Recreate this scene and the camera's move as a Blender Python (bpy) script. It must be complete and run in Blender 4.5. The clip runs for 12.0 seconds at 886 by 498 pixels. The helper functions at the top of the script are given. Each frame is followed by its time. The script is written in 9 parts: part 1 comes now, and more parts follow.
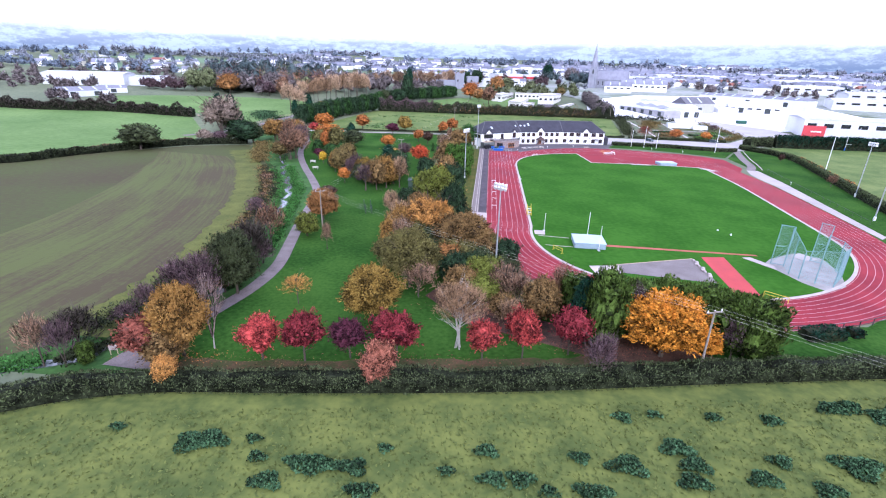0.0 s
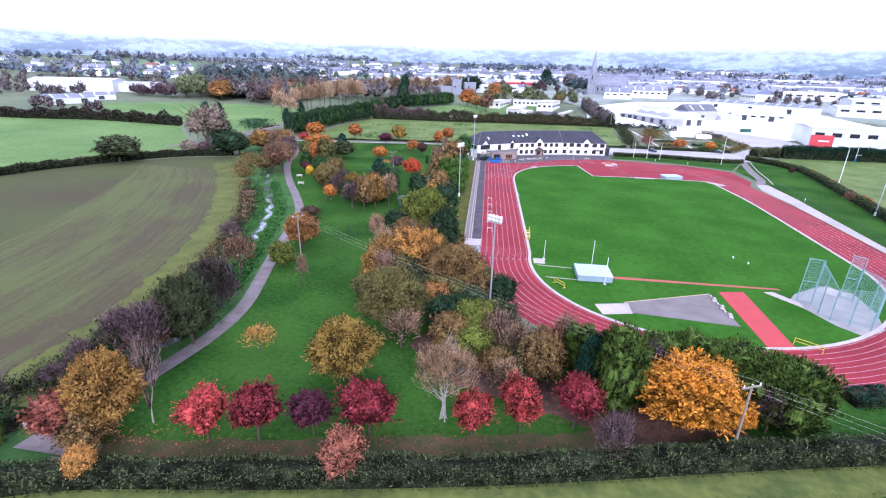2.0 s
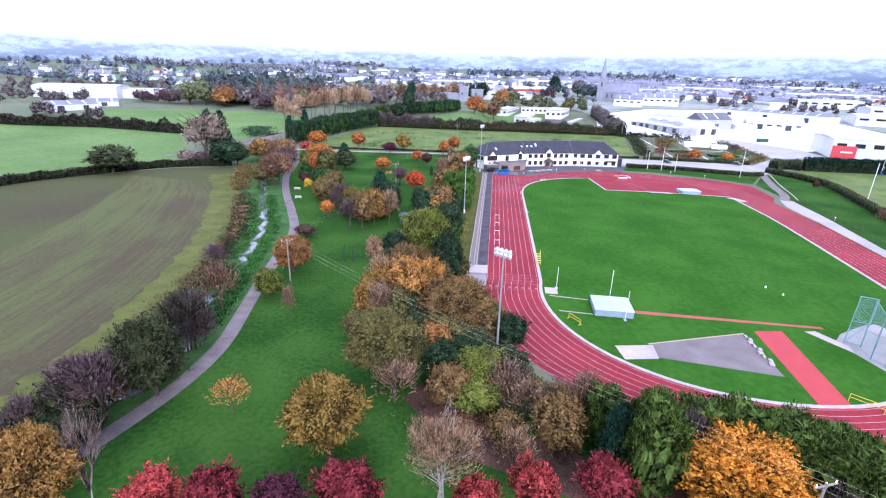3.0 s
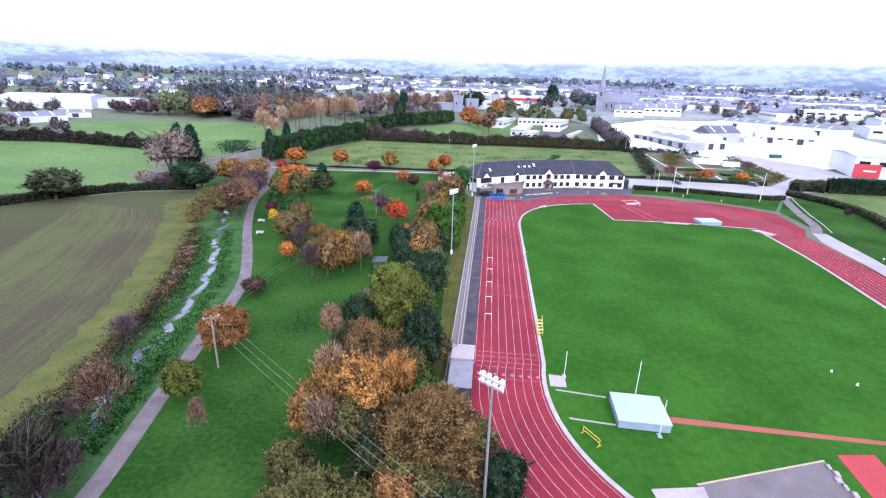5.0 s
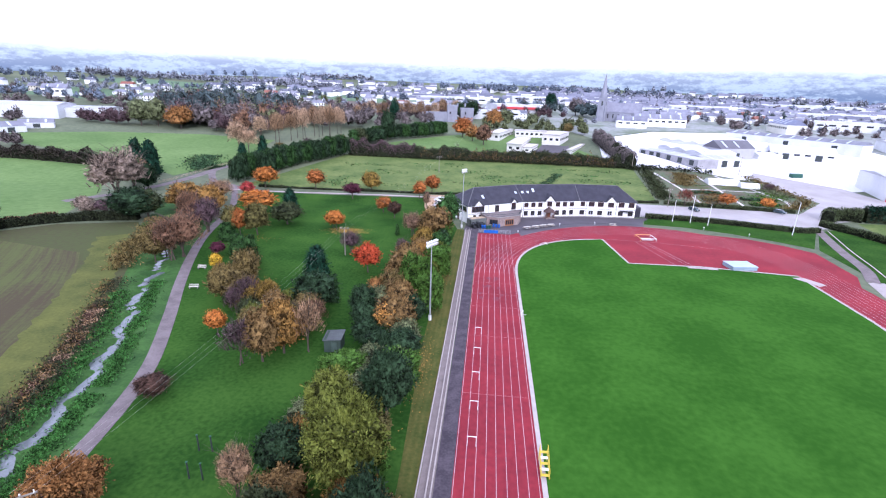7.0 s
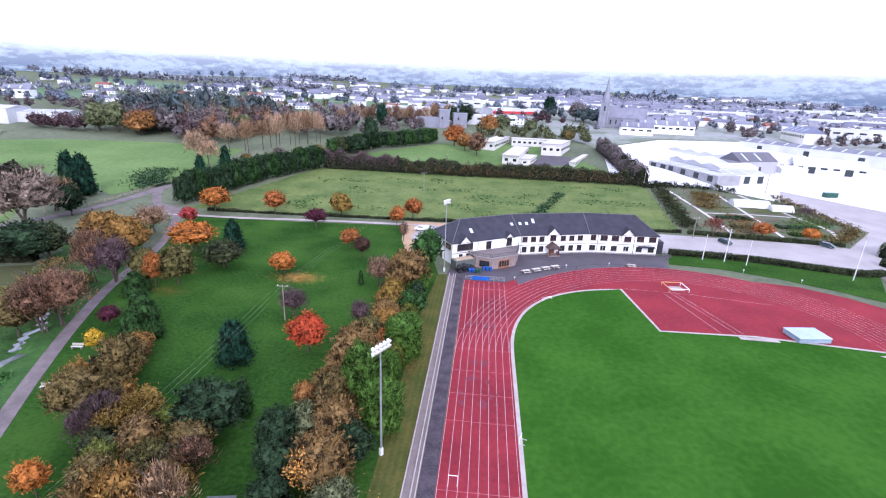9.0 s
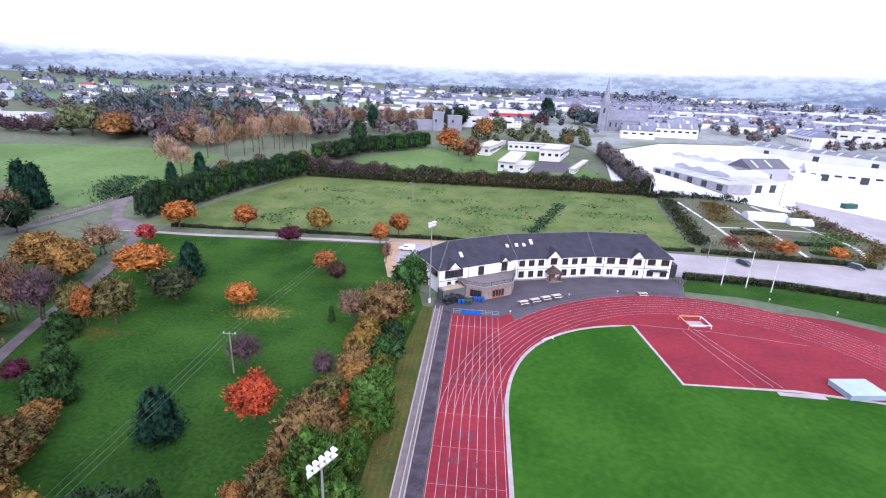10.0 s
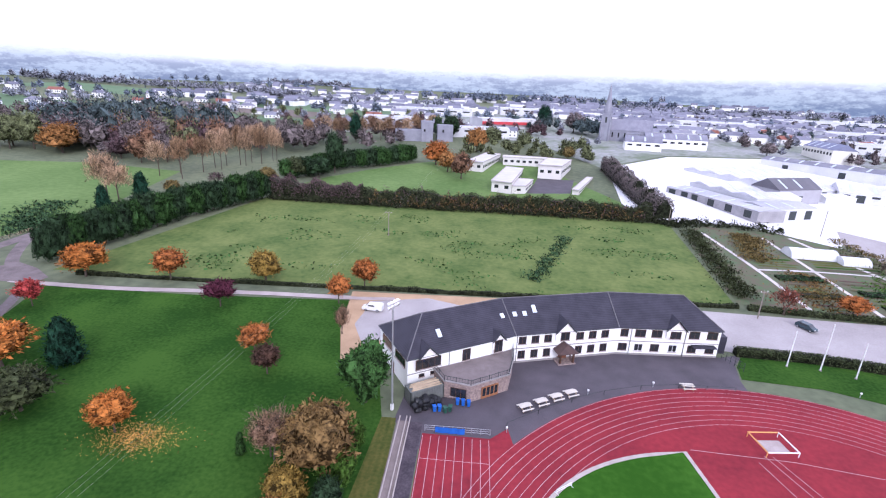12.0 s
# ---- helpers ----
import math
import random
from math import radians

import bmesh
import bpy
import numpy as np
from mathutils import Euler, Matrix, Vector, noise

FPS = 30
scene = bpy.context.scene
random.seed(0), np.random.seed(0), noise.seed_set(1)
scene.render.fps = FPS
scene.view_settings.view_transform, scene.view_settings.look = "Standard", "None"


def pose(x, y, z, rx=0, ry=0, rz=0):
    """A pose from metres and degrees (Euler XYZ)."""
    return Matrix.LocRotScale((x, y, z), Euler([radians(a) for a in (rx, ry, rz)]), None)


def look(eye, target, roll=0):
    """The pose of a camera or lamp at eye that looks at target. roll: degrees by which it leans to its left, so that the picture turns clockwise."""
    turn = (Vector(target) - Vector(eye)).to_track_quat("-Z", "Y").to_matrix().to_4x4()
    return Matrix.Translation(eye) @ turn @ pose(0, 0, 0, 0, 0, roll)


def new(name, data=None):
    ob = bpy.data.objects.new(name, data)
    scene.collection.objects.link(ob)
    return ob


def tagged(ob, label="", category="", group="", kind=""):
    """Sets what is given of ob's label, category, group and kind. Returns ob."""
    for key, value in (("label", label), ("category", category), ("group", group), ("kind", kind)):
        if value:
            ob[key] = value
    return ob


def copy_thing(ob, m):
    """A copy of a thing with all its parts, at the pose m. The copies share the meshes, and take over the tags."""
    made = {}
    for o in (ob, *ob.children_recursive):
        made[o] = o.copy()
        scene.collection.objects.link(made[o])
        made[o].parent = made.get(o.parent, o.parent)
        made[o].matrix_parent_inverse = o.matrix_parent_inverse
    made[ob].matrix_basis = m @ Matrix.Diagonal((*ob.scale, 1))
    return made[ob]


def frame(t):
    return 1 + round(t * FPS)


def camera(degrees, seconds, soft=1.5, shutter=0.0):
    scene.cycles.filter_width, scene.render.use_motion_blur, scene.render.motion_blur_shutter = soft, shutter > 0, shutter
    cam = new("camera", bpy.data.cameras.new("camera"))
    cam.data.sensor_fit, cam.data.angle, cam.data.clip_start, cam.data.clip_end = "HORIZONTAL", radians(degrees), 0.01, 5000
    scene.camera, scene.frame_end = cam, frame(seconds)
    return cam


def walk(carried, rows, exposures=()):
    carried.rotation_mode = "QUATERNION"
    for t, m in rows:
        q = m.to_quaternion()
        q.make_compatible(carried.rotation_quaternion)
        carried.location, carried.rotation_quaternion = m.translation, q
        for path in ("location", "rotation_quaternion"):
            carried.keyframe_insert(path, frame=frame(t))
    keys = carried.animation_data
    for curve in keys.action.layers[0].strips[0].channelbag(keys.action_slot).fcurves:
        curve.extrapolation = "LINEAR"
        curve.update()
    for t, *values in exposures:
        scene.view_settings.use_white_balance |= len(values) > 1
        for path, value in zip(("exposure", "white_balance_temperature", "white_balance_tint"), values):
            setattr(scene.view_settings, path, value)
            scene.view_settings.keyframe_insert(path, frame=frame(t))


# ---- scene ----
cam = camera(86.4, 12.0, soft=1.15)
PATH = [
    (0, (-10.434, -102.746, 33.793), (-10.599, -100.886, 33.077), 1.4),
    (0.5, (-10.3, -100.843, 34.208), (-10.47, -98.983, 33.492), 1.3),
    (1, (-10.094, -98.888, 34.616), (-10.254, -97.028, 33.9), 1.3),
    (1.5, (-9.888, -95.868, 35.132), (-10.041, -94.006, 34.42), 1.4),
    (2, (-9.732, -91.975, 35.581), (-9.893, -90.109, 34.879), 1.4),
    (2.5, (-9.906, -87.521, 36.01), (-10.08, -85.652, 35.317), 1.4),
    (3, (-9.97, -82.65, 36.625), (-10.159, -80.78, 35.942), 1.5),
    (5, (-9.19, -59.97, 39.46), (-9.368, -58.091, 38.799), 1.6),
    (5.5, (-9.022, -54.675, 40.089), (-9.201, -52.792, 39.438), 1.6),
    (6, (-8.874, -47.856, 41.266), (-9.05, -45.972, 40.619), 1.7),
    (6.5, (-8.515, -40.587, 41.807), (-8.687, -38.701, 41.163), 1.8),
    (7, (-8.069, -32.972, 42.504), (-8.236, -31.086, 41.862), 1.9),
    (9, (-6.57, 0.483, 44.623), (-6.723, 2.372, 43.985), 2.2),
    (9.5, (-6.239, 8.765, 45.087), (-6.387, 10.655, 44.449), 2.3),
    (10, (-5.49, 17.513, 45.741), (-5.631, 19.403, 45.104), 2.3),
    (10.5, (-5.14, 26.104, 46.164), (-5.271, 27.997, 45.53), 2.3),
    (11, (-4.693, 35.051, 46.795), (-4.812, 36.944, 46.162), 2.5),
    (11.5, (-4.255, 43.297, 47.407), (-4.364, 45.192, 46.778), 2.6),
    (12, (-4.287, 51.557, 47.995), (-4.408, 53.455, 47.375), 2.5),
]
walk(cam, [(t, look(eye, target, roll)) for t, eye, target, roll in PATH],
     exposures=[(0.0, 0.48, 5450, 19), (3.0, 0.48, 5400, 19), (6.0, 0.35, 5500, 19.5), (9.0, 0.22, 5600, 21), (12.0, 0.07, 5750, 22)])


from mathutils import geometry

# ---- world, sun ----
world = bpy.data.worlds.new("overcast")
scene.world = world
world.use_nodes = True
wn = world.node_tree.nodes
wl = world.node_tree.links
wn.clear()
w_out = wn.new("ShaderNodeOutputWorld")
w_bg = wn.new("ShaderNodeBackground")
w_sky = wn.new("ShaderNodeTexSky")
w_sky.sky_type = "NISHITA"
w_sky.sun_disc = False
w_sky.sun_elevation = radians(29.5)
w_sky.sun_rotation = radians(163)
w_sky.dust_density = 4.0
w_mix = wn.new("ShaderNodeMix")
w_mix.data_type = "RGBA"
w_mix.inputs["Factor"].default_value = 0.93
w_mix.inputs["B"].default_value = (15.6, 16.2, 18.8, 1)
wl.new(w_sky.outputs["Color"], w_mix.inputs["A"])
wl.new(w_mix.outputs["Result"], w_bg.inputs["Color"])
w_bg.inputs["Strength"].default_value = 0.096
wl.new(w_bg.outputs["Background"], w_out.inputs["Surface"])

sun_data = bpy.data.lights.new("sun", "SUN")
sun_data.energy = 2.2
sun_data.angle = radians(14)
sun_data.color = (1.0, 0.96, 0.9)
sun = new("sun", sun_data)
sun.matrix_world = look((60, -200, 118), (0, 0, 0))


# ---- terrain ----
def hill(x, y):
    """Height of the ground: level round the stadium, rising gently to the north and the west."""
    z = 0.05 * max(0.0, min(y, 850) - 140) + 0.03 * max(0.0, min(-x, 1000) - 150)
    return z + 0.085 * max(0.0, y - 850)


# ---- materials ----
MATS = {}


def mat(name, a, b=None, scale=1.0, fine=12.0, rough=0.85, metal=0.0, bump=0.25, island=0.0, thing=0.0,
        through_light=0.0, wave=None, spec=0.3, contrast=1.0):
    """A surface: two colours mixed by coarse and fine noise, with relief; island and thing vary pieces and objects."""
    if name in MATS:
        return MATS[name]
    b = b or tuple(c * 0.7 for c in a)
    m = bpy.data.materials.new(name)
    m.use_nodes = True
    nt = m.node_tree
    nodes, links = nt.nodes, nt.links
    bsdf = nodes["Principled BSDF"]
    bsdf.inputs["Roughness"].default_value = rough
    bsdf.inputs["Metallic"].default_value = metal
    bsdf.inputs["Specular IOR Level"].default_value = spec
    coord = nodes.new("ShaderNodeTexCoord")
    big = nodes.new("ShaderNodeTexNoise")
    big.inputs["Scale"].default_value = scale
    big.inputs["Detail"].default_value = 5
    small = nodes.new("ShaderNodeTexNoise")
    small.inputs["Scale"].default_value = fine
    small.inputs["Detail"].default_value = 4
    for n in (big, small):
        links.new(coord.outputs["Object"], n.inputs["Vector"])

    def math_node(op, p, q):
        n = nodes.new("ShaderNodeMath")
        n.operation = op
        for k, v in enumerate((p, q)):
            if isinstance(v, (int, float)):
                n.inputs[k].default_value = v
            else:
                links.new(v, n.inputs[k])
        return n.outputs["Value"]

    fac = math_node("ADD", math_node("MULTIPLY", big.outputs["Fac"], 0.6), math_node("MULTIPLY", small.outputs["Fac"], 0.4))
    fac = math_node("ADD", math_node("MULTIPLY", math_node("SUBTRACT", fac, 0.5), 3.0 * contrast), 0.5)
    if island:
        geo = nodes.new("ShaderNodeNewGeometry")
        fac = math_node("ADD", fac, math_node("MULTIPLY", math_node("SUBTRACT", geo.outputs["Random Per Island"], 0.5), 2 * island))
    if thing:
        info = nodes.new("ShaderNodeObjectInfo")
        fac = math_node("ADD", fac, math_node("MULTIPLY", math_node("SUBTRACT", info.outputs["Random"], 0.5), 2 * thing))
    height = small.outputs["Fac"]
    if wave:
        axis, period, depth = wave
        wv = nodes.new("ShaderNodeTexWave")
        wv.wave_type = "BANDS"
        wv.bands_direction = axis
        wv.inputs["Scale"].default_value = 1.0 / period * 0.314
        wv.inputs["Distortion"].default_value = 0.3
        links.new(coord.outputs["Object"], wv.inputs["Vector"])
        fac = math_node("ADD", fac, math_node("MULTIPLY", math_node("SUBTRACT", wv.outputs["Fac"], 0.5), depth))
        height = math_node("ADD", height, wv.outputs["Fac"])
    mix = nodes.new("ShaderNodeMix")
    mix.data_type = "RGBA"
    mix.inputs["A"].default_value = (*b, 1)
    mix.inputs["B"].default_value = (*a, 1)
    links.new(fac, mix.inputs["Factor"])
    links.new(mix.outputs["Result"], bsdf.inputs["Base Color"])
    if bump:
        bp = nodes.new("ShaderNodeBump")
        bp.inputs["Strength"].default_value = bump
        bp.inputs["Distance"].default_value = 0.05
        links.new(height, bp.inputs["Height"])
        links.new(bp.outputs["Normal"], bsdf.inputs["Normal"])
    if through_light:
        tr = nodes.new("ShaderNodeBsdfTranslucent")
        links.new(mix.outputs["Result"], tr.inputs["Color"])
        ms = nodes.new("ShaderNodeMixShader")
        ms.inputs["Fac"].default_value = through_light
        links.new(bsdf.outputs["BSDF"], ms.inputs[1])
        links.new(tr.outputs["BSDF"], ms.inputs[2])
        links.new(ms.outputs["Shader"], nodes["Material Output"].inputs["Surface"])
    MATS[name] = m
    return m


LEAF = {
    "red": (0.38, 0.062, 0.055), "crimson": (0.21, 0.032, 0.038), "purple": (0.08, 0.022, 0.036),
    "pinkrust": (0.30, 0.115, 0.075), "goldolive": (0.24, 0.155, 0.036), "olive": (0.12, 0.105, 0.035),
    "gold": (0.55, 0.28, 0.07), "bare": (0.30, 0.22, 0.19), "tan": (0.30, 0.19, 0.11),
    "mauve": (0.11, 0.07, 0.075), "amber": (0.52, 0.215, 0.025), "conifer": (0.034, 0.076, 0.021),
    "bluecon": (0.013, 0.042, 0.024), "goldbrown": (0.25, 0.138, 0.038), "rustred": (0.21, 0.068, 0.046),
    "brown": (0.178, 0.110, 0.042), "birch": (0.25, 0.18, 0.16), "orange": (0.42, 0.155, 0.036),
    "darkbare": (0.055, 0.045, 0.035), "darkolive": (0.05, 0.06, 0.026), "rustbare": (0.205, 0.115, 0.07),
    "larch": (0.42, 0.212, 0.060), "orangebrown": (0.27, 0.130, 0.044), "limeolive": (0.132, 0.148, 0.028),
    "darkgreen": (0.028, 0.052, 0.024), "pinkbare": (0.25, 0.155, 0.10), "rust": (0.34, 0.12, 0.035),
    "darkbrown": (0.075, 0.042, 0.03), "olivebrown": (0.15, 0.11, 0.04), "lime": (0.070, 0.138, 0.024),
    "green": (0.045, 0.105, 0.028), "vermilion": (0.43, 0.075, 0.03), "yellow": (0.52, 0.33, 0.03),
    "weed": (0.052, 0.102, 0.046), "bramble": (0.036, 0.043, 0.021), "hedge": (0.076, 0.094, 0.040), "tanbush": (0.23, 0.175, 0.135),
    "leyland": (0.070, 0.108, 0.020), "willow": (0.14, 0.155, 0.075), "straw": (0.38, 0.25, 0.16), "lush": (0.055, 0.15, 0.032), "poplar": (0.44, 0.30, 0.19),
    # far woods: some distance haze is mixed into these leaf colours
    "hazebluewood": (0.075, 0.100, 0.100), "hazegreywood": (0.27, 0.28, 0.32), "hazewood": (0.17, 0.20, 0.25), "duskwood": (0.16, 0.132, 0.128),
}


def leaf(kind, crown=False):
    """Leaves of a kind; a crown is one unit wide, so its mottling is set to that size."""
    c = LEAF[kind]
    big, small = (7.0, 34.0) if crown else (0.8, 3.0)
    # tones vary at random; the darkest also stand in for shaded gaps between leaves
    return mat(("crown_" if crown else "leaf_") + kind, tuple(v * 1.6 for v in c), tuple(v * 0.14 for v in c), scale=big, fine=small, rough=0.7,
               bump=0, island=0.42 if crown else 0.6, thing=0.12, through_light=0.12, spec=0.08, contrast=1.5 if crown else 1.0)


BARK = mat("bark", (0.12, 0.09, 0.07), (0.05, 0.04, 0.03), scale=3, fine=30, bump=0.6)
PALE_BARK = mat("pale_bark", (0.5, 0.47, 0.43), (0.25, 0.22, 0.2), scale=3, fine=20)
LAWN = mat("lawn", (0.042, 0.097, 0.016), (0.017, 0.051, 0.009), scale=0.07, fine=1.6, bump=0.7, contrast=1.6, spec=0.02, rough=1.0)
PITCH = mat("pitch_grass", (0.041, 0.117, 0.014), (0.024, 0.080, 0.009), scale=0.075, fine=0.9, bump=0.6, contrast=1.6, spec=0.02, rough=1.0)
MEADOW = mat("meadow", (0.132, 0.146, 0.038), (0.062, 0.082, 0.024), scale=0.22, fine=1.1, bump=0.9, contrast=1.5, spec=0.06)
PASTURE = mat("pasture", (0.150, 0.180, 0.058), (0.068, 0.108, 0.030), scale=0.10, fine=0.7, bump=0.8, spec=0.06, contrast=1.2)
FARFIELD = mat("far_pasture", (0.146, 0.216, 0.071), (0.085, 0.145, 0.042), scale=0.03, fine=0.5, bump=0.4, spec=0.06, contrast=1.2)
# some distance haze is put into this pale grey-green base colour
GROUND = mat("rough_grass", (0.165, 0.182, 0.110), (0.090, 0.106, 0.068), scale=0.012, fine=0.4, bump=0.6, contrast=1.4, spec=0.06)
BANK = mat("lush_bank_grass", (0.060, 0.128, 0.032), (0.030, 0.070, 0.020), scale=0.3, fine=2.0, bump=0.9, contrast=1.3, spec=0.06)
TILLED = mat("tilled_earth", (0.071, 0.081, 0.032), (0.068, 0.056, 0.033), scale=0.022, fine=0.8, bump=0.8, contrast=1.8, spec=0.03)
SOILBAND = mat("brown_soil", (0.100, 0.078, 0.043), (0.074, 0.079, 0.035), scale=0.08, fine=1.2, bump=0.8, contrast=1.6, spec=0.06)
EARTH = mat("bare_earth", (0.082, 0.062, 0.037), (0.062, 0.054, 0.030), scale=0.15, fine=3, bump=0.8)
STRIP = mat("field_margin_grass", (0.124, 0.128, 0.034), (0.060, 0.071, 0.021), scale=0.2, fine=2.0, bump=0.6, spec=0.06)
VERGE = mat("leaf_strewn_grass", (0.115, 0.105, 0.030), (0.048, 0.066, 0.016), scale=0.25, fine=2.0, bump=0.6, spec=0.03, wave=("X", 0.9, 0.22))
# litter brown, its tone lowered to include the shade beneath the trees
LITTER = mat("leaf_litter", (0.135, 0.066, 0.045), (0.040, 0.026, 0.018), scale=0.5, fine=5, bump=0.8, contrast=1.5)
TRACK = mat("track_rubber", (0.275, 0.031, 0.041), (0.165, 0.020, 0.029), scale=0.09, fine=1.2, rough=0.85, bump=0.25, contrast=1.1, spec=0.1)
RUNWAY = mat("runway_rubber", (0.42, 0.05, 0.05), (0.33, 0.042, 0.045), scale=0.3, fine=3, rough=0.8, bump=0.2)
FADED = mat("faded_line_paint", (0.42, 0.17, 0.18), (0.33, 0.09, 0.10), scale=2, fine=14, rough=0.7, bump=0)
LINE = mat("line_paint", (0.52, 0.37, 0.39), (0.39, 0.23, 0.25), scale=2, fine=14, rough=0.7, bump=0)
KERB = mat("kerb_concrete", (0.46, 0.40, 0.37), (0.32, 0.27, 0.25), scale=0.8, fine=9)
CONCRETE = mat("concrete", (0.34, 0.315, 0.30), (0.21, 0.19, 0.185), scale=0.5, fine=7)
OLDEDGE = mat("weathered_edging", (0.36, 0.34, 0.26), (0.24, 0.23, 0.16), scale=0.6, fine=6)
PALECRETE = mat("pale_concrete", (0.46, 0.39, 0.37), (0.31, 0.255, 0.24), scale=0.3, fine=4)
ASPHALT = mat("asphalt", (0.098, 0.083, 0.096), (0.058, 0.050, 0.058), scale=0.25, fine=6, rough=0.75)
PATHTAR = mat("path_tarmac", (0.198, 0.160, 0.158), (0.118, 0.094, 0.092), scale=0.4, fine=5, contrast=1.3)
ROADTAR = mat("road_tarmac", (0.40, 0.365, 0.36), (0.28, 0.25, 0.245), scale=0.12, fine=3)
GRAVEL = mat("gravel", (0.20, 0.17, 0.165), (0.13, 0.105, 0.10), scale=0.3, fine=8, bump=0.6)
SAND = mat("sandy_gravel", (0.46, 0.31, 0.19), (0.34, 0.22, 0.13), scale=0.3, fine=5)
YARD = mat("concrete_yard", (0.74, 0.73, 0.74), (0.60, 0.585, 0.59), scale=0.05, fine=0.8)
WATER = mat("stream_water", (0.17, 0.18, 0.19), (0.08, 0.09, 0.09), scale=0.4, fine=4, rough=0.06, bump=0.08, spec=0.8)
RENDERWALL = mat("white_render", (0.86, 0.85, 0.83), (0.76, 0.75, 0.73), scale=0.4, fine=5, rough=0.8, bump=0.1)
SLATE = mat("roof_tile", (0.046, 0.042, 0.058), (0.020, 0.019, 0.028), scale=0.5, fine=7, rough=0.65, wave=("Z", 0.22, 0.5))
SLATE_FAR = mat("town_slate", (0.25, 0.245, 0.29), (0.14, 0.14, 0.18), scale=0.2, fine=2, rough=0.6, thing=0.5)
REDROOF = mat("red_tile", (0.30, 0.12, 0.09), (0.2, 0.08, 0.06), scale=0.3, fine=4)
GLASS = mat("window_glass", (0.03, 0.032, 0.038), (0.015, 0.016, 0.02), scale=0.6, fine=3, rough=0.08, bump=0, spec=0.8)
BROWNFRAME = mat("brown_frame", (0.09, 0.045, 0.03), (0.06, 0.03, 0.02), scale=2, fine=12, rough=0.5, bump=0)
WHITEPAINT = mat("white_paint", (0.78, 0.77, 0.76), (0.66, 0.65, 0.64), scale=1, fine=8, rough=0.5, bump=0.05)
STONE = mat("rubble_stone", (0.36, 0.27, 0.24), (0.17, 0.13, 0.12), scale=2.5, fine=9, bump=0.8, contrast=1.3)
GREYSTONE = mat("church_stone", (0.30, 0.30, 0.34), (0.20, 0.20, 0.24), scale=0.2, fine=2)
STEEL = mat("galvanised_steel", (0.50, 0.51, 0.53), (0.36, 0.37, 0.39), scale=1, fine=9, rough=0.45, metal=0.6, bump=0.05)
DARKSTEEL = mat("dark_steel", (0.06, 0.07, 0.07), (0.035, 0.04, 0.04), scale=2, fine=9, rough=0.5, metal=0.3, bump=0.05)
GREENNET = mat("green_net_steel", (0.22, 0.36, 0.37), (0.13, 0.24, 0.25), scale=1, fine=8, rough=0.6, bump=0)
MATBLUE = mat("landing_mat_cover", (0.42, 0.50, 0.58), (0.33, 0.40, 0.48), scale=0.5, fine=4, rough=0.6)
WOODPOLE = mat("weathered_pole", (0.30, 0.26, 0.22), (0.18, 0.15, 0.12), scale=2, fine=14)
TIMBER = mat("timber", (0.52, 0.40, 0.27), (0.36, 0.27, 0.18), scale=1, fine=10)
CONTAINER = mat("container_steel", (0.16, 0.17, 0.16), (0.10, 0.105, 0.10), scale=0.6, fine=6, rough=0.6, wave=("X", 0.3, 0.5))
YELLOW = mat("yellow_paint", (0.65, 0.48, 0.05), (0.5, 0.36, 0.04), scale=1, fine=9, rough=0.5, bump=0)
BLUEPLASTIC = mat("blue_plastic", (0.02, 0.13, 0.50), (0.015, 0.09, 0.36), scale=1, fine=6, rough=0.4, bump=0.1)
BLACKPLASTIC = mat("black_plastic", (0.02, 0.02, 0.022), (0.01, 0.01, 0.012), scale=2, fine=7, rough=0.35, bump=0.3)
GREENPLASTIC = mat("green_plastic", (0.03, 0.10, 0.07), (0.02, 0.07, 0.05), scale=1, fine=6, rough=0.4)
SHEET = mat("pale_sheeting", (0.52, 0.51, 0.53), (0.33, 0.325, 0.35), scale=0.08, fine=1.5, rough=0.55, wave=("X", 1.0, 0.25), thing=0.3)
POLY = mat("polythene", (0.72, 0.72, 0.72), (0.6, 0.6, 0.6), scale=0.4, fine=4, rough=0.3, bump=0.05)
REDSHEET = mat("red_sheeting", (0.55, 0.06, 0.07), (0.45, 0.05, 0.06), scale=0.3, fine=3, rough=0.5)
TIRE = mat("tyre_rubber", (0.02, 0.02, 0.02), (0.012, 0.012, 0.012), scale=4, fine=20, rough=0.8)
CARWHITE = mat("white_car_paint", (0.75, 0.75, 0.75), (0.7, 0.7, 0.7), rough=0.25, bump=0, spec=0.6)
CARDARK = mat("dark_teal_car_paint", (0.03, 0.055, 0.065), (0.025, 0.045, 0.055), rough=0.22, bump=0, spec=0.6)
CROPS = mat("vegetable_rows", (0.07, 0.12, 0.05), (0.12, 0.085, 0.06), scale=0.3, fine=2, bump=0.8, contrast=1.3)


# ---- mesh helpers ----
def mesh_from(name, verts, faces, material):
    me = bpy.data.meshes.new(name)
    me.from_pydata(verts, [], faces)
    me.update()
    if material:
        me.materials.append(material)
    return me


def part(name, bm, material, parent=None, label=""):
    """Links a bmesh as one mesh object under a thing or a part."""
    me = bpy.data.meshes.new(name)
    bm.normal_update()
    bm.to_mesh(me)
    bm.free()
    me.materials.append(material)
    ob = new(name, me)
    ob.parent = parent
    return tagged(ob, label)


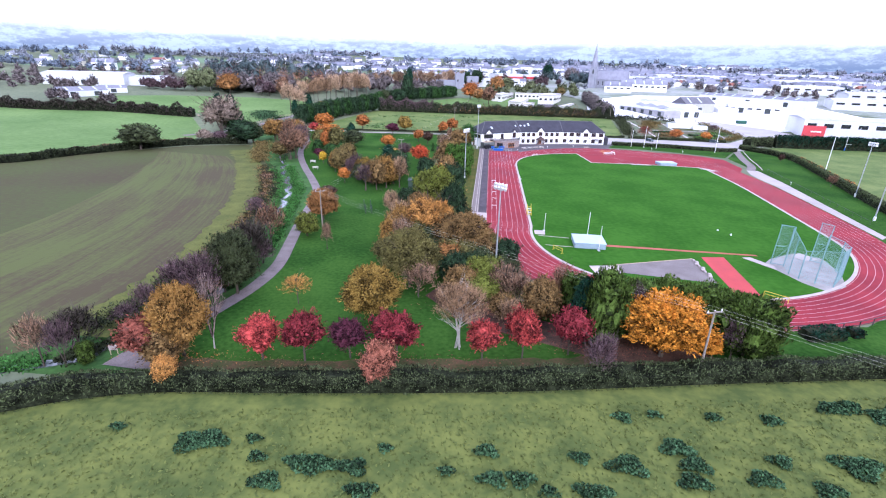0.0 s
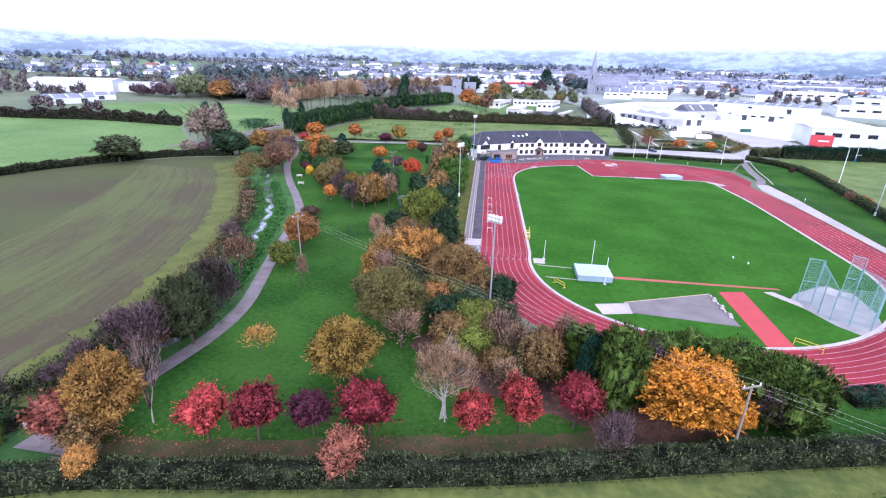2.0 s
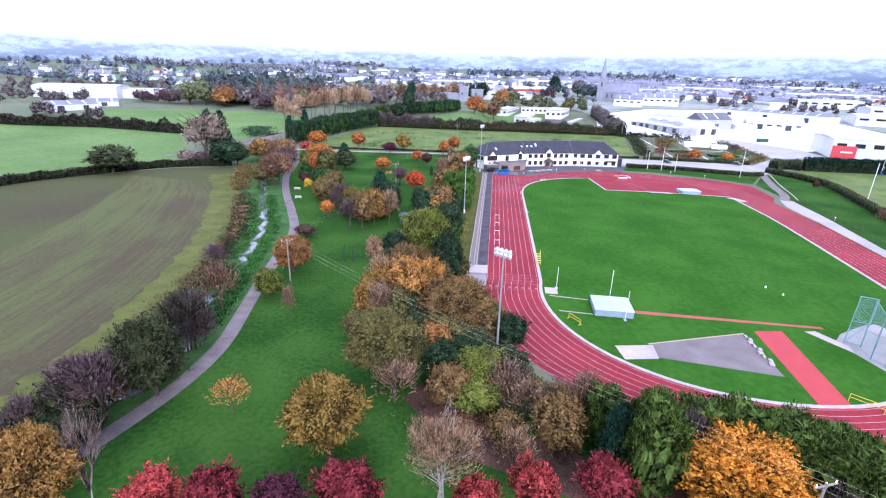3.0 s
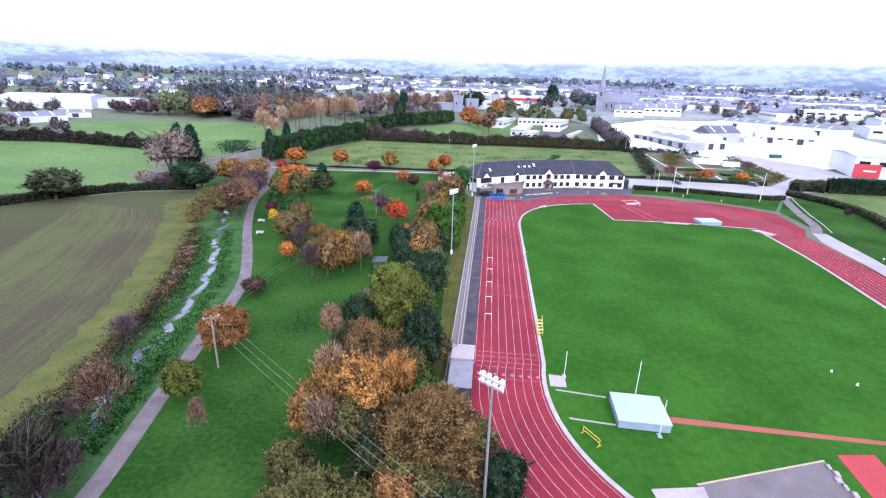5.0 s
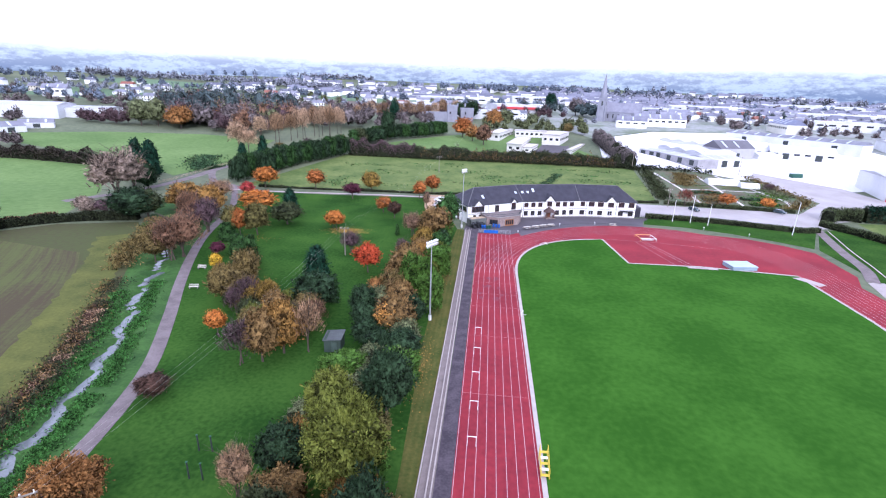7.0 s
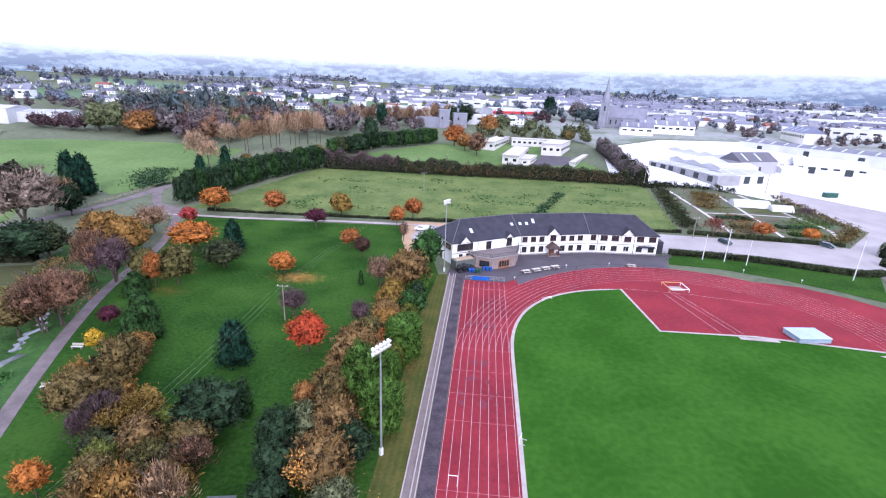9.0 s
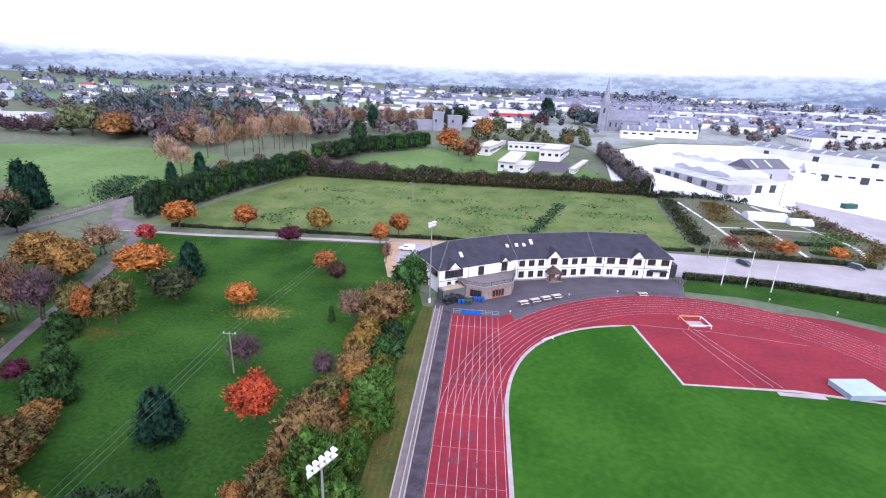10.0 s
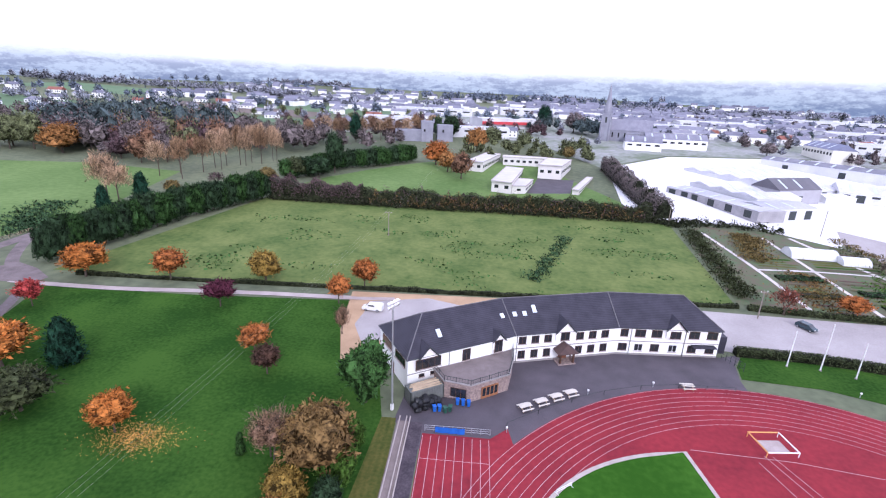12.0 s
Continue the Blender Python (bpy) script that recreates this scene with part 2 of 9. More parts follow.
def add_box(bm, cx, cy, cz, sx, sy, sz, rz=0.0, bevel=0.0):
    m = Matrix.Translation((cx, cy, cz)) @ Matrix.Rotation(radians(rz), 4, "Z") @ Matrix.Diagonal((sx, sy, sz, 1))
    r = bmesh.ops.create_cube(bm, size=1, matrix=m)
    if bevel:
        es = list({e for v in r["verts"] for e in v.link_edges})
        bmesh.ops.bevel(bm, geom=es, offset=bevel, segments=1, affect="EDGES")
    return bm


def add_tube(bm, p, q, r0, r1=None, sides=8):
    """A tapered tube from p to q."""
    p, q = Vector(p), Vector(q)
    d = q - p
    m = Matrix.Translation((p + q) / 2) @ d.to_track_quat("Z", "Y").to_matrix().to_4x4()
    bmesh.ops.create_cone(bm, cap_ends=True, segments=sides, radius1=r0, radius2=r0 if r1 is None else r1, depth=d.length, matrix=m)
    return bm


def thicken(bm, t):
    bm.normal_update()
    bmesh.ops.solidify(bm, geom=bm.faces[:], thickness=t)


def box_part(name, parent, material, cx, cy, cz, sx, sy, sz, rz=0.0, bevel=0.0, label=""):
    return part(name, add_box(bmesh.new(), cx, cy, cz, sx, sy, sz, rz, bevel), material, parent, label)


def tube_part(name, parent, material, p, q, r0, r1=None, sides=8, label=""):
    return part(name, add_tube(bmesh.new(), p, q, r0, r1, sides), material, parent, label)


def thing(name, x=0.0, y=0.0, z=0.0, rz=0.0, label="", category="", group="", kind=""):
    ob = new(name)
    ob.empty_display_size = 0.3
    ob.matrix_world = pose(x, y, z, 0, 0, rz)
    return tagged(ob, label, category, group, kind)


def patch(name, pts, material, lift, label, category="ground"):
    """A sheet of ground inside an outline, laid over the terrain."""
    flat, _, tris = geometry.delaunay_2d_cdt([Vector((x, y)) for x, y in pts], [], [list(range(len(pts)))], 1, 1e-4)[:3]
    bm = bmesh.new()
    vs = [bm.verts.new((v.x, v.y, 0)) for v in flat]
    for t in tris:
        bm.faces.new([vs[k] for k in t])
    for co, no in (((0, 140, 0), (0, 1, 0)), ((-150, 0, 0), (1, 0, 0)), ((0, 850, 0), (0, 1, 0))):
        bmesh.ops.bisect_plane(bm, geom=bm.verts[:] + bm.edges[:] + bm.faces[:], plane_co=co, plane_no=no)
    bm.normal_update()
    for f in bm.faces:
        if f.normal.z < 0:
            f.normal_flip()
    for v in bm.verts:
        v.co.z = hill(v.co.x, v.co.y) + lift
    return tagged(part(name, bm, material), label, category, kind="structure")


def smooth_line(pts, n=8):
    """A smooth curve through a few points."""
    p = [Vector((*q, 0)) if len(q) == 2 else Vector(q) for q in pts]
    p = [p[0] * 2 - p[1]] + p + [p[-1] * 2 - p[-2]]
    out = []
    for i in range(1, len(p) - 2):
        for k in range(n):
            t = k / n
            a, b, c, d = p[i - 1:i + 3]
            out.append(0.5 * (2 * b + (c - a) * t + (2 * a - 5 * b + 4 * c - d) * t * t + (3 * b - a - 3 * c + d) * t ** 3))
    return out + [p[-2]]


def ribbon(bm, line, width, lift, wobble=0.0, follow=True, closed=False):
    """A strip along a line of points; width is a number or one for each point."""
    n = len(line)
    rows = []
    for i, p in enumerate(line):
        a, b = (line[i - 1], line[(i + 1) % n]) if closed else (line[max(0, i - 1)], line[min(n - 1, i + 1)])
        d = Vector((b[0] - a[0], b[1] - a[1]))
        if d.length < 1e-6:
            d = Vector((1, 0))
        d.normalize()
        w = width[i] if isinstance(width, (list, tuple)) else width
        w += wobble * (noise.noise((p[0] * 0.4, p[1] * 0.4, 3)))
        z = (hill(p[0], p[1]) if follow else 0) + lift
        rows.append((bm.verts.new((p[0] - d.y * w / 2, p[1] + d.x * w / 2, z)), bm.verts.new((p[0] + d.y * w / 2, p[1] - d.x * w / 2, z))))
    for i in range(n if closed else n - 1):
        (a, b), (c, e) = rows[i], rows[(i + 1) % n]
        bm.faces.new((a, b, e, c))
    return bm


def strip(name, pts, width, material, lift, label, category="path", n=8, wobble=0.0):
    return tagged(part(name, ribbon(bmesh.new(), smooth_line(pts, n), width, lift, wobble), material), label, category, kind="structure")


# ---- ground ----
STREAM = smooth_line([(-75, -66), (-62, -58.8), (-56.6, -53.5), (-54.3, -44), (-53.2, -31), (-55.4, -18), (-58.6, -7), (-61.3, 5),
                      (-64.4, 16), (-67.4, 27), (-72.3, 38), (-79.5, 51.5), (-87, 69), (-97, 88), (-109, 112), (-122, 138)], 10)
for i, p in enumerate(STREAM):
    p.x += 0.9 * math.sin(p.y * 0.62) + 0.5 * math.sin(p.y * 1.3 + 1)
STREAM_XY = np.array([(p.x, p.y) for p in STREAM])


def stream_depth(x, y):
    if not (-130 < x < -48 and -70 < y < 142):
        return 0.0
    d = np.sqrt(((STREAM_XY - (x, y)) ** 2).sum(axis=1).min())
    return -1.0 * max(0.0, min(1.0, (2.0 - d) / 1.4))


def build_ground():
    xs = sorted({-2200, -1800, -1400, -1000, -700, -500, -350, -250, -200, -150, *range(-130, -47), *range(-40, 160, 20), 200, 260, 400, 600, 900, 1300, 1800, 2200})
    ys = sorted({-900, -600, -300, -150, -100, *range(-70, 142), 140, *range(160, 300, 20), 350, 450, 600, 850, 1100, 1400, 1800})
    verts = [(x, y, hill(x, y) + stream_depth(x, y)) for y in ys for x in xs]
    n = len(xs)
    faces = [(j * n + i, j * n + i + 1, (j + 1) * n + i + 1, (j + 1) * n + i) for j in range(len(ys) - 1) for i in range(n - 1)]
    me = mesh_from("ground", verts, faces, GROUND)
    me.materials.append(BANK)
    for f in me.polygons:
        c = f.center
        if -130 < c.x < -47 and -62 < c.y < 141 and ((STREAM_XY - (c.x, c.y)) ** 2).sum(axis=1).min() < 90:
            f.material_index = 1
    ob = new("ground", me)
    tagged(ob, "rough green autumn grassland reaching to the hills", "ground", kind="structure")


build_ground()
water_bm = ribbon(bmesh.new(), STREAM, 3.0, -0.72, 0.7)
tagged(part("water", water_bm, WATER), "narrow shallow stream with grey reflecting water", "stream", kind="structure")

patch("hedge_lawn", [(20, -51), (38, -48.2), (60, -42.8), (90, -30), (112, -18), (108, 20), (88, -10), (70, -33), (30, -44)], LAWN, 0.026, "mown grass strip inside the boundary hedge")
strip("litter_strip", [(-46, -58.6), (-34, -57.6), (-20, -55.6), (-6, -53.4), (6, -51.6), (20, -49.5)], 3.2, mat("leafy_grass", (0.105, 0.062, 0.036), (0.040, 0.058, 0.018), scale=0.5, fine=3, bump=0.7, contrast=1.4, spec=0.06), 0.048, "grass strewn with brown leaves along the hedge", "ground", 8, 2.0)
# the near meadow, the tilled field, the pastures, the park lawns
patch("meadow", [(-200, -400), (200, -400), (200, -32), (60, -45), (38, -50.3), (0, -57.2), (-38, -62.2), (-54, -65), (-75, -72), (-200, -90)], MEADOW, 0.02,
      "tussocky olive-green rough meadow with weed clumps")
patch("tilled_field", [(-59.5, -47), (-62.5, -55), (-75, -66), (-260, -110), (-260, 20), (-172, 42), (-157, 72), (-137, 93), (-116, 100), (-104, 86), (-86, 54),
                       (-72, 22), (-64.5, -7), (-60.5, -30)], TILLED, 0.02, "harvested field with patchy green and brown soil")
strip("field_margin", [(-62, -54), (-62.2, -44), (-63, -30), (-66.5, -10), (-75, 16), (-88, 44), (-101, 68), (-113, 86)], 8.0, STRIP, 0.05,
      "pale yellow-green grass margin along the tilled field", "field margin", 16, 3.4)
TURN = [(-62, -56), (-62.6, -42), (-64, -28), (-68, -8), (-77, 18), (-90, 46), (-99, 60), (-108, 71)]


def furrow_soil():
    """Turned soil whose streaks follow the plough: noise drawn out along the run of the furrows."""
    m = mat("furrowed_soil", (0.086, 0.096, 0.034), (0.070, 0.056, 0.032), scale=0.04, fine=1.1, bump=0.8, contrast=1.3, spec=0.06)
    nt = m.node_tree
    mix = next(n for n in nt.nodes if n.bl_idname == "ShaderNodeMix")
    old = mix.inputs["Factor"].links[0].from_socket
    uv = nt.nodes.new("ShaderNodeTexCoord")
    total = old
    for sx, sy, gain in ((0.012, 0.10, 2.4), (0.030, 0.45, 2.4), (0.10, 1.6, 2.2)):
        stretch = nt.nodes.new("ShaderNodeMapping")
        stretch.inputs["Scale"].default_value = (sx, sy, 1)
        nz = nt.nodes.new("ShaderNodeTexNoise")
        nz.inputs["Scale"].default_value = 1.0
        nz.inputs["Detail"].default_value = 5
        nt.links.new(uv.outputs["UV"], stretch.inputs["Vector"])
        nt.links.new(stretch.outputs["Vector"], nz.inputs["Vector"])
        mul = nt.nodes.new("ShaderNodeMath")
        mul.operation = "MULTIPLY_ADD"
        nt.links.new(nz.outputs["Fac"], mul.inputs[0])
        mul.inputs[1].default_value = gain
        mul.inputs[2].default_value = -gain * 0.5
        add = nt.nodes.new("ShaderNodeMath")
        nt.links.new(total, add.inputs[0])
        nt.links.new(mul.outputs["Value"], add.inputs[1])
        total = add.outputs["Value"]
    # grassier away from the headland
    sep = nt.nodes.new("ShaderNodeSeparateXYZ")
    away = nt.nodes.new("ShaderNodeMapRange")
    away.inputs["From Min"].default_value = 10
    away.inputs["From Max"].default_value = 30
    away.inputs["To Min"].default_value = -0.18
    away.inputs["To Max"].default_value = 0.25
    nt.links.new(uv.outputs["UV"], sep.inputs["Vector"])
    nt.links.new(sep.outputs["Y"], away.inputs["Value"])
    add = nt.nodes.new("ShaderNodeMath")
    nt.links.new(total, add.inputs[0])
    nt.links.new(away.outputs["Result"], add.inputs[1])
    nt.links.new(add.outputs["Value"], mix.inputs["Factor"])
    return m


def turned_band():
    """The ploughed run that follows the field's curved side."""
    line = smooth_line(TURN, 6)
    bm = bmesh.new()
    lay = bm.loops.layers.uv.new("UVMap")
    at, run, rows = {}, 0.0, []
    for i, p in enumerate(line):
        run += (p - line[i - 1]).length if i else 0.0
        t = i / (len(line) - 1)
        row = []
        for j in range(15):
            off = 3.6 + 3.2 * j
            q = (p.x - off * (1 - 0.3 * t), p.y + 0.12 * off * t)
            v = bm.verts.new((q[0], q[1], hill(q[0], q[1]) + 0.036 + 0.012 * math.sin(j * 2.1 + i * 0.3)))
            at[v] = (run, off)
            row.append(v)
        rows.append(row)
    for r, q in zip(rows, rows[1:]):
        for j in range(14):
            fc = bm.faces.new((r[j + 1], r[j], q[j], q[j + 1]))
            for lp in fc.loops:
                lp[lay].uv = at[lp.vert]
    bm.normal_update()
    tagged(part("ploughed_band", bm, furrow_soil()), "streaky brown and green turned soil along the field edge", "ploughed soil", kind="structure")


turned_band()
patch("pasture_west", [(-172, 43), (-300, 10), (-420, 60), (-420, 190), (-303, 166), (-239, 176), (-188, 174), (-158, 135), (-145, 105)], FARFIELD, 0.03, "bright green grazing field")
patch("pasture_north_west", [(-188, 188), (-265, 208), (-300, 232), (-258, 260), (-200, 277), (-150, 275), (-138, 200), (-150, 168)], FARFIELD, 0.03, "bright green grazing field below woods")
patch("pasture_north", [(-112, 158), (-20, 160.5), (62, 164), (70, 232), (50, 234), (-48, 236), (-90, 237)], PASTURE, 0.03, "tufted green pasture behind the clubhouse")
patch("pasture_school", [(-88, 256), (-84, 240), (-42, 240), (55, 234), (60, 262), (30, 345), (-20, 345), (-38, 330), (-62, 303), (-78, 280)], FARFIELD, 0.03, "small green field by the school")
patch("park_lawn", [(-48.5, -46), (-53, -57), (-38, -59.2), (0, -54), (24, -50.5), (26, -44), (4, -38), (-9.5, -34), (-11.6, -20), (-16, 0), (-16, 110), (-22, 135), (-28, 153), (-70, 150), (-107, 149), (-96, 118),
                    (-85.5, 83), (-75, 58), (-64, 38), (-58.5, 26), (-54.5, 5), (-49, -20), (-46.8, -32)], LAWN, 0.03, "mown deep green park lawn")
patch("bend_grass", [(-9.5, -34), (-11.6, -20), (-16, 0), (-12.2, -1), (-10.6, -10), (-7, -22), (-1, -31), (5, -37)], VERGE, 0.036, "leaf-strewn grass behind the near bend")
patch("bank_lawn", [(76, -2), (79, 30), (84, 60), (91, 85), (92.8, 112), (106, 134), (118, 140), (121, 113), (112, 80), (104, 54), (96, 26), (88, -10), (70, -36), (30, -46), (22, -40), (46, -37), (64, -24)], LAWN, 0.03,
      "mown grass bank outside the running track")
patch("flagpole_lawn", [(47.3, 131.6), (48.6, 136), (51.5, 140.4), (66, 139.6), (80, 136.8), (98, 131.5), (104, 132), (92, 113), (84, 119), (74, 125), (61, 130.2)], LAWN, 0.05, "mown grass strip with flagpoles")
patch("rugby_pitch", [(124, 113), (115, 80), (107, 52), (112, 20), (280, 60), (262, 149), (185, 150), (150, 150), (128, 148)], PASTURE, 0.03, "worn green rugby pitch")
patch("grass_verge", [(-11.9, -2), (-15.4, -4), (-17.6, 40), (-18.0, 90), (-16.6, 112.5), (-14.3, 112.5), (-12.3, 50)], VERGE, 0.055, "leaf-strewn grass verge beside the track wall")
patch("leaf_floor", [(-1, -48), (8, -52), (20, -48.5), (14, -43), (2, -43), (-7, -39), (-16, -30), (-19, -36), (-12, -44)], LITTER, 0.06, "brown leaf litter, darkened for the shade under the trees")

# paths, roads, yards
strip("park_path", [(-51, -58.5), (-50.8, -52), (-48.9, -46), (-46.9, -37), (-46.8, -28), (-49.3, -16), (-51.6, -6), (-54, 6), (-56.3, 18), (-59.5, 28), (-66.5, 42.5), (-74, 57),
                    (-82, 74), (-89, 92), (-96.5, 119), (-106.5, 141), (-113, 152)], 2.35, PATHTAR, 0.07, "winding grey tarmac park path")
patch("path_apron", [(-54.5, -59.5), (-47.5, -60), (-47.2, -56), (-50, -51), (-53, -52.5)], PATHTAR, 0.078, "tarmac apron where the path begins", "path")
strip("north_path", [(-116, 150.5), (-107, 150.2), (-88, 150.4), (-70, 152), (-51, 153.3), (-33, 154), (-22, 155)], 2.1, PALECRETE, 0.08, "pale concrete footpath across the top of the park")
strip("lane_link", [(-112, 151), (-119, 154.5), (-127, 162), (-134, 172), (-138, 180)], 3.0, PATHTAR, 0.086, "short tarmac link from path to lane", "path")
strip("lane", [(-158, 118), (-149, 138), (-143, 154), (-140, 168), (-138, 187), (-133, 210)], 4.5, PATHTAR, 0.09, "narrow grey lane with fence")
patch("parking_gravel", [(-33, 157.5), (-31, 140), (-27.6, 128), (-24.2, 127.5), (-15, 141), (-2, 148), (20, 157), (10, 159.5)], SAND, 0.045, "buff sandy gravel drive", "driveway")
patch("parking_tarmac", [(-28.5, 142), (-24.5, 133), (-15, 143), (0, 152), (-14, 156.5), (-27, 153)], ROADTAR, 0.075, "worn grey parking ground", "parking")
patch("forecourt", [(-14.6, 112), (-13.7, 121), (-8, 124), (5, 132), (25.5, 138.2), (47, 139.4), (52, 141), (48.5, 136.5), (46.8, 131.2), (46, 124), (30, 120), (15, 112), (8, 107), (0, 106), (-9.8, 106)], ASPHALT, 0.035,
      "dark purple-grey tarmac forecourt", "forecourt")
patch("car_park", [(46, 143), (52, 141.2), (66, 141), (80, 138.4), (98, 133.4), (118, 141.5), (122, 150), (116, 156), (100, 158.5), (51, 160), (20, 158), (46, 152)], ROADTAR, 0.06, "pale grey tarmac car park", "car park")
patch("factory_yard", [(64, 236), (100, 236), (122, 214), (138, 190), (160, 200), (260, 240), (260, 420), (130, 400), (74, 345), (60, 260)], YARD, 0.05, "bright concrete factory yard", "yard")
patch("estate_road", [(112, 156), (122, 148), (150, 160), (166, 176), (160, 206), (134, 236), (122, 214), (132, 176)], ROADTAR, 0.07, "pale estate road", "road")
patch("allotment", [(63, 165), (71, 222), (82, 232), (125, 224), (128, 176), (110, 160), (84, 159)], CROPS, 0.04, "allotment plots with vegetable rows", "allotment")
CHIPS = mat("pale_stone_chips", (0.60, 0.56, 0.54), (0.42, 0.38, 0.36), scale=0.5, fine=5, bump=0.4)
strip("allotment_path", [(109, 223), (114, 196), (118, 176), (113, 162)], 1.5, CHIPS, 0.091, "pale stone path along the allotments", n=8, wobble=0.3)
strip("allotment_path", [(80, 160.5), (80.5, 190), (79, 224)], 1.2, CHIPS, 0.075, "pale concrete allotment path")
strip("allotment_path", [(96, 159), (97.5, 185), (99, 222)], 1.2, CHIPS, 0.075, "pale concrete allotment path")
strip("allotment_path", [(81, 190), (98, 191), (126, 190)], 1.1, CHIPS, 0.083, "pale concrete allotment path")
strip("gate_path", [(107.5, 137), (99, 112), (94.5, 96), (89.5, 86)], 3.0, PATHTAR, 0.075, "tarmac path from the gate to the track")
tagged(part("path_kerb", ribbon(bmesh.new(), smooth_line([(110.2, 136), (102.3, 113), (98, 98), (94.3, 87)]), 0.35, 0.2), PALECRETE), "white painted kerb beside the gate path", "kerb", kind="structure")

patch("junction_paving", [(-121, 150), (-110, 149.5), (-109, 153.5), (-116, 158), (-124, 161), (-128, 156)], PATHTAR, 0.094, "worn tarmac where the path meets the lane", "path")
# ---- running track ----
def warp(x, y):
    """The far bend lies a little askew."""
    t = max(0.0, min(1.0, (y - 40) / 40))
    return x, y + 0.15 * (x - 36.5) * t * t * (3 - 2 * t)


NEAR_C, FAR_C, RADIUS, LANE = 5.5, 81.0, 36.5, 1.22


def near_bend(off, n=40):
    """The near bend, a little skewed and tighter than the far one."""
    pts = []
    for k in range(n + 1):
        a = math.pi + math.pi * k / n
        r = 33.75 + off * (1 + 0.07 * math.sin(a))
        y = 2.7 + r * math.sin(a)
        pts.append((33.75 + r * math.cos(a) + 0.15 * min(0.0, y - 2.7), y))
    return pts


def back_straight(off):
    return [(67.5 + off + min(5.5, 0.1 * (y - 2.7)), y) for y in (12, 22, 32, 42, 52, 60, 68, 75)]


def oval(off, n=40):
    pts = near_bend(off, n) + back_straight(off)
    for k in range(n + 1):
        a = math.pi * k / n
        pts.append((36.5 + (RADIUS + off) * math.cos(a), FAR_C + (RADIUS + off) * math.sin(a)))
    for k in range(1, 8):
        pts.append((-off, FAR_C - (FAR_C - 2.7) * k / 8))
    return [warp(*p) for p in pts]


def build_track():
    off = 8 * LANE + 0.15
    near = near_bend(off)
    side = [warp(x + 0.9, y) for x, y in back_straight(off)]
    far = [warp(36.5 + (RADIUS + off) * math.cos(a), FAR_C + (RADIUS + off) * math.sin(a)) for a in np.linspace(0.92, 2.36, 26)]
    ring = [(float(x), float(y)) for x, y in near + side] + [(88.1, 89.4), (89.6, 108.7), (83.5, 115.0), (75.5, 120.2)] + [(float(x), float(y)) for x, y in far if x > 3.2] + [(2.9, 112.2), (0.2, 109.6), (-9.9, 109.6), (-9.9, 60)]
    patch("running_track", ring, TRACK, 0.045, "worn crimson synthetic running track with white lanes", "running track")
    track = bpy.data.objects["running_track"]
    for k in range(9):
        line = [Vector((*p, 0)) for p in oval(k * LANE)]
        part("lane_line", ribbon(bmesh.new(), line, 0.065, 0.052, closed=True), LINE, track)
    for k in range(9):
        x = -k * LANE
        part("chute_line", ribbon(bmesh.new(), [Vector((x, 76, 0)), Vector((x, 92, 0)), Vector((x, 109.2, 0))], 0.07, 0.056), LINE, track)
    for y in (-2.0, 26.5, 44.0, 56.5, 63.0, 69.5, 76.5, 84.0, 104.5):
        part("cross_line", ribbon(bmesh.new(), [Vector((-8 * LANE, y, 0)), Vector((0, y, 0))], 0.07, 0.059), LINE if y > 100 else FADED, track)
    for k in range(8):
        x = -(k + 0.5) * LANE
        part("lane_mark", ribbon(bmesh.new(), [Vector((x - 0.2, -1.0, 0)), Vector((x + 0.2, -1.0, 0))], 0.6, 0.059), FADED, track)
        for j in range(4):
            y = 0.9 + j * 1.35
            part("stagger_mark", ribbon(bmesh.new(), [Vector((x - 0.5, y, 0)), Vector((x + 0.4, y, 0))], 0.12, 0.059), FADED, track)
    for p, q in (((38.5, 109.5), (43.2, 90.6)), ((40.0, 111.0), (46.3, 90.8)), ((41.2, 111.0), (47.8, 90.8)), ((29.5, 111.0), (44, 110.2)), ((44, 110.2), (62, 107))):
        part("fan_line", ribbon(bmesh.new(), [Vector((*p, 0)), Vector((*q, 0))], 0.09, 0.059), LINE, track)
    stains = random.Random(5)
    for k in range(26):
        bm = bmesh.new()
        x, y = stains.uniform(-8.5, -2), stains.choice((-0.8, 0.2, 61, 63, 67, 72, 86, 87, 88.5)) + stains.uniform(-0.5, 0.5)
        r = stains.uniform(0.3, 0.8)
        bm.faces.new([bm.verts.new((x + r * stains.uniform(0.6, 1.1) * math.cos(a), y + 1.6 * r * stains.uniform(0.6, 1.1) * math.sin(a), 0.0472 + 0.0003 * k)) for a in np.linspace(0, 6.28, 11)[:-1]])
        part("worn_stain", bm, mat("track_stain", (0.13, 0.028, 0.042), (0.21, 0.03, 0.045), scale=1.5, fine=6), track, "dark worn patch on the track")


build_track()


def infield():
    pts = near_bend(-0.6)
    pts += [warp(*p) for p in back_straight(-0.6)] + [warp(72.4, 82)]
    pts += [(49.8, 90.0), (30.9, 89.4), (28.5, 110.4)]
    for k in range(1, 26):
        a = math.pi / 2 + 0.22 + (math.pi / 2 - 0.22) * k / 25
        c, s = math.cos(a), math.sin(a)
        pts.append((36.5 - 35.9 * abs(c) ** (2 / 2.4), 75 + 35.6 * abs(s) ** (2 / 2.4)))
    for k in range(1, 8):
        pts.append((0.6, 75 - (75 - 2.7) * k / 8))
    return pts


RIM = infield()
patch("infield", RIM, PITCH, 0.075, "bright mown green infield", "pitch")


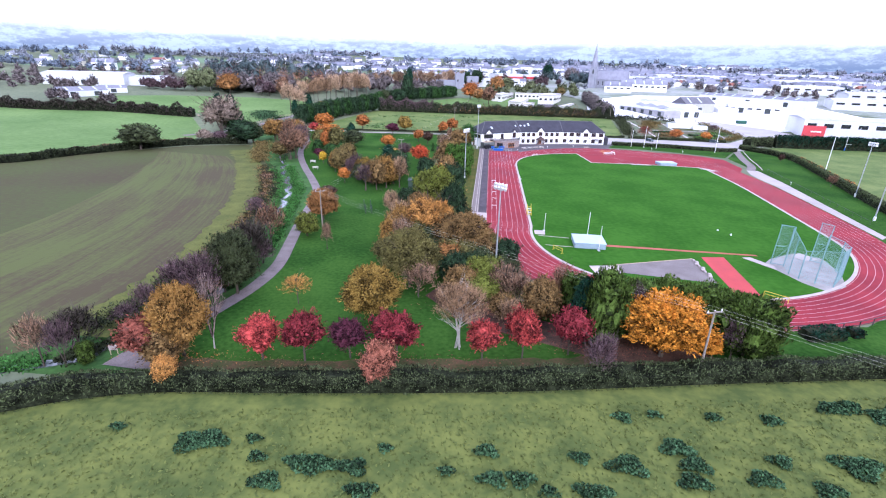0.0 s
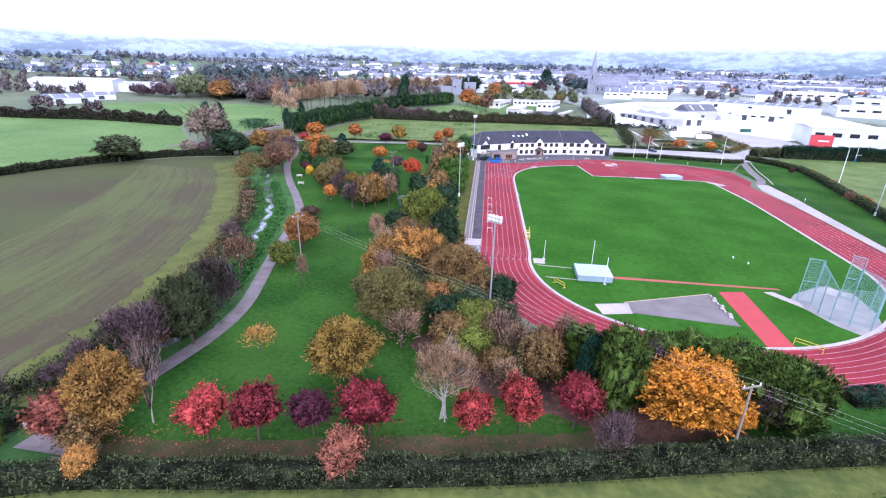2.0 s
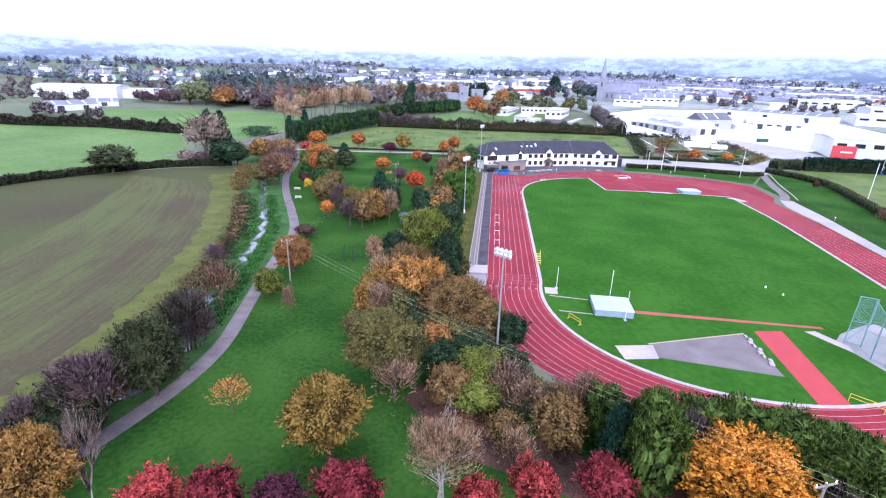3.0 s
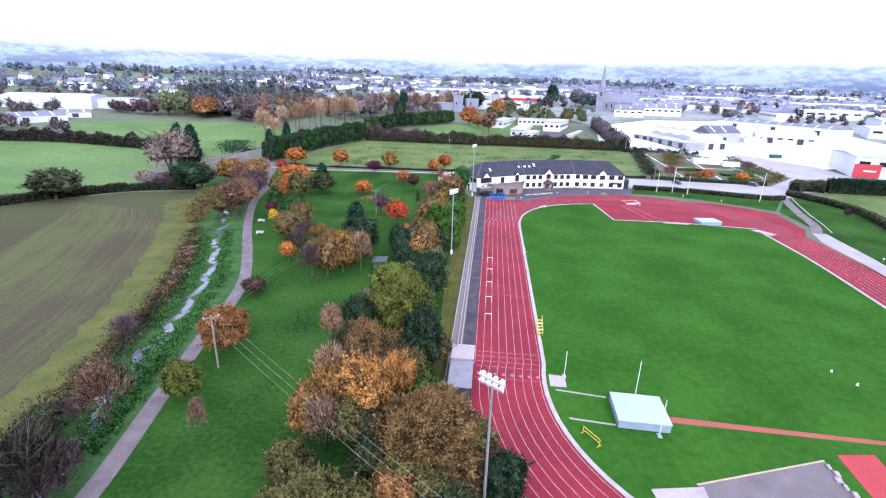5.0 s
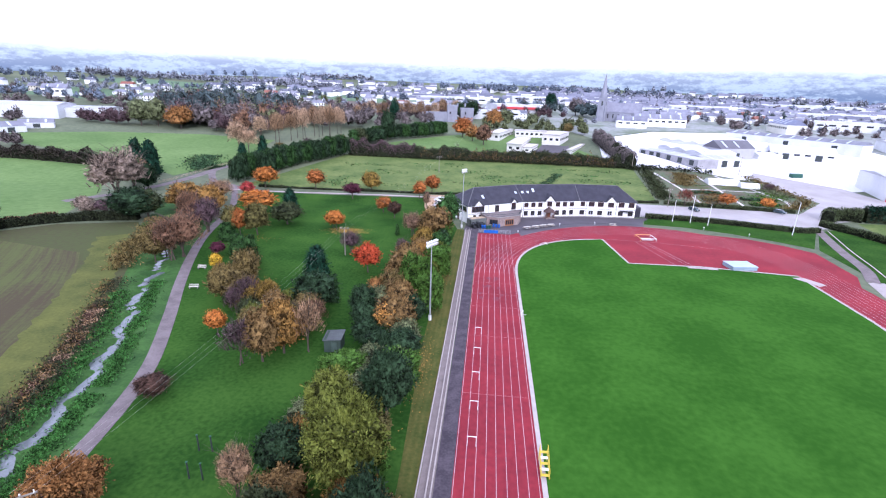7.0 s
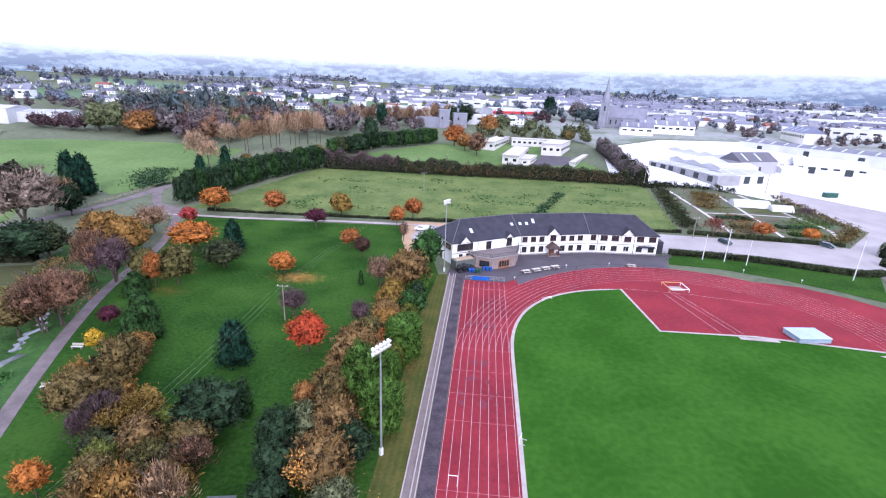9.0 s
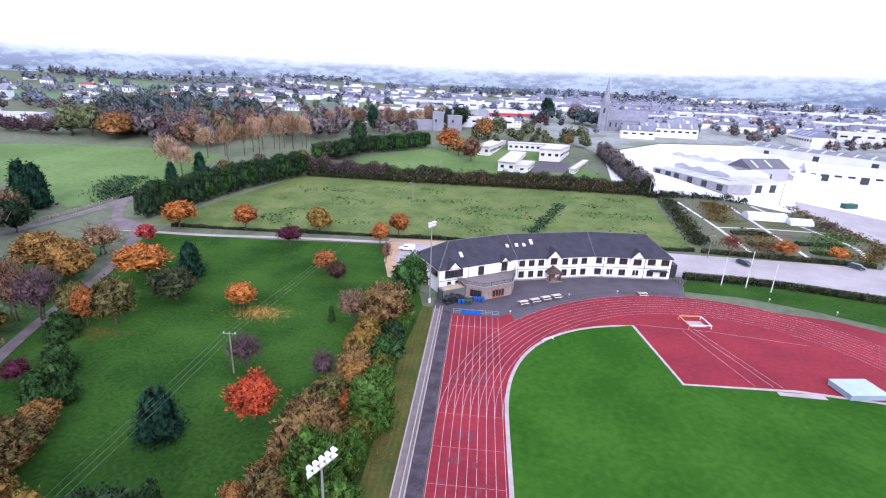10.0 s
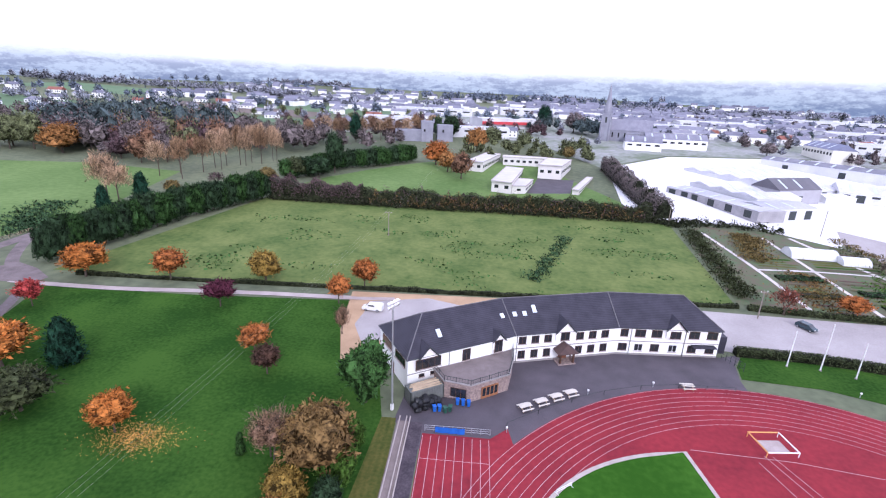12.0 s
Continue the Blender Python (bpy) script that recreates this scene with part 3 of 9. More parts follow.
def kerb_ring(line, width, z0, z1):
    """A raised kerb with a flat top and upright sides, round a closed line."""
    bm = bmesh.new()
    n = len(line)
    rows = []
    for i, p in enumerate(line):
        a, b = Vector(line[i - 1]), Vector(line[(i + 1) % n])
        d = (b - a).normalized()
        q = Vector((-d.y, d.x)) * width / 2
        rows.append([bm.verts.new((p[0] + s * q.x, p[1] + s * q.y, z)) for s, z in ((1, z0), (1, z1), (-1, z1), (-1, z0))])
    for i in range(n):
        r, t = rows[i], rows[(i + 1) % n]
        for j in range(3):
            bm.faces.new((r[j], r[j + 1], t[j + 1], t[j]))
    bmesh.ops.recalc_face_normals(bm, faces=bm.faces[:])
    return bm


tagged(part("track_kerb", kerb_ring(RIM, 0.6, 0.0, 0.13), KERB), "pale worn concrete kerb round the infield", "kerb", kind="structure")
# red half-moon inside the far bend lies below the infield sheet; throwing and jumping areas lie on it
patch("gravel_sector", [(14.6, -18.4), (30.6, -12.9), (30.6, -24.4), (15, -22.0)], GRAVEL, 0.095, "grey gravel shot sector", "landing sector")
tagged(part("sector_edge", ribbon(bmesh.new(), [Vector((14.6, -18.4, 0)), Vector((30.6, -12.9, 0))], 0.25, 0.13), TIMBER), "dark timber edging of the gravel sector", "edging", kind="structure")
patch("shot_pad", [(9.5, -19.6), (15.2, -18.6), (15.0, -22.3), (10.1, -23.2)], PALECRETE, 0.105, "pale concrete shot put pad", "concrete pad")
patch("pole_runway", [(14.5, -7.3), (44.5, -8.7), (44.5, -9.4), (14.5, -8.5)], mat("worn_runway", (0.36, 0.09, 0.06), (0.25, 0.085, 0.05), scale=0.3, fine=3), 0.095, "narrow red rubber runway", "runway")
patch("javelin_runway", [(32.7, -11.7), (37.2, -11.1), (35.4, -30.6), (31.4, -30.9)], RUNWAY, 0.099, "bright red rubber javelin runway", "runway")
patch("hammer_pad", [(46.2, -10.6), (43.6, -13.5), (45.8, -22.0), (48, -25.2), (52.5, -22.6), (55.5, -16.6), (57, -9), (53, -6.4), (50, -8.2)], CONCRETE, 0.095, "grey concrete throwing circle pad", "concrete pad")
patch("hammer_path", [(40.8, -10.7), (42.6, -10.3), (45.0, -14.4), (44.4, -16.5)], PALECRETE, 0.103, "pale concrete path into the throwing cage", "path")
strip("mat_edge", [(1.6, -3.6), (8.2, -4.4)], 0.35, OLDEDGE, 0.10, "pale concrete edging strip", "edging")
strip("mat_edge", [(2.6, -9.4), (8.2, -9.9)], 0.35, OLDEDGE, 0.10, "pale concrete edging strip", "edging")
patch("start_pad", [(0.95, -2.9), (3.2, -2.9), (3.3, -0.2), (1.0, 0)], PALECRETE, 0.115, "pale concrete block pad beside the kerb", "concrete pad")
patch("jump_pad", [(46, 89.4), (53.5, 89.6), (53.5, 88.2), (46, 88.4)], PALECRETE, 0.105, "white concrete slab by the high jump", "concrete pad")
patch("corner_pad", [(70, 85.8), (73, 86.4), (76, 82), (73.4, 80.5), (72.8, 82.5)], PALECRETE, 0.11, "white concrete slab at the kerb corner", "concrete pad")
patch("jump_apron", [(78.9, 6), (80.6, 22), (82.4, 40), (84.2, 60), (85, 76), (88, 86), (92, 86), (89.8, 64), (86.4, 42), (83.6, 24), (81.2, 8)], mat("sandy_apron", (0.40, 0.35, 0.33), (0.27, 0.23, 0.22), scale=0.15, fine=2), 0.06, "pale sandy apron beside the back straight", "apron")
strip("service_strip", [(-10.9, -14), (-10.9, 20), (-11.0, 60), (-11.1, 112)], 2.0, mat("old_tarmac", (0.085, 0.066, 0.078), (0.038, 0.030, 0.038), scale=0.5, fine=3.5, contrast=1.5), 0.058, "dark tarmac strip beside the home straight", "path")
strip("wall_walk", [(-12.75, -9), (-12.8, 20), (-13.0, 60), (-13.2, 112)], 1.7, mat("wall_walk", (0.235, 0.190, 0.178), (0.150, 0.120, 0.112), scale=0.6, fine=6), 0.066, "grey stepped walk behind the home straight", "path")
for x in (-12.0, -12.55, -13.6):
    wall_bm = bmesh.new()
    add_box(wall_bm, x - 0.15, 52, 0.13, 0.16, 122, 0.26)
    tagged(part("low_wall", wall_bm, KERB), "low narrow concrete kerb along the home straight", "kerb", kind="structure")
patch("town_ground", [(70, 345), (40, 440), (-40, 470), (-80, 700), (60, 845), (420, 845), (700, 700), (640, 330), (300, 235), (262, 300), (262, 425), (130, 405)], mat("town_gardens", (0.30, 0.30, 0.29), (0.13, 0.16, 0.10), scale=0.03, fine=0.25, contrast=1.5), 0.04, "mixed town ground of gardens and paving")
for pts in (((-330, 420), (-180, 430), (-150, 520), (-330, 510)), ((-560, 430), (-380, 425), (-360, 520), (-540, 540)), ((-300, 600), (-80, 590), (-60, 660), (-290, 680)), ((-620, 640), (-420, 620), (-400, 720), (-600, 740)),
            ((-250, 740), (40, 730), (60, 800), (-240, 820))):
    patch("far_field", list(pts), mat("far_meadow", (0.11, 0.18, 0.085), (0.08, 0.14, 0.065), scale=0.02, fine=0.2), 0.05, "pale green field beyond the woods")
for pts in (((-170, 470), (-20, 480), (-10, 545), (-160, 540)), ((-360, 540), (-180, 530), (-170, 590), (-350, 600))):
    patch("far_field", list(pts), mat("brown_field", (0.17, 0.13, 0.11), (0.12, 0.095, 0.08), scale=0.03, fine=0.2), 0.05, "brown ploughed field beyond the woods")

patch("waste_ground", [(-150, 455), (-30, 470), (0, 540), (-120, 545)], mat("brown_waste", (0.17, 0.14, 0.13), (0.10, 0.095, 0.075), scale=0.03, fine=0.3), 0.05, "brown waste ground at the edge of town")
for x, y in ((43.7, 6.8), (45.2, 3.6)):
    cone = thing("marker_cone", x, y, 0.075, 0, "small white marker cone on the infield", "cone", "marker cones")
    tube_part("cone", cone, WHITEPAINT, (0, 0, 0), (0, 0, 0.4), 0.2, 0.05, 10)

beds = random.Random(23)
for x0, x1, y0, n in ((82, 95.5, 163.5, 11), (99, 122, 166, 10), (100, 124, 193, 8), (82.5, 96, 193.5, 4)):
    for k in range(n):
        y = y0 + k * 2.1
        strip("vegetable_row", [(x0 + beds.uniform(0, 2), y), ((x0 + x1) / 2, y + beds.uniform(-0.3, 0.3)), (x1 - beds.uniform(0, 4), y)], beds.choice((0.7, 1.0, 1.4)), beds.choice((LITTER, EARTH, LAWN, BANK, SOILBAND, STRIP)), 0.09 + 0.002 * k, "narrow bed of soil or vegetables on the allotment", "vegetable bed", 4, 0.5)


# ---- plants ----
def kites(rng, pos, nrm, size, long=1.5):
    """Leaf-like kites at the given places, facing roughly along the given directions."""
    n = len(pos)
    nrm = nrm / np.maximum(np.linalg.norm(nrm, axis=1, keepdims=True), 1e-6)
    ref = rng.normal(size=(n, 3))
    u = np.cross(nrm, ref)
    u /= np.maximum(np.linalg.norm(u, axis=1, keepdims=True), 1e-6)
    v = np.cross(nrm, u)
    s = (size * rng.uniform(0.6, 1.4, n))[:, None]
    quad = np.stack([pos - u * s * long * 0.5, pos + v * s * 0.5 - u * s * 0.1, pos + u * s * long * 0.5, pos - v * s * 0.5 - u * s * 0.1], axis=1)
    return quad.reshape(-1, 3)


def feathers(rng, pos, axis, size, long=2.5, stray=0.45):
    """Narrow leafy sprays pointing along the given directions."""
    n = len(pos)
    u = axis / np.maximum(np.linalg.norm(axis, axis=1, keepdims=True), 1e-6) + rng.normal(0, stray, (n, 3))
    u /= np.maximum(np.linalg.norm(u, axis=1, keepdims=True), 1e-6)
    w = np.cross(u, rng.normal(size=(n, 3)))
    w /= np.maximum(np.linalg.norm(w, axis=1, keepdims=True), 1e-6)
    s = (size * rng.uniform(0.6, 1.4, n))[:, None]
    return np.stack([pos - u * s * long * 0.45, pos + w * s * 0.37, pos + u * s * long * 0.55, pos - w * s * 0.37], axis=1).reshape(-1, 3)


def quads_mesh(name, verts, material, heart=None):
    """Loose leaf quads as one mesh; heart adds the close-grown clumps inside the crown as loose triangles."""
    n = len(verts) // 4
    hv = np.zeros((0, 3)) if heart is None else heart
    m = len(hv) // 3
    me = bpy.data.meshes.new(name)
    me.vertices.add(4 * n + 3 * m)
    me.vertices.foreach_set("co", np.concatenate([verts, hv]).astype(np.float32).ravel())
    me.loops.add(4 * n + 3 * m)
    me.loops.foreach_set("vertex_index", np.arange(4 * n + 3 * m, dtype=np.int32))
    me.polygons.add(n + m)
    me.polygons.foreach_set("loop_start", np.concatenate([np.arange(0, 4 * n, 4), 4 * n + np.arange(0, 3 * m, 3)]).astype(np.int32))
    me.materials.append(material)
    me.update(calc_edges=True)
    me.validate()
    return me


def clumps(rng, verts, tris, mid):
    """The triangles of a shell as loose overlapping clumps, tilted and set at uneven depth."""
    t = verts[tris]
    c = t.mean(axis=1, keepdims=True)
    t = c + (t - c) * 1.3
    core = np.array([0, 0, mid])
    t = core + (t - core) * rng.uniform(0.84, 1.13, (len(t), 3, 1))
    return t.reshape(-1, 3)


def unit_ball(level):
    """Directions and triangles of an even ball."""
    bm = bmesh.new()
    bmesh.ops.create_icosphere(bm, subdivisions=level, radius=1)
    bm.verts.index_update()
    made = np.array([tuple(v.co) for v in bm.verts]), np.array([[v.index for v in f.verts] for f in bm.faces])
    bm.free()
    return made


BALL = {level: unit_ball(level) for level in (2, 3, 4, 5)}


def bumps_of(rng, count=16):
    b = rng.normal(size=(count, 3))
    return b / np.linalg.norm(b, axis=1, keepdims=True), rng.uniform(0.3, 1.0, count)


def uneven(rng, d, lump, count=16, bumps=None):
    """Radius of an uneven dome in the given directions."""
    b, a = bumps or bumps_of(rng, count)
    return 1 - lump * 0.75 + lump * (np.exp(-(1 - d @ b.T) / 0.10) * a).max(axis=1)


def dome_crown(seed, count, low, size, sprigs=200, lump=0.3, reach=0.11, top=1.0):
    """Leafy sprigs growing out of an uneven dome, with gaps between them and dark dense growth inside."""
    rng = np.random.default_rng(seed)
    bumps = bumps_of(rng)
    d = rng.normal(size=(sprigs, 3))
    d /= np.linalg.norm(d, axis=1, keepdims=True)
    d[:, 2] = np.where(d[:, 2] < -0.7, -d[:, 2], d[:, 2])
    f = np.where(rng.random(sprigs) < 0.78, rng.uniform(0.74, 0.95, sprigs), rng.uniform(0.56, 0.74, sprigs)) * uneven(rng, d, lump, 16, bumps)
    ax = d + np.array([0, 0, 0.45]) + rng.normal(0, 0.25, (sprigs, 3))
    ax /= np.linalg.norm(ax, axis=1, keepdims=True)
    box = np.array([0.47, 0.47, (1 - low) * 0.48])
    k = rng.integers(0, sprigs, count)
    u = rng.random(count)
    far = reach * rng.uniform(0.6, 1.5, sprigs)[k] * 2
    p = d[k] * f[k][:, None] + ax[k] * ((u - 0.35) * far)[:, None] + rng.normal(0, 1, (count, 3)) * (far * 0.26 * (1.15 - u))[:, None]
    if low < 0.1:
        p[:, :2] *= 1 + 0.28 * np.clip(-p[:, 2:3], 0, 1)
    q = feathers(rng, p * box, ax[k], size)
    q[:, 2] = np.maximum(q[:, 2] * top + low + (1 - low) * 0.5, low * 0.7 + 0.01)
    e, tris = BALL[5 if count > 5000 else (4 if count > 1650 else (3 if count > 400 else 2))]
    skin = rng.normal(size=(max(30, count // 4), 3))
    skin /= np.linalg.norm(skin, axis=1, keepdims=True)
    fill = kites(rng, skin * (rng.uniform(0.80, 0.97, len(skin)) * uneven(rng, skin, lump, 16, bumps))[:, None] * box, skin + rng.normal(0, 0.6, skin.shape), size * 1.2, 1.6)
    fill[:, 2] = np.maximum(fill[:, 2] * top + low + (1 - low) * 0.5, low * 0.7 + 0.01)
    q = np.concatenate([q, fill])
    heart = e * (0.76 * uneven(rng, e, lump, 16, bumps) )[:, None] * box
    if low < 0.1:
        heart[:, :2] *= 1 + 0.22 * np.clip(-e[:, 2:3], 0, 1)
    heart[:, 2] = np.maximum(heart[:, 2] * top + low + (1 - low) * 0.5, low * 0.7 + 0.01)
    return q, clumps(rng, heart, tris, low + (1 - low) * 0.5)


def vase_crown(seed, stems, thick, forks=3, levels=4):
    """Bare stems spreading from a short bole and forking into fine twigs."""
    rng = random.Random(seed)
    out = []

    def grow(p, d, length, r, level):
        q = p + d * length
        for w in (d.orthogonal().normalized(), d.cross(d.orthogonal()).normalized()):
            out.extend((p - w * r, p + w * r, q + w * r * 0.6, q - w * r * 0.6))
        if level == 0:
            return
        for k in range(forks):
            e = (d + Vector((rng.gauss(0, 0.34), rng.gauss(0, 0.34), rng.gauss(0.10, 0.2)))).normalized()
            grow(p.lerp(q, rng.uniform(0.6, 1.0)), e, length * rng.uniform(0.55, 0.85), r * 0.58, level - 1)

    for k in range(stems):
        a = k * 6.283 / stems + rng.random()
        lean = rng.uniform(0.15, 0.7)
        grow(Vector((0.01 * math.cos(a), 0.01 * math.sin(a), 0.16)), Vector((math.cos(a) * lean, math.sin(a) * lean, 1)).normalized(), rng.uniform(0.22, 0.32), thick, levels)
    q = np.array([tuple(v) for v in out])
    q[:, :2] *= 0.5 / max(1e-3, np.quantile(np.abs(q[:, :2]), 0.99))
    q[:, 2] = 0.16 + (q[:, 2] - 0.16) * 0.84 / max(1e-3, np.quantile(q[:, 2] - 0.16, 0.995))
    return q


def twig_crown(seed, count, low, thick=0.006, leaves=0, size=0.03):
    """Fine upward twigs in an uneven crown, with a few leaves left."""
    rng = np.random.default_rng(seed)
    d = rng.normal(size=(count, 3))
    d /= np.linalg.norm(d, axis=1, keepdims=True)
    d[:, 2] = np.where(d[:, 2] < -0.5, -d[:, 2], d[:, 2])
    r = rng.uniform(0.15, 1.0, count) ** 0.6 * uneven(rng, d, 0.4)
    mid = low + (1 - low) * 0.48
    p = d * r[:, None] * np.array([0.46, 0.46, (1 - low) * 0.48])
    p[:, :2] *= (1 + 0.3 * np.clip(-p[:, 2:3] / 0.4, 0, 1))
    p += np.array([0, 0, mid])
    u = d * np.array([0.7, 0.7, 0.5]) + np.array([0, 0, 0.9]) + rng.normal(0, 0.3, (count, 3))
    u /= np.linalg.norm(u, axis=1, keepdims=True)
    w = np.cross(u, rng.normal(size=(count, 3)))
    w /= np.linalg.norm(w, axis=1, keepdims=True)
    length = rng.uniform(0.05, 0.15, count)[:, None]
    t = thick * rng.uniform(0.5, 1.3, count)[:, None]
    p = p - u * length * 0.5
    q = np.stack([p - w * t, p + w * t, p + u * length + w * t * 0.2, p + u * length - w * t * 0.2], axis=1).reshape(-1, 3)
    if leaves:
        pick = rng.choice(count, leaves)
        q = np.concatenate([q, kites(rng, p[pick] + u[pick] * length[pick] * rng.random((leaves, 1)), rng.normal(size=(leaves, 3)), size)])
    q[:, 2] = np.clip(q[:, 2], low * 0.5, 1.03)
    return q


def cone_crown(seed, count, low, size, power=0.75, droop=0.5, fat=0.5):
    """Sprays on a cone, in uneven tiers."""
    rng = np.random.default_rng(seed)
    z = 1 - rng.random(count) ** 0.62
    a = rng.uniform(0, 2 * math.pi, count)
    tier = 1 + 0.16 * np.sin(z * 46 + 2.3 * np.sin(a * 3 + seed)) + 0.12 * np.sin(a * 5 + z * 9)
    r = fat * (1 - z) ** power * tier * (1 - np.abs(rng.normal(0, 0.14, count)))
    p = np.stack([r * np.cos(a), r * np.sin(a), low + z * (1 - low)], axis=1)
    d = np.stack([np.cos(a), np.sin(a), np.full(count, 0.55 - droop)], axis=1)
    e, tris = BALL[4 if count > 1500 else 3]
    h = (e[:, 2] + 1) / 2
    b = np.arctan2(e[:, 1], e[:, 0])
    w = fat * 0.78 * (1 - h) ** power * (1 + 0.10 * np.sin(b * 5 + h * 9)) * np.clip(h * 14, 0, 1)
    heart = np.stack([w * np.cos(b), w * np.sin(b), low + h * 0.92 * (1 - low)], axis=1)
    k = rng.integers(0, count, count // 5)
    fill = kites(rng, p[k] * np.array([0.84, 0.84, 0.97]), d[k] + rng.normal(0, 0.4, (len(k), 3)), size * 1.2, 1.6)
    return np.concatenate([feathers(rng, p, d, size, 2.7, 0.35), fill]), clumps(rng, heart, tris, 0.4)


def column_crown(seed, count, size, flat=0.35):
    """Upright plumes on a close-grown column with a rounded top, like an unclipped evergreen screen."""
    rng = np.random.default_rng(seed)
    bumps = bumps_of(rng, 46)
    shape = np.array([0.7, 0.7, flat + 0.25])

    def plumes(d):
        b, a = bumps
        return 0.72 + 0.30 * (np.exp(-(1 - d @ b.T) / 0.035) * a).max(axis=1)

    d = rng.normal(size=(count, 3))
    d /= np.linalg.norm(d, axis=1, keepdims=True)
    r = plumes(d) * (1.02 - np.abs(rng.normal(0, 0.07, count)))
    p = np.sign(d) * np.abs(d) ** shape * r[:, None] * np.array([0.52, 0.52, 0.50]) + np.array([0, 0, 0.49])
    p[:, 2] = np.clip(p[:, 2], 0.01, 1.02)
    ball, tris = BALL[4 if count > 2000 else 3]
    heart = np.sign(ball) * np.abs(ball) ** shape * (0.84 * plumes(ball))[:, None] * np.array([0.52, 0.52, 0.50]) + np.array([0, 0, 0.49])
    heart[:, 2] = np.clip(heart[:, 2], 0.01, 1)
    return feathers(rng, p, d * np.array([0.8, 0.8, 0.3]) + np.array([0, 0, 0.8]), size, 2.7, 0.3), clumps(rng, heart, tris, 0.49)


def trunk_mesh(name, seed, top, thick, limbs, lean=0.0, stems=1):
    """A tapered trunk with limbs, for a tree one unit wide and one high."""
    rng = random.Random(seed)
    bm = bmesh.new()
    for s in range(stems):
        base = Vector((rng.uniform(-0.06, 0.06) * (stems > 1), rng.uniform(-0.06, 0.06) * (stems > 1), -0.02))
        ang, fan = s * 6.283 / stems + rng.random(), 0.0 if stems == 1 else 0.09
        mid = base + Vector((rng.uniform(-0.02, 0.02) + lean + fan * math.cos(ang), rng.uniform(-0.02, 0.02) + fan * math.sin(ang), top * 0.5))
        tip = mid + Vector((rng.uniform(-0.04, 0.04) + fan * 1.6 * math.cos(ang), rng.uniform(-0.04, 0.04) + fan * 1.6 * math.sin(ang), top * 0.5))
        add_tube(bm, base, mid, thick, thick * 0.72, 7)
        add_tube(bm, mid, tip, thick * 0.72, thick * 0.25, 6)
        for k in range(limbs):
            t = 0.35 + 0.6 * k / max(1, limbs)
            p = base.lerp(mid, min(1, t * 2)) if t < 0.5 else mid.lerp(tip, (t - 0.5) * 2)
            a = k * 2.4 + rng.random()
            q = p + Vector((math.cos(a) * 0.24, math.sin(a) * 0.24, 0.2)) * rng.uniform(0.7, 1.2)
            add_tube(bm, p, q, thick * 0.4, thick * 0.12, 5)
            for j in range(2):
                b = a + rng.uniform(-0.9, 0.9)
                add_tube(bm, p.lerp(q, 0.6), q + Vector((math.cos(b) * 0.1, math.sin(b) * 0.1, rng.uniform(0, 0.12))), thick * 0.16, thick * 0.05, 4)
    me = bpy.data.meshes.new(name)
    bm.to_mesh(me)
    bm.free()
    me.materials.append(BARK)
    return me


FORMS = {}


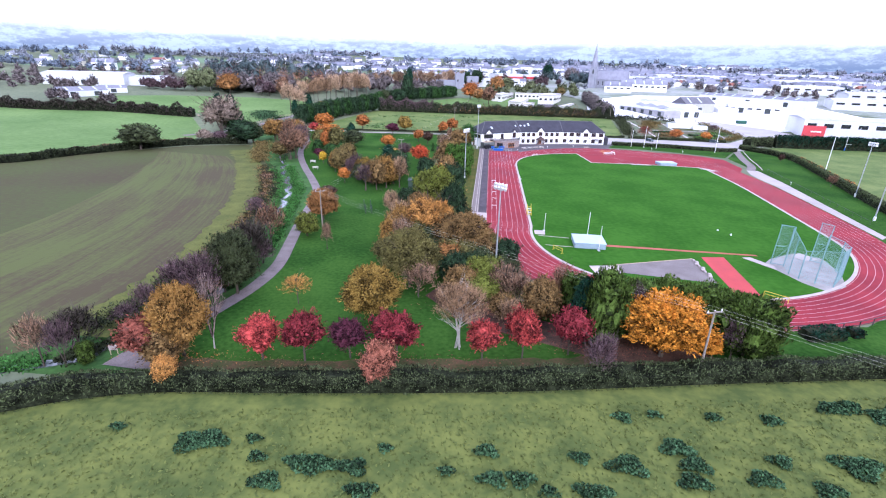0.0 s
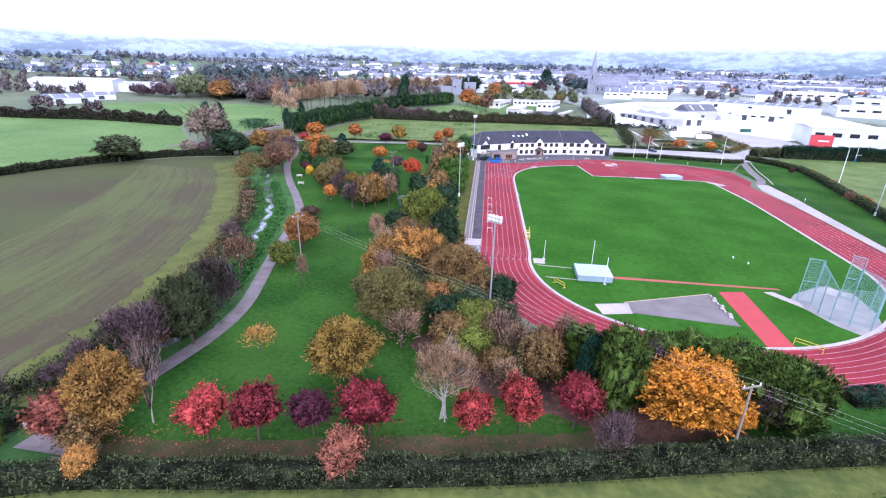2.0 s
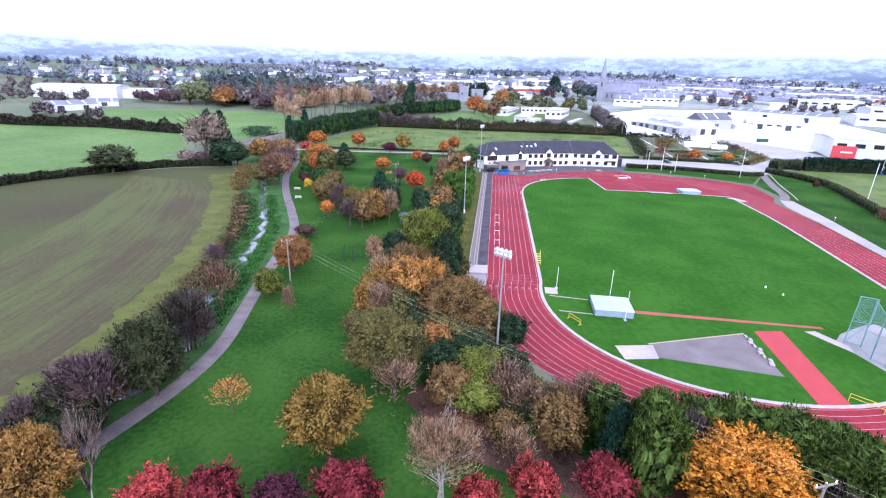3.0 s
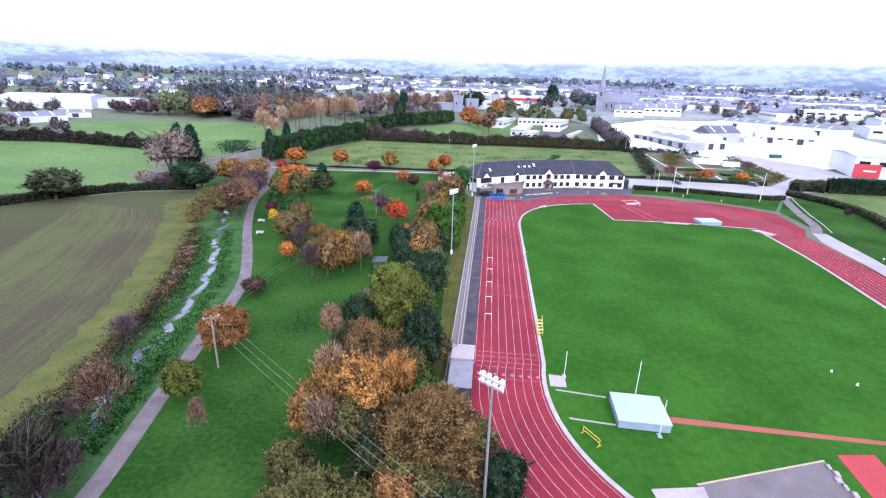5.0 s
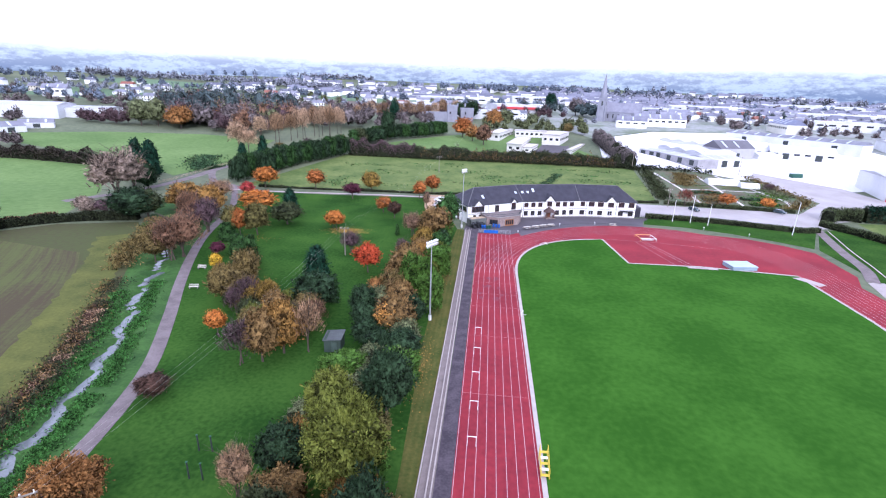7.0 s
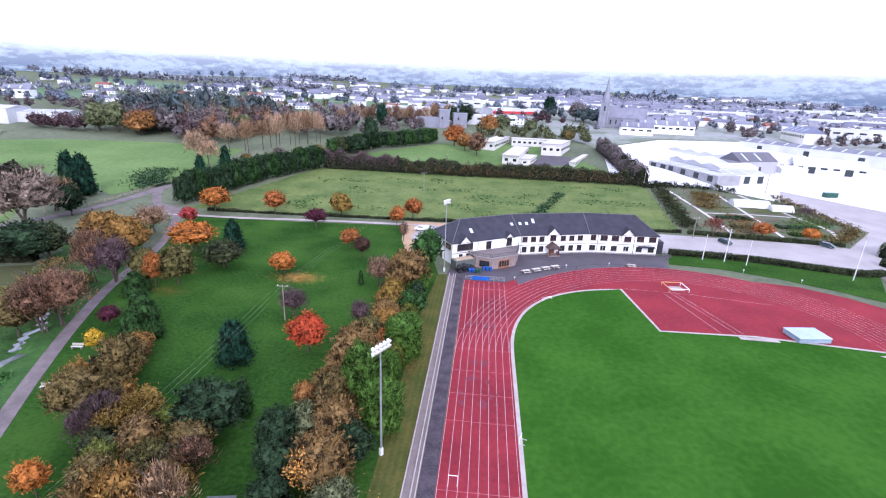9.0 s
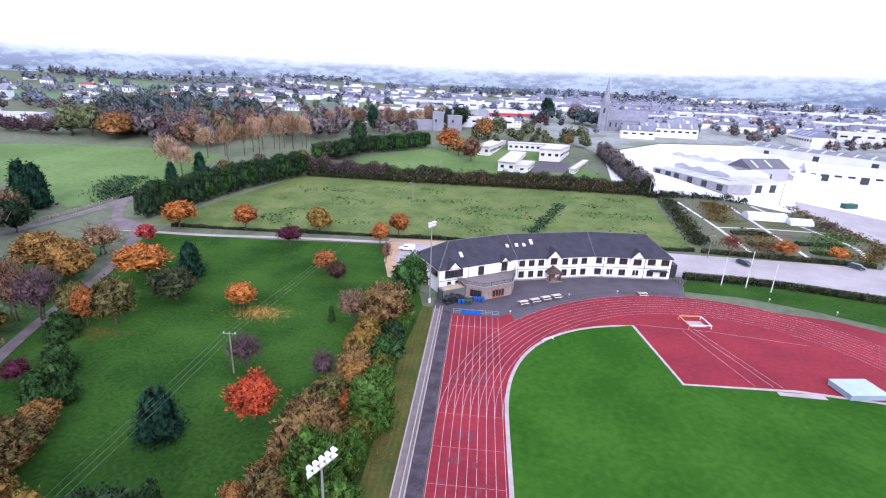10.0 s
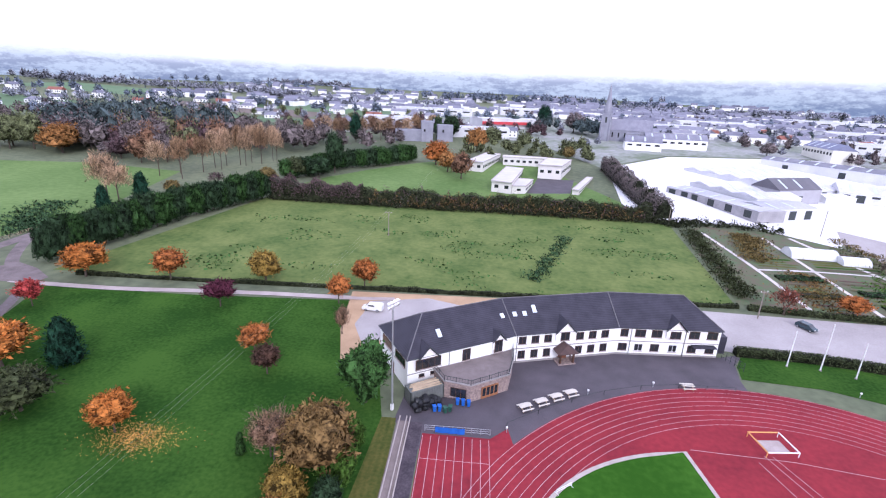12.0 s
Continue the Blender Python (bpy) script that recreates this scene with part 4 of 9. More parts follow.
def form(kind_of_form, v, detail):
    """Trunk and crown of a kind of tree, shared by all of that kind; detail is 1 near the flight line and less far off."""
    key = (kind_of_form, v, detail)
    if key in FORMS:
        return FORMS[key]
    seed = 11 * v + 7

    def k(n):
        return int(n * detail)

    def s(size):
        return size * detail ** -0.4

    def crown(made_of):
        verts, heart = made_of if isinstance(made_of, tuple) else (made_of, None)
        return quads_mesh("crown", verts, leaf("green"), heart)

    if kind_of_form == "round":
        made = trunk_mesh("trunk", seed, 0.7, 0.022, 6), crown(dome_crown(seed, k(4500), 0.14, s(0.0145), 260, 0.4, 0.11))
    elif kind_of_form == "fan":
        made = trunk_mesh("trunk", seed, 0.6, 0.020, 7), crown(dome_crown(seed, k(4900), 0.20, s(0.0145), 270, 0.45, 0.12))
    elif kind_of_form == "dense":
        made = trunk_mesh("trunk", seed, 0.6, 0.025, 4), crown(dome_crown(seed, k(4400), 0.03, s(0.0140), 270, 0.34, 0.09))
    elif kind_of_form == "grand":
        made = trunk_mesh("trunk", seed, 0.6, 0.025, 6), crown(dome_crown(seed, 6400, 0.06, 0.0135, 420, 0.3, 0.075))
    elif kind_of_form == "giant":
        made = trunk_mesh("trunk", seed, 0.6, 0.025, 6), crown(dome_crown(seed, 7600, 0.06, 0.0125, 480, 0.34, 0.07))
    elif kind_of_form == "sparse":
        made = trunk_mesh("trunk", seed, 0.85, 0.014, 9), crown(twig_crown(seed, 500, 0.16, 0.0022, 1900, 0.021))
    elif kind_of_form == "twigs":
        made = trunk_mesh("trunk", seed, 0.85, 0.016, 10, 0, 2), crown(twig_crown(seed, k(3000), 0.06, s(0.0050), k(800), s(0.020)))
    elif kind_of_form == "fuzzy":
        made = trunk_mesh("trunk", seed, 0.85, 0.016, 10, 0, 3), crown((twig_crown(seed, k(5200), 0.04, 0.0024 * detail ** -0.55, k(7000), 0.0105 * detail ** -0.5), 0.82 * dome_crown(seed, 500, 0.10, 0.01, 60, 0.5)[1] + np.array([0, 0, 0.08])))
    elif kind_of_form == "spray":
        made = trunk_mesh("trunk", seed, 0.8, 0.011, 8, 0, 5), crown(twig_crown(seed, 4400, 0.34, 0.0030, 5600, 0.0115))
    elif kind_of_form == "bare":
        made = trunk_mesh("trunk", seed, 0.22, 0.03, 0), crown(vase_crown(seed, 10, 0.012))
    elif kind_of_form == "poplar":
        made = trunk_mesh("trunk", seed, 0.9, 0.022, 10), crown(twig_crown(seed, 1500, 0.16, 0.0055, 1500, 0.020))
    elif kind_of_form == "cone":
        made = trunk_mesh("trunk", seed, 0.8, 0.025, 0), crown(cone_crown(seed, k(4200), 0.02, s(0.0165), 0.36, 0.2, 0.5))
    elif kind_of_form == "column":
        made = trunk_mesh("trunk", seed, 0.7, 0.025, 0), crown(column_crown(seed, k(7000), s(0.0135)))
    elif kind_of_form == "larch":
        made = trunk_mesh("trunk", seed, 0.95, 0.018, 8), crown(dome_crown(seed, 5400, 0.04, 0.0150, 330, 0.62, 0.085))
    else:
        made = trunk_mesh("trunk", seed, 0.4, 0.02, 4, 0, 3), crown(dome_crown(seed, k(4600), 0.0, s(0.0150), 240, 0.5, 0.10))
    FORMS[key] = made
    return made


PLANTED = []
plant_count = 0


def plant(x, y, h, w, colour, shape, name, label, category="tree", group="", bark=None):
    """A tree or bush at its base, h high and w wide."""
    global plant_count
    plant_count += 1
    v = plant_count % 3
    trunk, crown = form(shape, v, 0.16 if y > 175 or x < -135 else (0.24 if y > 110 or x < -110 else (0.31 if y > 25 or x < -52 else 0.39)))
    PLANTED.append((x, y, w))
    root = new(name)
    root.location = (x, y, hill(x, y) - 0.03)
    root.rotation_euler = (0, 0, (plant_count * 2.399) % 6.283)
    root.scale = (1.09 * w, 1.09 * w, 1.04 * h)
    tagged(root, label, category, group)
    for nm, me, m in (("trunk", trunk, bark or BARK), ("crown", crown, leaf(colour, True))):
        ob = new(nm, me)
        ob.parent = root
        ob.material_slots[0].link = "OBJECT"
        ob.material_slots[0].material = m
    return root


def hedge(name, pts, width, height, colour, label, density=26, size=0.3, category="hedge", ragged=0.25):
    """A hedge along a line: a core in the dark bramble colour under a skin of leaves."""
    rng = np.random.default_rng(len(pts) * 31 + int(abs(pts[0][0]) * 7))
    line = smooth_line(pts, 6)
    bm = bmesh.new()
    rows = []
    for i, p in enumerate(line):
        a, b = line[max(0, i - 1)], line[min(len(line) - 1, i + 1)]
        d = (b - a).normalized()
        nx, ny, z = -d.y, d.x, hill(p.x, p.y)
        k = 1 + ragged * noise.noise((p.x * 0.25, p.y * 0.25, 1.7))
        w, t = width * 0.42, height * 0.86 * k
        rows.append([bm.verts.new((p.x + nx * s * w, p.y + ny * s * w, z + u * t)) for s, u in ((-1, -0.05), (-0.95, 0.6), (-0.5, 1), (0.5, 1), (0.95, 0.6), (1, -0.05))])
    for r, q in zip(rows, rows[1:]):
        for j in range(5):
            bm.faces.new((r[j], q[j], q[j + 1], r[j + 1]))
    bm.faces.new(rows[0])
    bm.faces.new(list(reversed(rows[-1])))
    root = thing(name, label=label, category=category)
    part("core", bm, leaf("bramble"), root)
    length = sum((b - a).length for a, b in zip(line, line[1:]))
    n = int(length * (width + 2 * height) * density * 0.8)
    seg = np.array([(p.x, p.y) for p in line])
    cum = np.concatenate([[0], np.cumsum(np.linalg.norm(np.diff(seg, axis=0), axis=1))])
    s = rng.uniform(0, cum[-1], n)
    i = np.clip(np.searchsorted(cum, s) - 1, 0, len(seg) - 2)
    f = ((s - cum[i]) / (cum[i + 1] - cum[i]))[:, None]
    c = seg[i] * (1 - f) + seg[i + 1] * f
    d = seg[i + 1] - seg[i]
    d /= np.linalg.norm(d, axis=1, keepdims=True)
    side = np.stack([-d[:, 1], d[:, 0]], axis=1)
    a = rng.uniform(-0.15, math.pi + 0.15, n)
    lump = 1 + ragged * np.array([noise.noise((q[0] * 0.25, q[1] * 0.25, 1.7)) for q in c]) + rng.normal(0, 0.05, n)
    ca, sa = np.cos(a), np.sin(a)
    off = np.sign(ca) * np.abs(ca) ** 0.5 * width * 0.5 * (1 + rng.normal(0, 0.06, n))
    zz = np.abs(sa) ** 0.45 * np.sign(sa) * height * 0.93 * lump
    xy = c + side * off[:, None]
    z = np.array([hill(q[0], q[1]) for q in xy]) + np.maximum(0.03, zz)
    pos = np.concatenate([xy, z[:, None]], axis=1)
    nrm = np.concatenate([side * ca[:, None], sa[:, None]], axis=1) + rng.normal(0, 0.5, (n, 3))
    ob = new("foliage", quads_mesh("foliage", feathers(rng, pos, nrm + np.array([0, 0, 0.5]), size * 0.72, 2.3, 0.5), leaf(colour)))
    ob.parent = root
    return root


def scrub(name, pts, width, height, colour, label, n, size=0.25, seed=1, category="scrub"):
    """Uneven low growth in a band along a line."""
    rng = np.random.default_rng(seed)
    line = smooth_line(pts, 8)
    i = rng.integers(0, len(line) - 1, n)
    seg = np.array([(p.x, p.y) for p in line])
    f = rng.random((n, 1))
    c = seg[i] * (1 - f) + seg[i + 1] * f
    d = seg[i + 1] - seg[i]
    d /= np.linalg.norm(d, axis=1, keepdims=True)
    off = rng.normal(0, width * 0.33, n)
    xy = c + np.stack([-d[:, 1], d[:, 0]], axis=1) * off[:, None]
    bulk = np.array([noise.noise((p[0] * 0.33, p[1] * 0.33, seed)) for p in xy]) * 0.9 + 0.5
    keep = bulk > 0.12
    xy, bulk = xy[keep], bulk[keep]
    m = len(xy)
    z = np.array([hill(p[0], p[1]) + stream_depth(p[0], p[1]) * 0.6 for p in xy]) + 0.05 + height * bulk * np.sqrt(rng.random(m))
    pos = np.concatenate([xy, z[:, None]], axis=1)
    ob = new(name, quads_mesh(name, feathers(rng, pos, rng.normal(0, 0.6, (m, 3)) + np.array([0, 0, 0.7]), size * 0.85, 2.2, 0.4), leaf(colour)))
    return tagged(ob, label, category, kind="stuff")


WOODFORMS = {}


def wood(name, outline, count, height, colour, label, size=0.9, leaves=110, seed=1):
    """A far stand of trees inside a box on the plan: crowns too far off to count."""
    rng = np.random.default_rng(seed)
    x0, y0, x1, y1 = outline
    if leaves not in WOODFORMS:
        WOODFORMS[leaves] = [dome_crown(70 + v, leaves, 0.04, 1.0, 44, 0.5, 0.10) for v in range(4)]
    allq, hearts = [], []
    for k in range(count):
        x, y = rng.uniform(x0, x1), rng.uniform(y0, y1)
        h = height * rng.uniform(0.55, 1.15)
        w = h * rng.uniform(0.7, 1.05)
        q, hv = WOODFORMS[leaves][k % 4]
        q = q.reshape(-1, 4, 3)
        c = q.mean(axis=1, keepdims=True)
        t = rng.uniform(0, 6.283)
        turn = np.array([[math.cos(t), -math.sin(t), 0], [math.sin(t), math.cos(t), 0], [0, 0, 1]])
        at = np.array([x, y, hill(x, y)])
        q = ((q - c) * size + c * np.array([w, w, h])) @ turn.T + at
        allq.append(q.reshape(-1, 3))
        hearts.append((hv * np.array([w, w, h])) @ turn.T + at)
    ob = new(name, quads_mesh(name, np.concatenate(allq), leaf(colour), np.concatenate(hearts)))
    return tagged(ob, label, "woodland", kind="stuff")


plant(-36.3, -56.1, 6.2, 6.1, "red", "fan", "tree", "small ornamental tree in light red autumn leaf by the front hedge", "tree", "row of red ornamental trees")
plant(-31.2, -55.6, 6.9, 6.6, "crimson", "fan", "tree", "small ornamental tree in deep crimson autumn leaf by the front hedge", "tree", "row of red ornamental trees")
plant(-25.9, -54.3, 6.0, 5.5, "purple", "fan", "tree", "small ornamental tree with dark purple leaves by the front hedge", "tree", "row of red ornamental trees")
plant(-20.3, -53.5, 6.6, 7.1, "crimson", "fan", "tree", "small ornamental tree in deep crimson autumn leaf by the front hedge", "tree", "row of red ornamental trees")
plant(-21.0, -60.0, 6.8, 4.7, "pinkrust", "round", "tree", "thin young tree with pinkish rust leaves by the front hedge", "tree")
plant(-25.4, -44.9, 9.3, 9.4, "goldolive", "grand", "tree", "rounded broadleaf tree turning olive gold in the park", "tree")
plant(-22.1, -32.1, 10.4, 10.7, "olive", "giant", "tree", "rounded broadleaf tree with olive brown leaves", "tree")
plant(-37.6, -41.4, 5.2, 5.4, "larch", "sparse", "tree", "slender sapling with sparse golden leaves in the park", "tree")
plant(-12.8, -50.3, 9.6, 7.2, "tan", "spray", "tree", "birch with white stems and thin pinkish twigs by the hedge", "tree", bark=PALE_BARK)
plant(-9.7, -52.5, 5.8, 5.2, "red", "fan", "tree", "small ornamental tree in light red autumn leaf by the front hedge", "tree", "row of red ornamental trees")
plant(-4.7, -51.6, 7.1, 5.4, "red", "fan", "tree", "small ornamental tree in light red autumn leaf by the front hedge", "tree", "row of red ornamental trees")
plant(-6.1, -45.3, 5.5, 4.8, "tan", "twigs", "tree", "half-bare tree with fine tan twigs in the park", "tree")
plant(1.2, -50.0, 7.1, 5.7, "crimson", "fan", "tree", "small ornamental tree in deep crimson autumn leaf by the front hedge", "tree", "row of red ornamental trees")
plant(4.0, -54.7, 6.6, 4.7, "mauve", "twigs", "tree", "leafless tree with dark mauve twigs by the front hedge", "tree")
plant(13.0, -48.8, 9.4, 12.8, "amber", "giant", "tree", "broad spreading tree in bright amber leaf in the park", "tree")
plant(19.5, -48.3, 3.3, 2.3, "amber", "dense", "shrub", "small bright amber shrub beside the spreading tree", "shrub")
plant(3.2, -40.4, 8.0, 4.7, "leyland", "column", "conifer", "dense dark green conifer in the park", "conifer", "screen of conifers")
plant(3.6, -45.3, 8.9, 4.7, "bluecon", "cone", "conifer", "compact blue-green conifer on the lawn in the park", "conifer")
plant(6.1, -46.2, 11.2, 6.5, "leyland", "column", "conifer", "dense dark green conifer in the park", "conifer", "screen of conifers")
plant(10.3, -43.9, 8.2, 5.4, "mauve", "twigs", "tree", "leafless tree with dark mauve twigs in the park", "tree")
plant(13.3, -41.7, 8.2, 6.9, "leyland", "column", "conifer", "dense dark green conifer in the park", "conifer", "screen of conifers")
plant(16.2, -42.6, 8.7, 7.0, "leyland", "column", "conifer", "dense dark green conifer in the park", "conifer", "screen of conifers")
plant(19.2, -44.0, 8.7, 7.5, "leyland", "column", "conifer", "dense dark green conifer in the park", "conifer", "screen of conifers")
plant(21.8, -45.4, 8.9, 7.5, "leyland", "column", "conifer", "dense dark green conifer in the park", "conifer", "screen of conifers")
plant(23.8, -47.2, 9.1, 7.3, "leyland", "column", "conifer", "dense dark green conifer in the park", "conifer", "screen of conifers")
plant(21.6, -48.2, 6.6, 5.1, "mauve", "twigs", "tree", "leafless tree with dark mauve twigs in the park", "tree")
plant(-46.2, -56.4, 10.6, 7.8, "goldbrown", "grand", "tree", "broadleaf tree in golden brown leaf on the park lawn", "tree")
plant(-49.2, -58.0, 6.6, 7.0, "rustred", "round", "tree", "bushy tree with rusty red leaves beside the stream path", "tree")
plant(-46.8, -58.2, 5.9, 6.8, "brown", "dense", "tree", "broadleaf tree with brown autumn leaves on the park lawn", "tree")
plant(-43.4, -54.5, 10.0, 3.2, "birch", "bare", "birch", "slim leafless birch with pale trunk by the front hedge", "tree", bark=PALE_BARK)
plant(-44.2, -62.5, 4.6, 3.2, "larch", "round", "tree", "thin young tree with golden orange leaves by the front hedge", "tree")
plant(-61.2, -60.4, 7.4, 4.6, "pinkbare", "twigs", "tree", "thin tree with pinkish bare twigs by the stream", "tree")
plant(-59.1, -57.2, 6.6, 6.7, "darkbare", "twigs", "tree", "dark bare streamside tree beside the stream path", "tree")
plant(-58.3, -60.3, 7.0, 4.0, "mauve", "twigs", "tree", "leafless tree with dark mauve twigs beside the stream path", "tree")
plant(-56.3, -59.5, 3.2, 2.0, "leyland", "column", "conifer", "dense dark green conifer beside the stream path", "conifer", "screen of conifers")
plant(-55.3, -43.1, 7.5, 6.6, "mauve", "twigs", "tree", "leafless tree with dark mauve twigs beside the stream path", "tree")
plant(-51.0, -44.0, 9.4, 8.1, "mauve", "twigs", "tree", "leafless tree with dark mauve twigs beside the stream path", "tree")
plant(-48.2, -39.5, 10.9, 8.7, "darkolive", "grand", "tree", "dark olive-green bushy tree on the park lawn", "tree")
plant(-50.3, -39.3, 5.6, 5.0, "darkolive", "dense", "tree", "dark olive-green bushy tree beside the stream path", "tree")
plant(-50.3, -29.7, 9.8, 8.5, "darkbare", "twigs", "tree", "dark bare streamside tree beside the stream path", "tree")
plant(-52.2, -18.0, 9.4, 7.3, "rustbare", "twigs", "tree", "thinning tree with rusty twigs beside the stream path", "tree")
plant(-21.2, -14.8, 12.4, 9.1, "larch", "larch", "larch", "tall larch in orange autumn needles in the belt by the track", "tree")
plant(-27.5, -10.0, 9.3, 7.1, "tan", "twigs", "tree", "half-bare tree with fine tan twigs in the belt by the track", "tree")
plant(-28.0, -17.1, 8.2, 5.9, "goldbrown", "dense", "tree", "broadleaf tree in golden brown leaf in the belt by the track", "tree")
plant(-13.3, -17.6, 9.5, 10.9, "brown", "giant", "tree", "broadleaf tree with brown autumn leaves in the belt by the track", "tree")
plant(-15.7, -27.0, 6.0, 6.4, "orangebrown", "round", "tree", "bushy tree in orange-brown leaf in the belt by the track", "tree")
plant(-10.2, -33.7, 6.5, 8.3, "limeolive", "grand", "tree", "broadleaf tree in yellowish olive leaf in the belt by the track", "tree")
plant(-6.1, -22.7, 6.3, 6.0, "darkgreen", "dense", "tree", "dark evergreen tree on the park lawn", "tree")
plant(-4.7, -37.8, 6.2, 6.4, "pinkbare", "twigs", "tree", "small tree with bare pinkish twigs on the park lawn", "tree")
plant(-1.6, -41.9, 7.3, 7.1, "brown", "dense", "tree", "broadleaf tree with brown autumn leaves in the park", "tree")
plant(1.4, -38.5, 8.6, 4.5, "rustbare", "twigs", "tree", "thinning tree with rusty twigs in the park", "tree")
plant(-47.6, -0.6, 8.0, 8.6, "orangebrown", "grand", "tree", "bushy tree in orange-brown leaf on the park lawn", "tree")
plant(-47.3, -11.8, 5.5, 6.4, "limeolive", "dense", "tree", "broadleaf tree in yellowish olive leaf on the park lawn", "tree")
plant(-40.7, -18.6, 6.2, 2.5, "pinkbare", "twigs", "tree", "small tree with bare pinkish twigs on the park lawn", "tree")
plant(-53.2, 19.4, 3.6, 6.0, "darkbrown", "round", "shrub", "small tree with dark brown leaves beside the stream path", "shrub")
plant(-32.6, 4.4, 7.4, 5.0, "tan", "fuzzy", "tree", "half-bare tree with fine tan twigs on the park lawn", "tree")
plant(-150.9, 78.5, 11.4, 18.6, "darkolive", "dense", "tree", "dark olive-green bushy tree beside the stream path", "tree")
plant(-142, 125, 20.5, 26, "tanbush", "fuzzy", "tree", "broad bushy tree with thin tan leaves beside the stream path", "tree")
plant(-118.8, 102.5, 11.2, 17.4, "darkgreen", "dense", "tree", "dark evergreen tree beside the stream path", "tree")
plant(-155.5, 154.5, 10.5, 8.0, "conifer", "cone", "conifer", "dense dark green conifer by the north path", "conifer")
plant(-168.5, 170.5, 15.2, 8.5, "bluecon", "cone", "conifer", "tall dark conifer in the field beside the lane", "conifer")
plant(-88.0, 68.7, 7.3, 8.4, "olivebrown", "round", "tree", "bushy tree in olive-brown leaf beside the stream path", "tree")
plant(-84.7, 70.5, 11.7, 9.6, "rustbare", "fuzzy", "tree", "thinning tree with rusty twigs beside the stream path", "tree")
plant(-89.5, 94.0, 11.5, 11.2, "mauve", "fuzzy", "tree", "leafless tree with dark mauve twigs beside the stream path", "tree")
plant(-111.5, 117.4, 10.3, 14.8, "goldbrown", "dense", "tree", "broadleaf tree in golden brown leaf on the park lawn", "tree")
plant(-106.0, 130.3, 9.3, 12.1, "tan", "fuzzy", "tree", "half-bare tree with fine tan twigs by the north path", "tree")
plant(-26.2, -14.7, 9.3, 6.3, "goldbrown", "dense", "tree", "broadleaf tree in golden brown leaf in the belt by the track", "tree")
plant(-25.9, -18.8, 8.1, 5.5, "pinkbare", "twigs", "tree", "small tree with bare pinkish twigs in the belt by the track", "tree")
plant(-24.6, -4.7, 9.6, 8.7, "brown", "grand", "tree", "broadleaf tree with brown autumn leaves in the belt by the track", "tree")
plant(-18.8, -10.6, 10.0, 5.2, "larch", "larch", "larch", "tall larch in orange autumn needles in the belt by the track", "tree")
plant(-17.2, -1.9, 11.5, 7.5, "darkgreen", "dense", "tree", "dark evergreen tree in the belt by the track", "tree")
plant(-15.0, -11.5, 5.5, 5.2, "lime", "column", "tree", "bushy shrub with fresh lime-green leaves in the belt by the track", "tree")
plant(-21.7, 7.2, 13.2, 10.7, "limeolive", "giant", "tree", "broadleaf tree in yellowish olive leaf in the belt by the track", "tree")
plant(-14.9, -21.1, 9.7, 10.3, "brown", "giant", "tree", "broadleaf tree with brown autumn leaves in the belt by the track", "tree")
plant(-44.9, 28.9, 8.5, 7.3, "mauve", "twigs", "tree", "leafless tree with dark mauve twigs on the park lawn", "tree")
plant(-42.2, 30.2, 10.0, 7.3, "brown", "dense", "tree", "broadleaf tree with brown autumn leaves on the park lawn", "tree")
plant(-39.9, 33.1, 10.3, 7.9, "goldbrown", "dense", "tree", "broadleaf tree in golden brown leaf on the park lawn", "tree")
plant(-36.0, 34.3, 10.4, 6.6, "tan", "twigs", "tree", "half-bare tree with fine tan twigs on the park lawn", "tree")
plant(-40.2, 48.7, 9.2, 10.3, "darkgreen", "dense", "tree", "dark evergreen tree on the park lawn", "tree")
plant(-29.9, 46.4, 8.0, 7.0, "darkgreen", "dense", "tree", "dark evergreen tree on the park lawn", "tree")
plant(-43.0, 84.0, 6.4, 7.0, "mauve", "fuzzy", "tree", "leafless tree with dark mauve twigs on the park lawn", "tree")
plant(-55.2, 105.7, 5.8, 6.4, "orange", "round", "tree", "broadleaf tree in bright orange leaf beside the stream path", "tree")
plant(-23.8, 41.4, 7.3, 7.5, "gold", "sparse", "tree", "slender sapling with sparse golden leaves in the belt by the track", "tree")
plant(-22.6, 42.6, 8.6, 8.8, "brown", "dense", "tree", "broadleaf tree with brown autumn leaves in the belt by the track", "tree")
plant(-21.6, 57.7, 10.8, 7.5, "lime", "column", "tree", "bushy shrub with fresh lime-green leaves in the belt by the track", "tree")
plant(-19.6, 19.4, 11.3, 8.2, "darkgreen", "dense", "tree", "dark evergreen tree in the belt by the track", "tree")
plant(-25.8, 15.8, 10.5, 8.2, "limeolive", "dense", "tree", "broadleaf tree in yellowish olive leaf in the belt by the track", "tree")
plant(-20.3, 7.7, 8.4, 6.0, "lime", "column", "tree", "bushy shrub with fresh lime-green leaves in the belt by the track", "tree")
plant(-23.3, 8.5, 6.3, 1.9, "rust", "round", "tree", "broadleaf tree in rust-orange leaf in the belt by the track", "tree")
plant(-58.7, 48.7, 9.7, 7.6, "olivebrown", "round", "tree", "bushy tree in dull olive-brown leaf beside the stream path", "tree")
plant(-54.1, 44.4, 7.0, 4.9, "mauve", "twigs", "tree", "leafless tree with dark mauve twigs beside the stream path", "tree")
plant(-50.4, 45.0, 7.1, 6.1, "goldolive", "sparse", "tree", "slender sapling with sparse olive-gold leaves beside the stream path", "tree")
plant(-100.8, 155.5, 9.5, 12.9, "orange", "round", "tree", "broadleaf tree in bright orange leaf by the north path", "tree")
plant(-79.2, 156.7, 9.1, 9.8, "rust", "round", "tree", "broadleaf tree in rust-orange leaf by the north path", "tree")
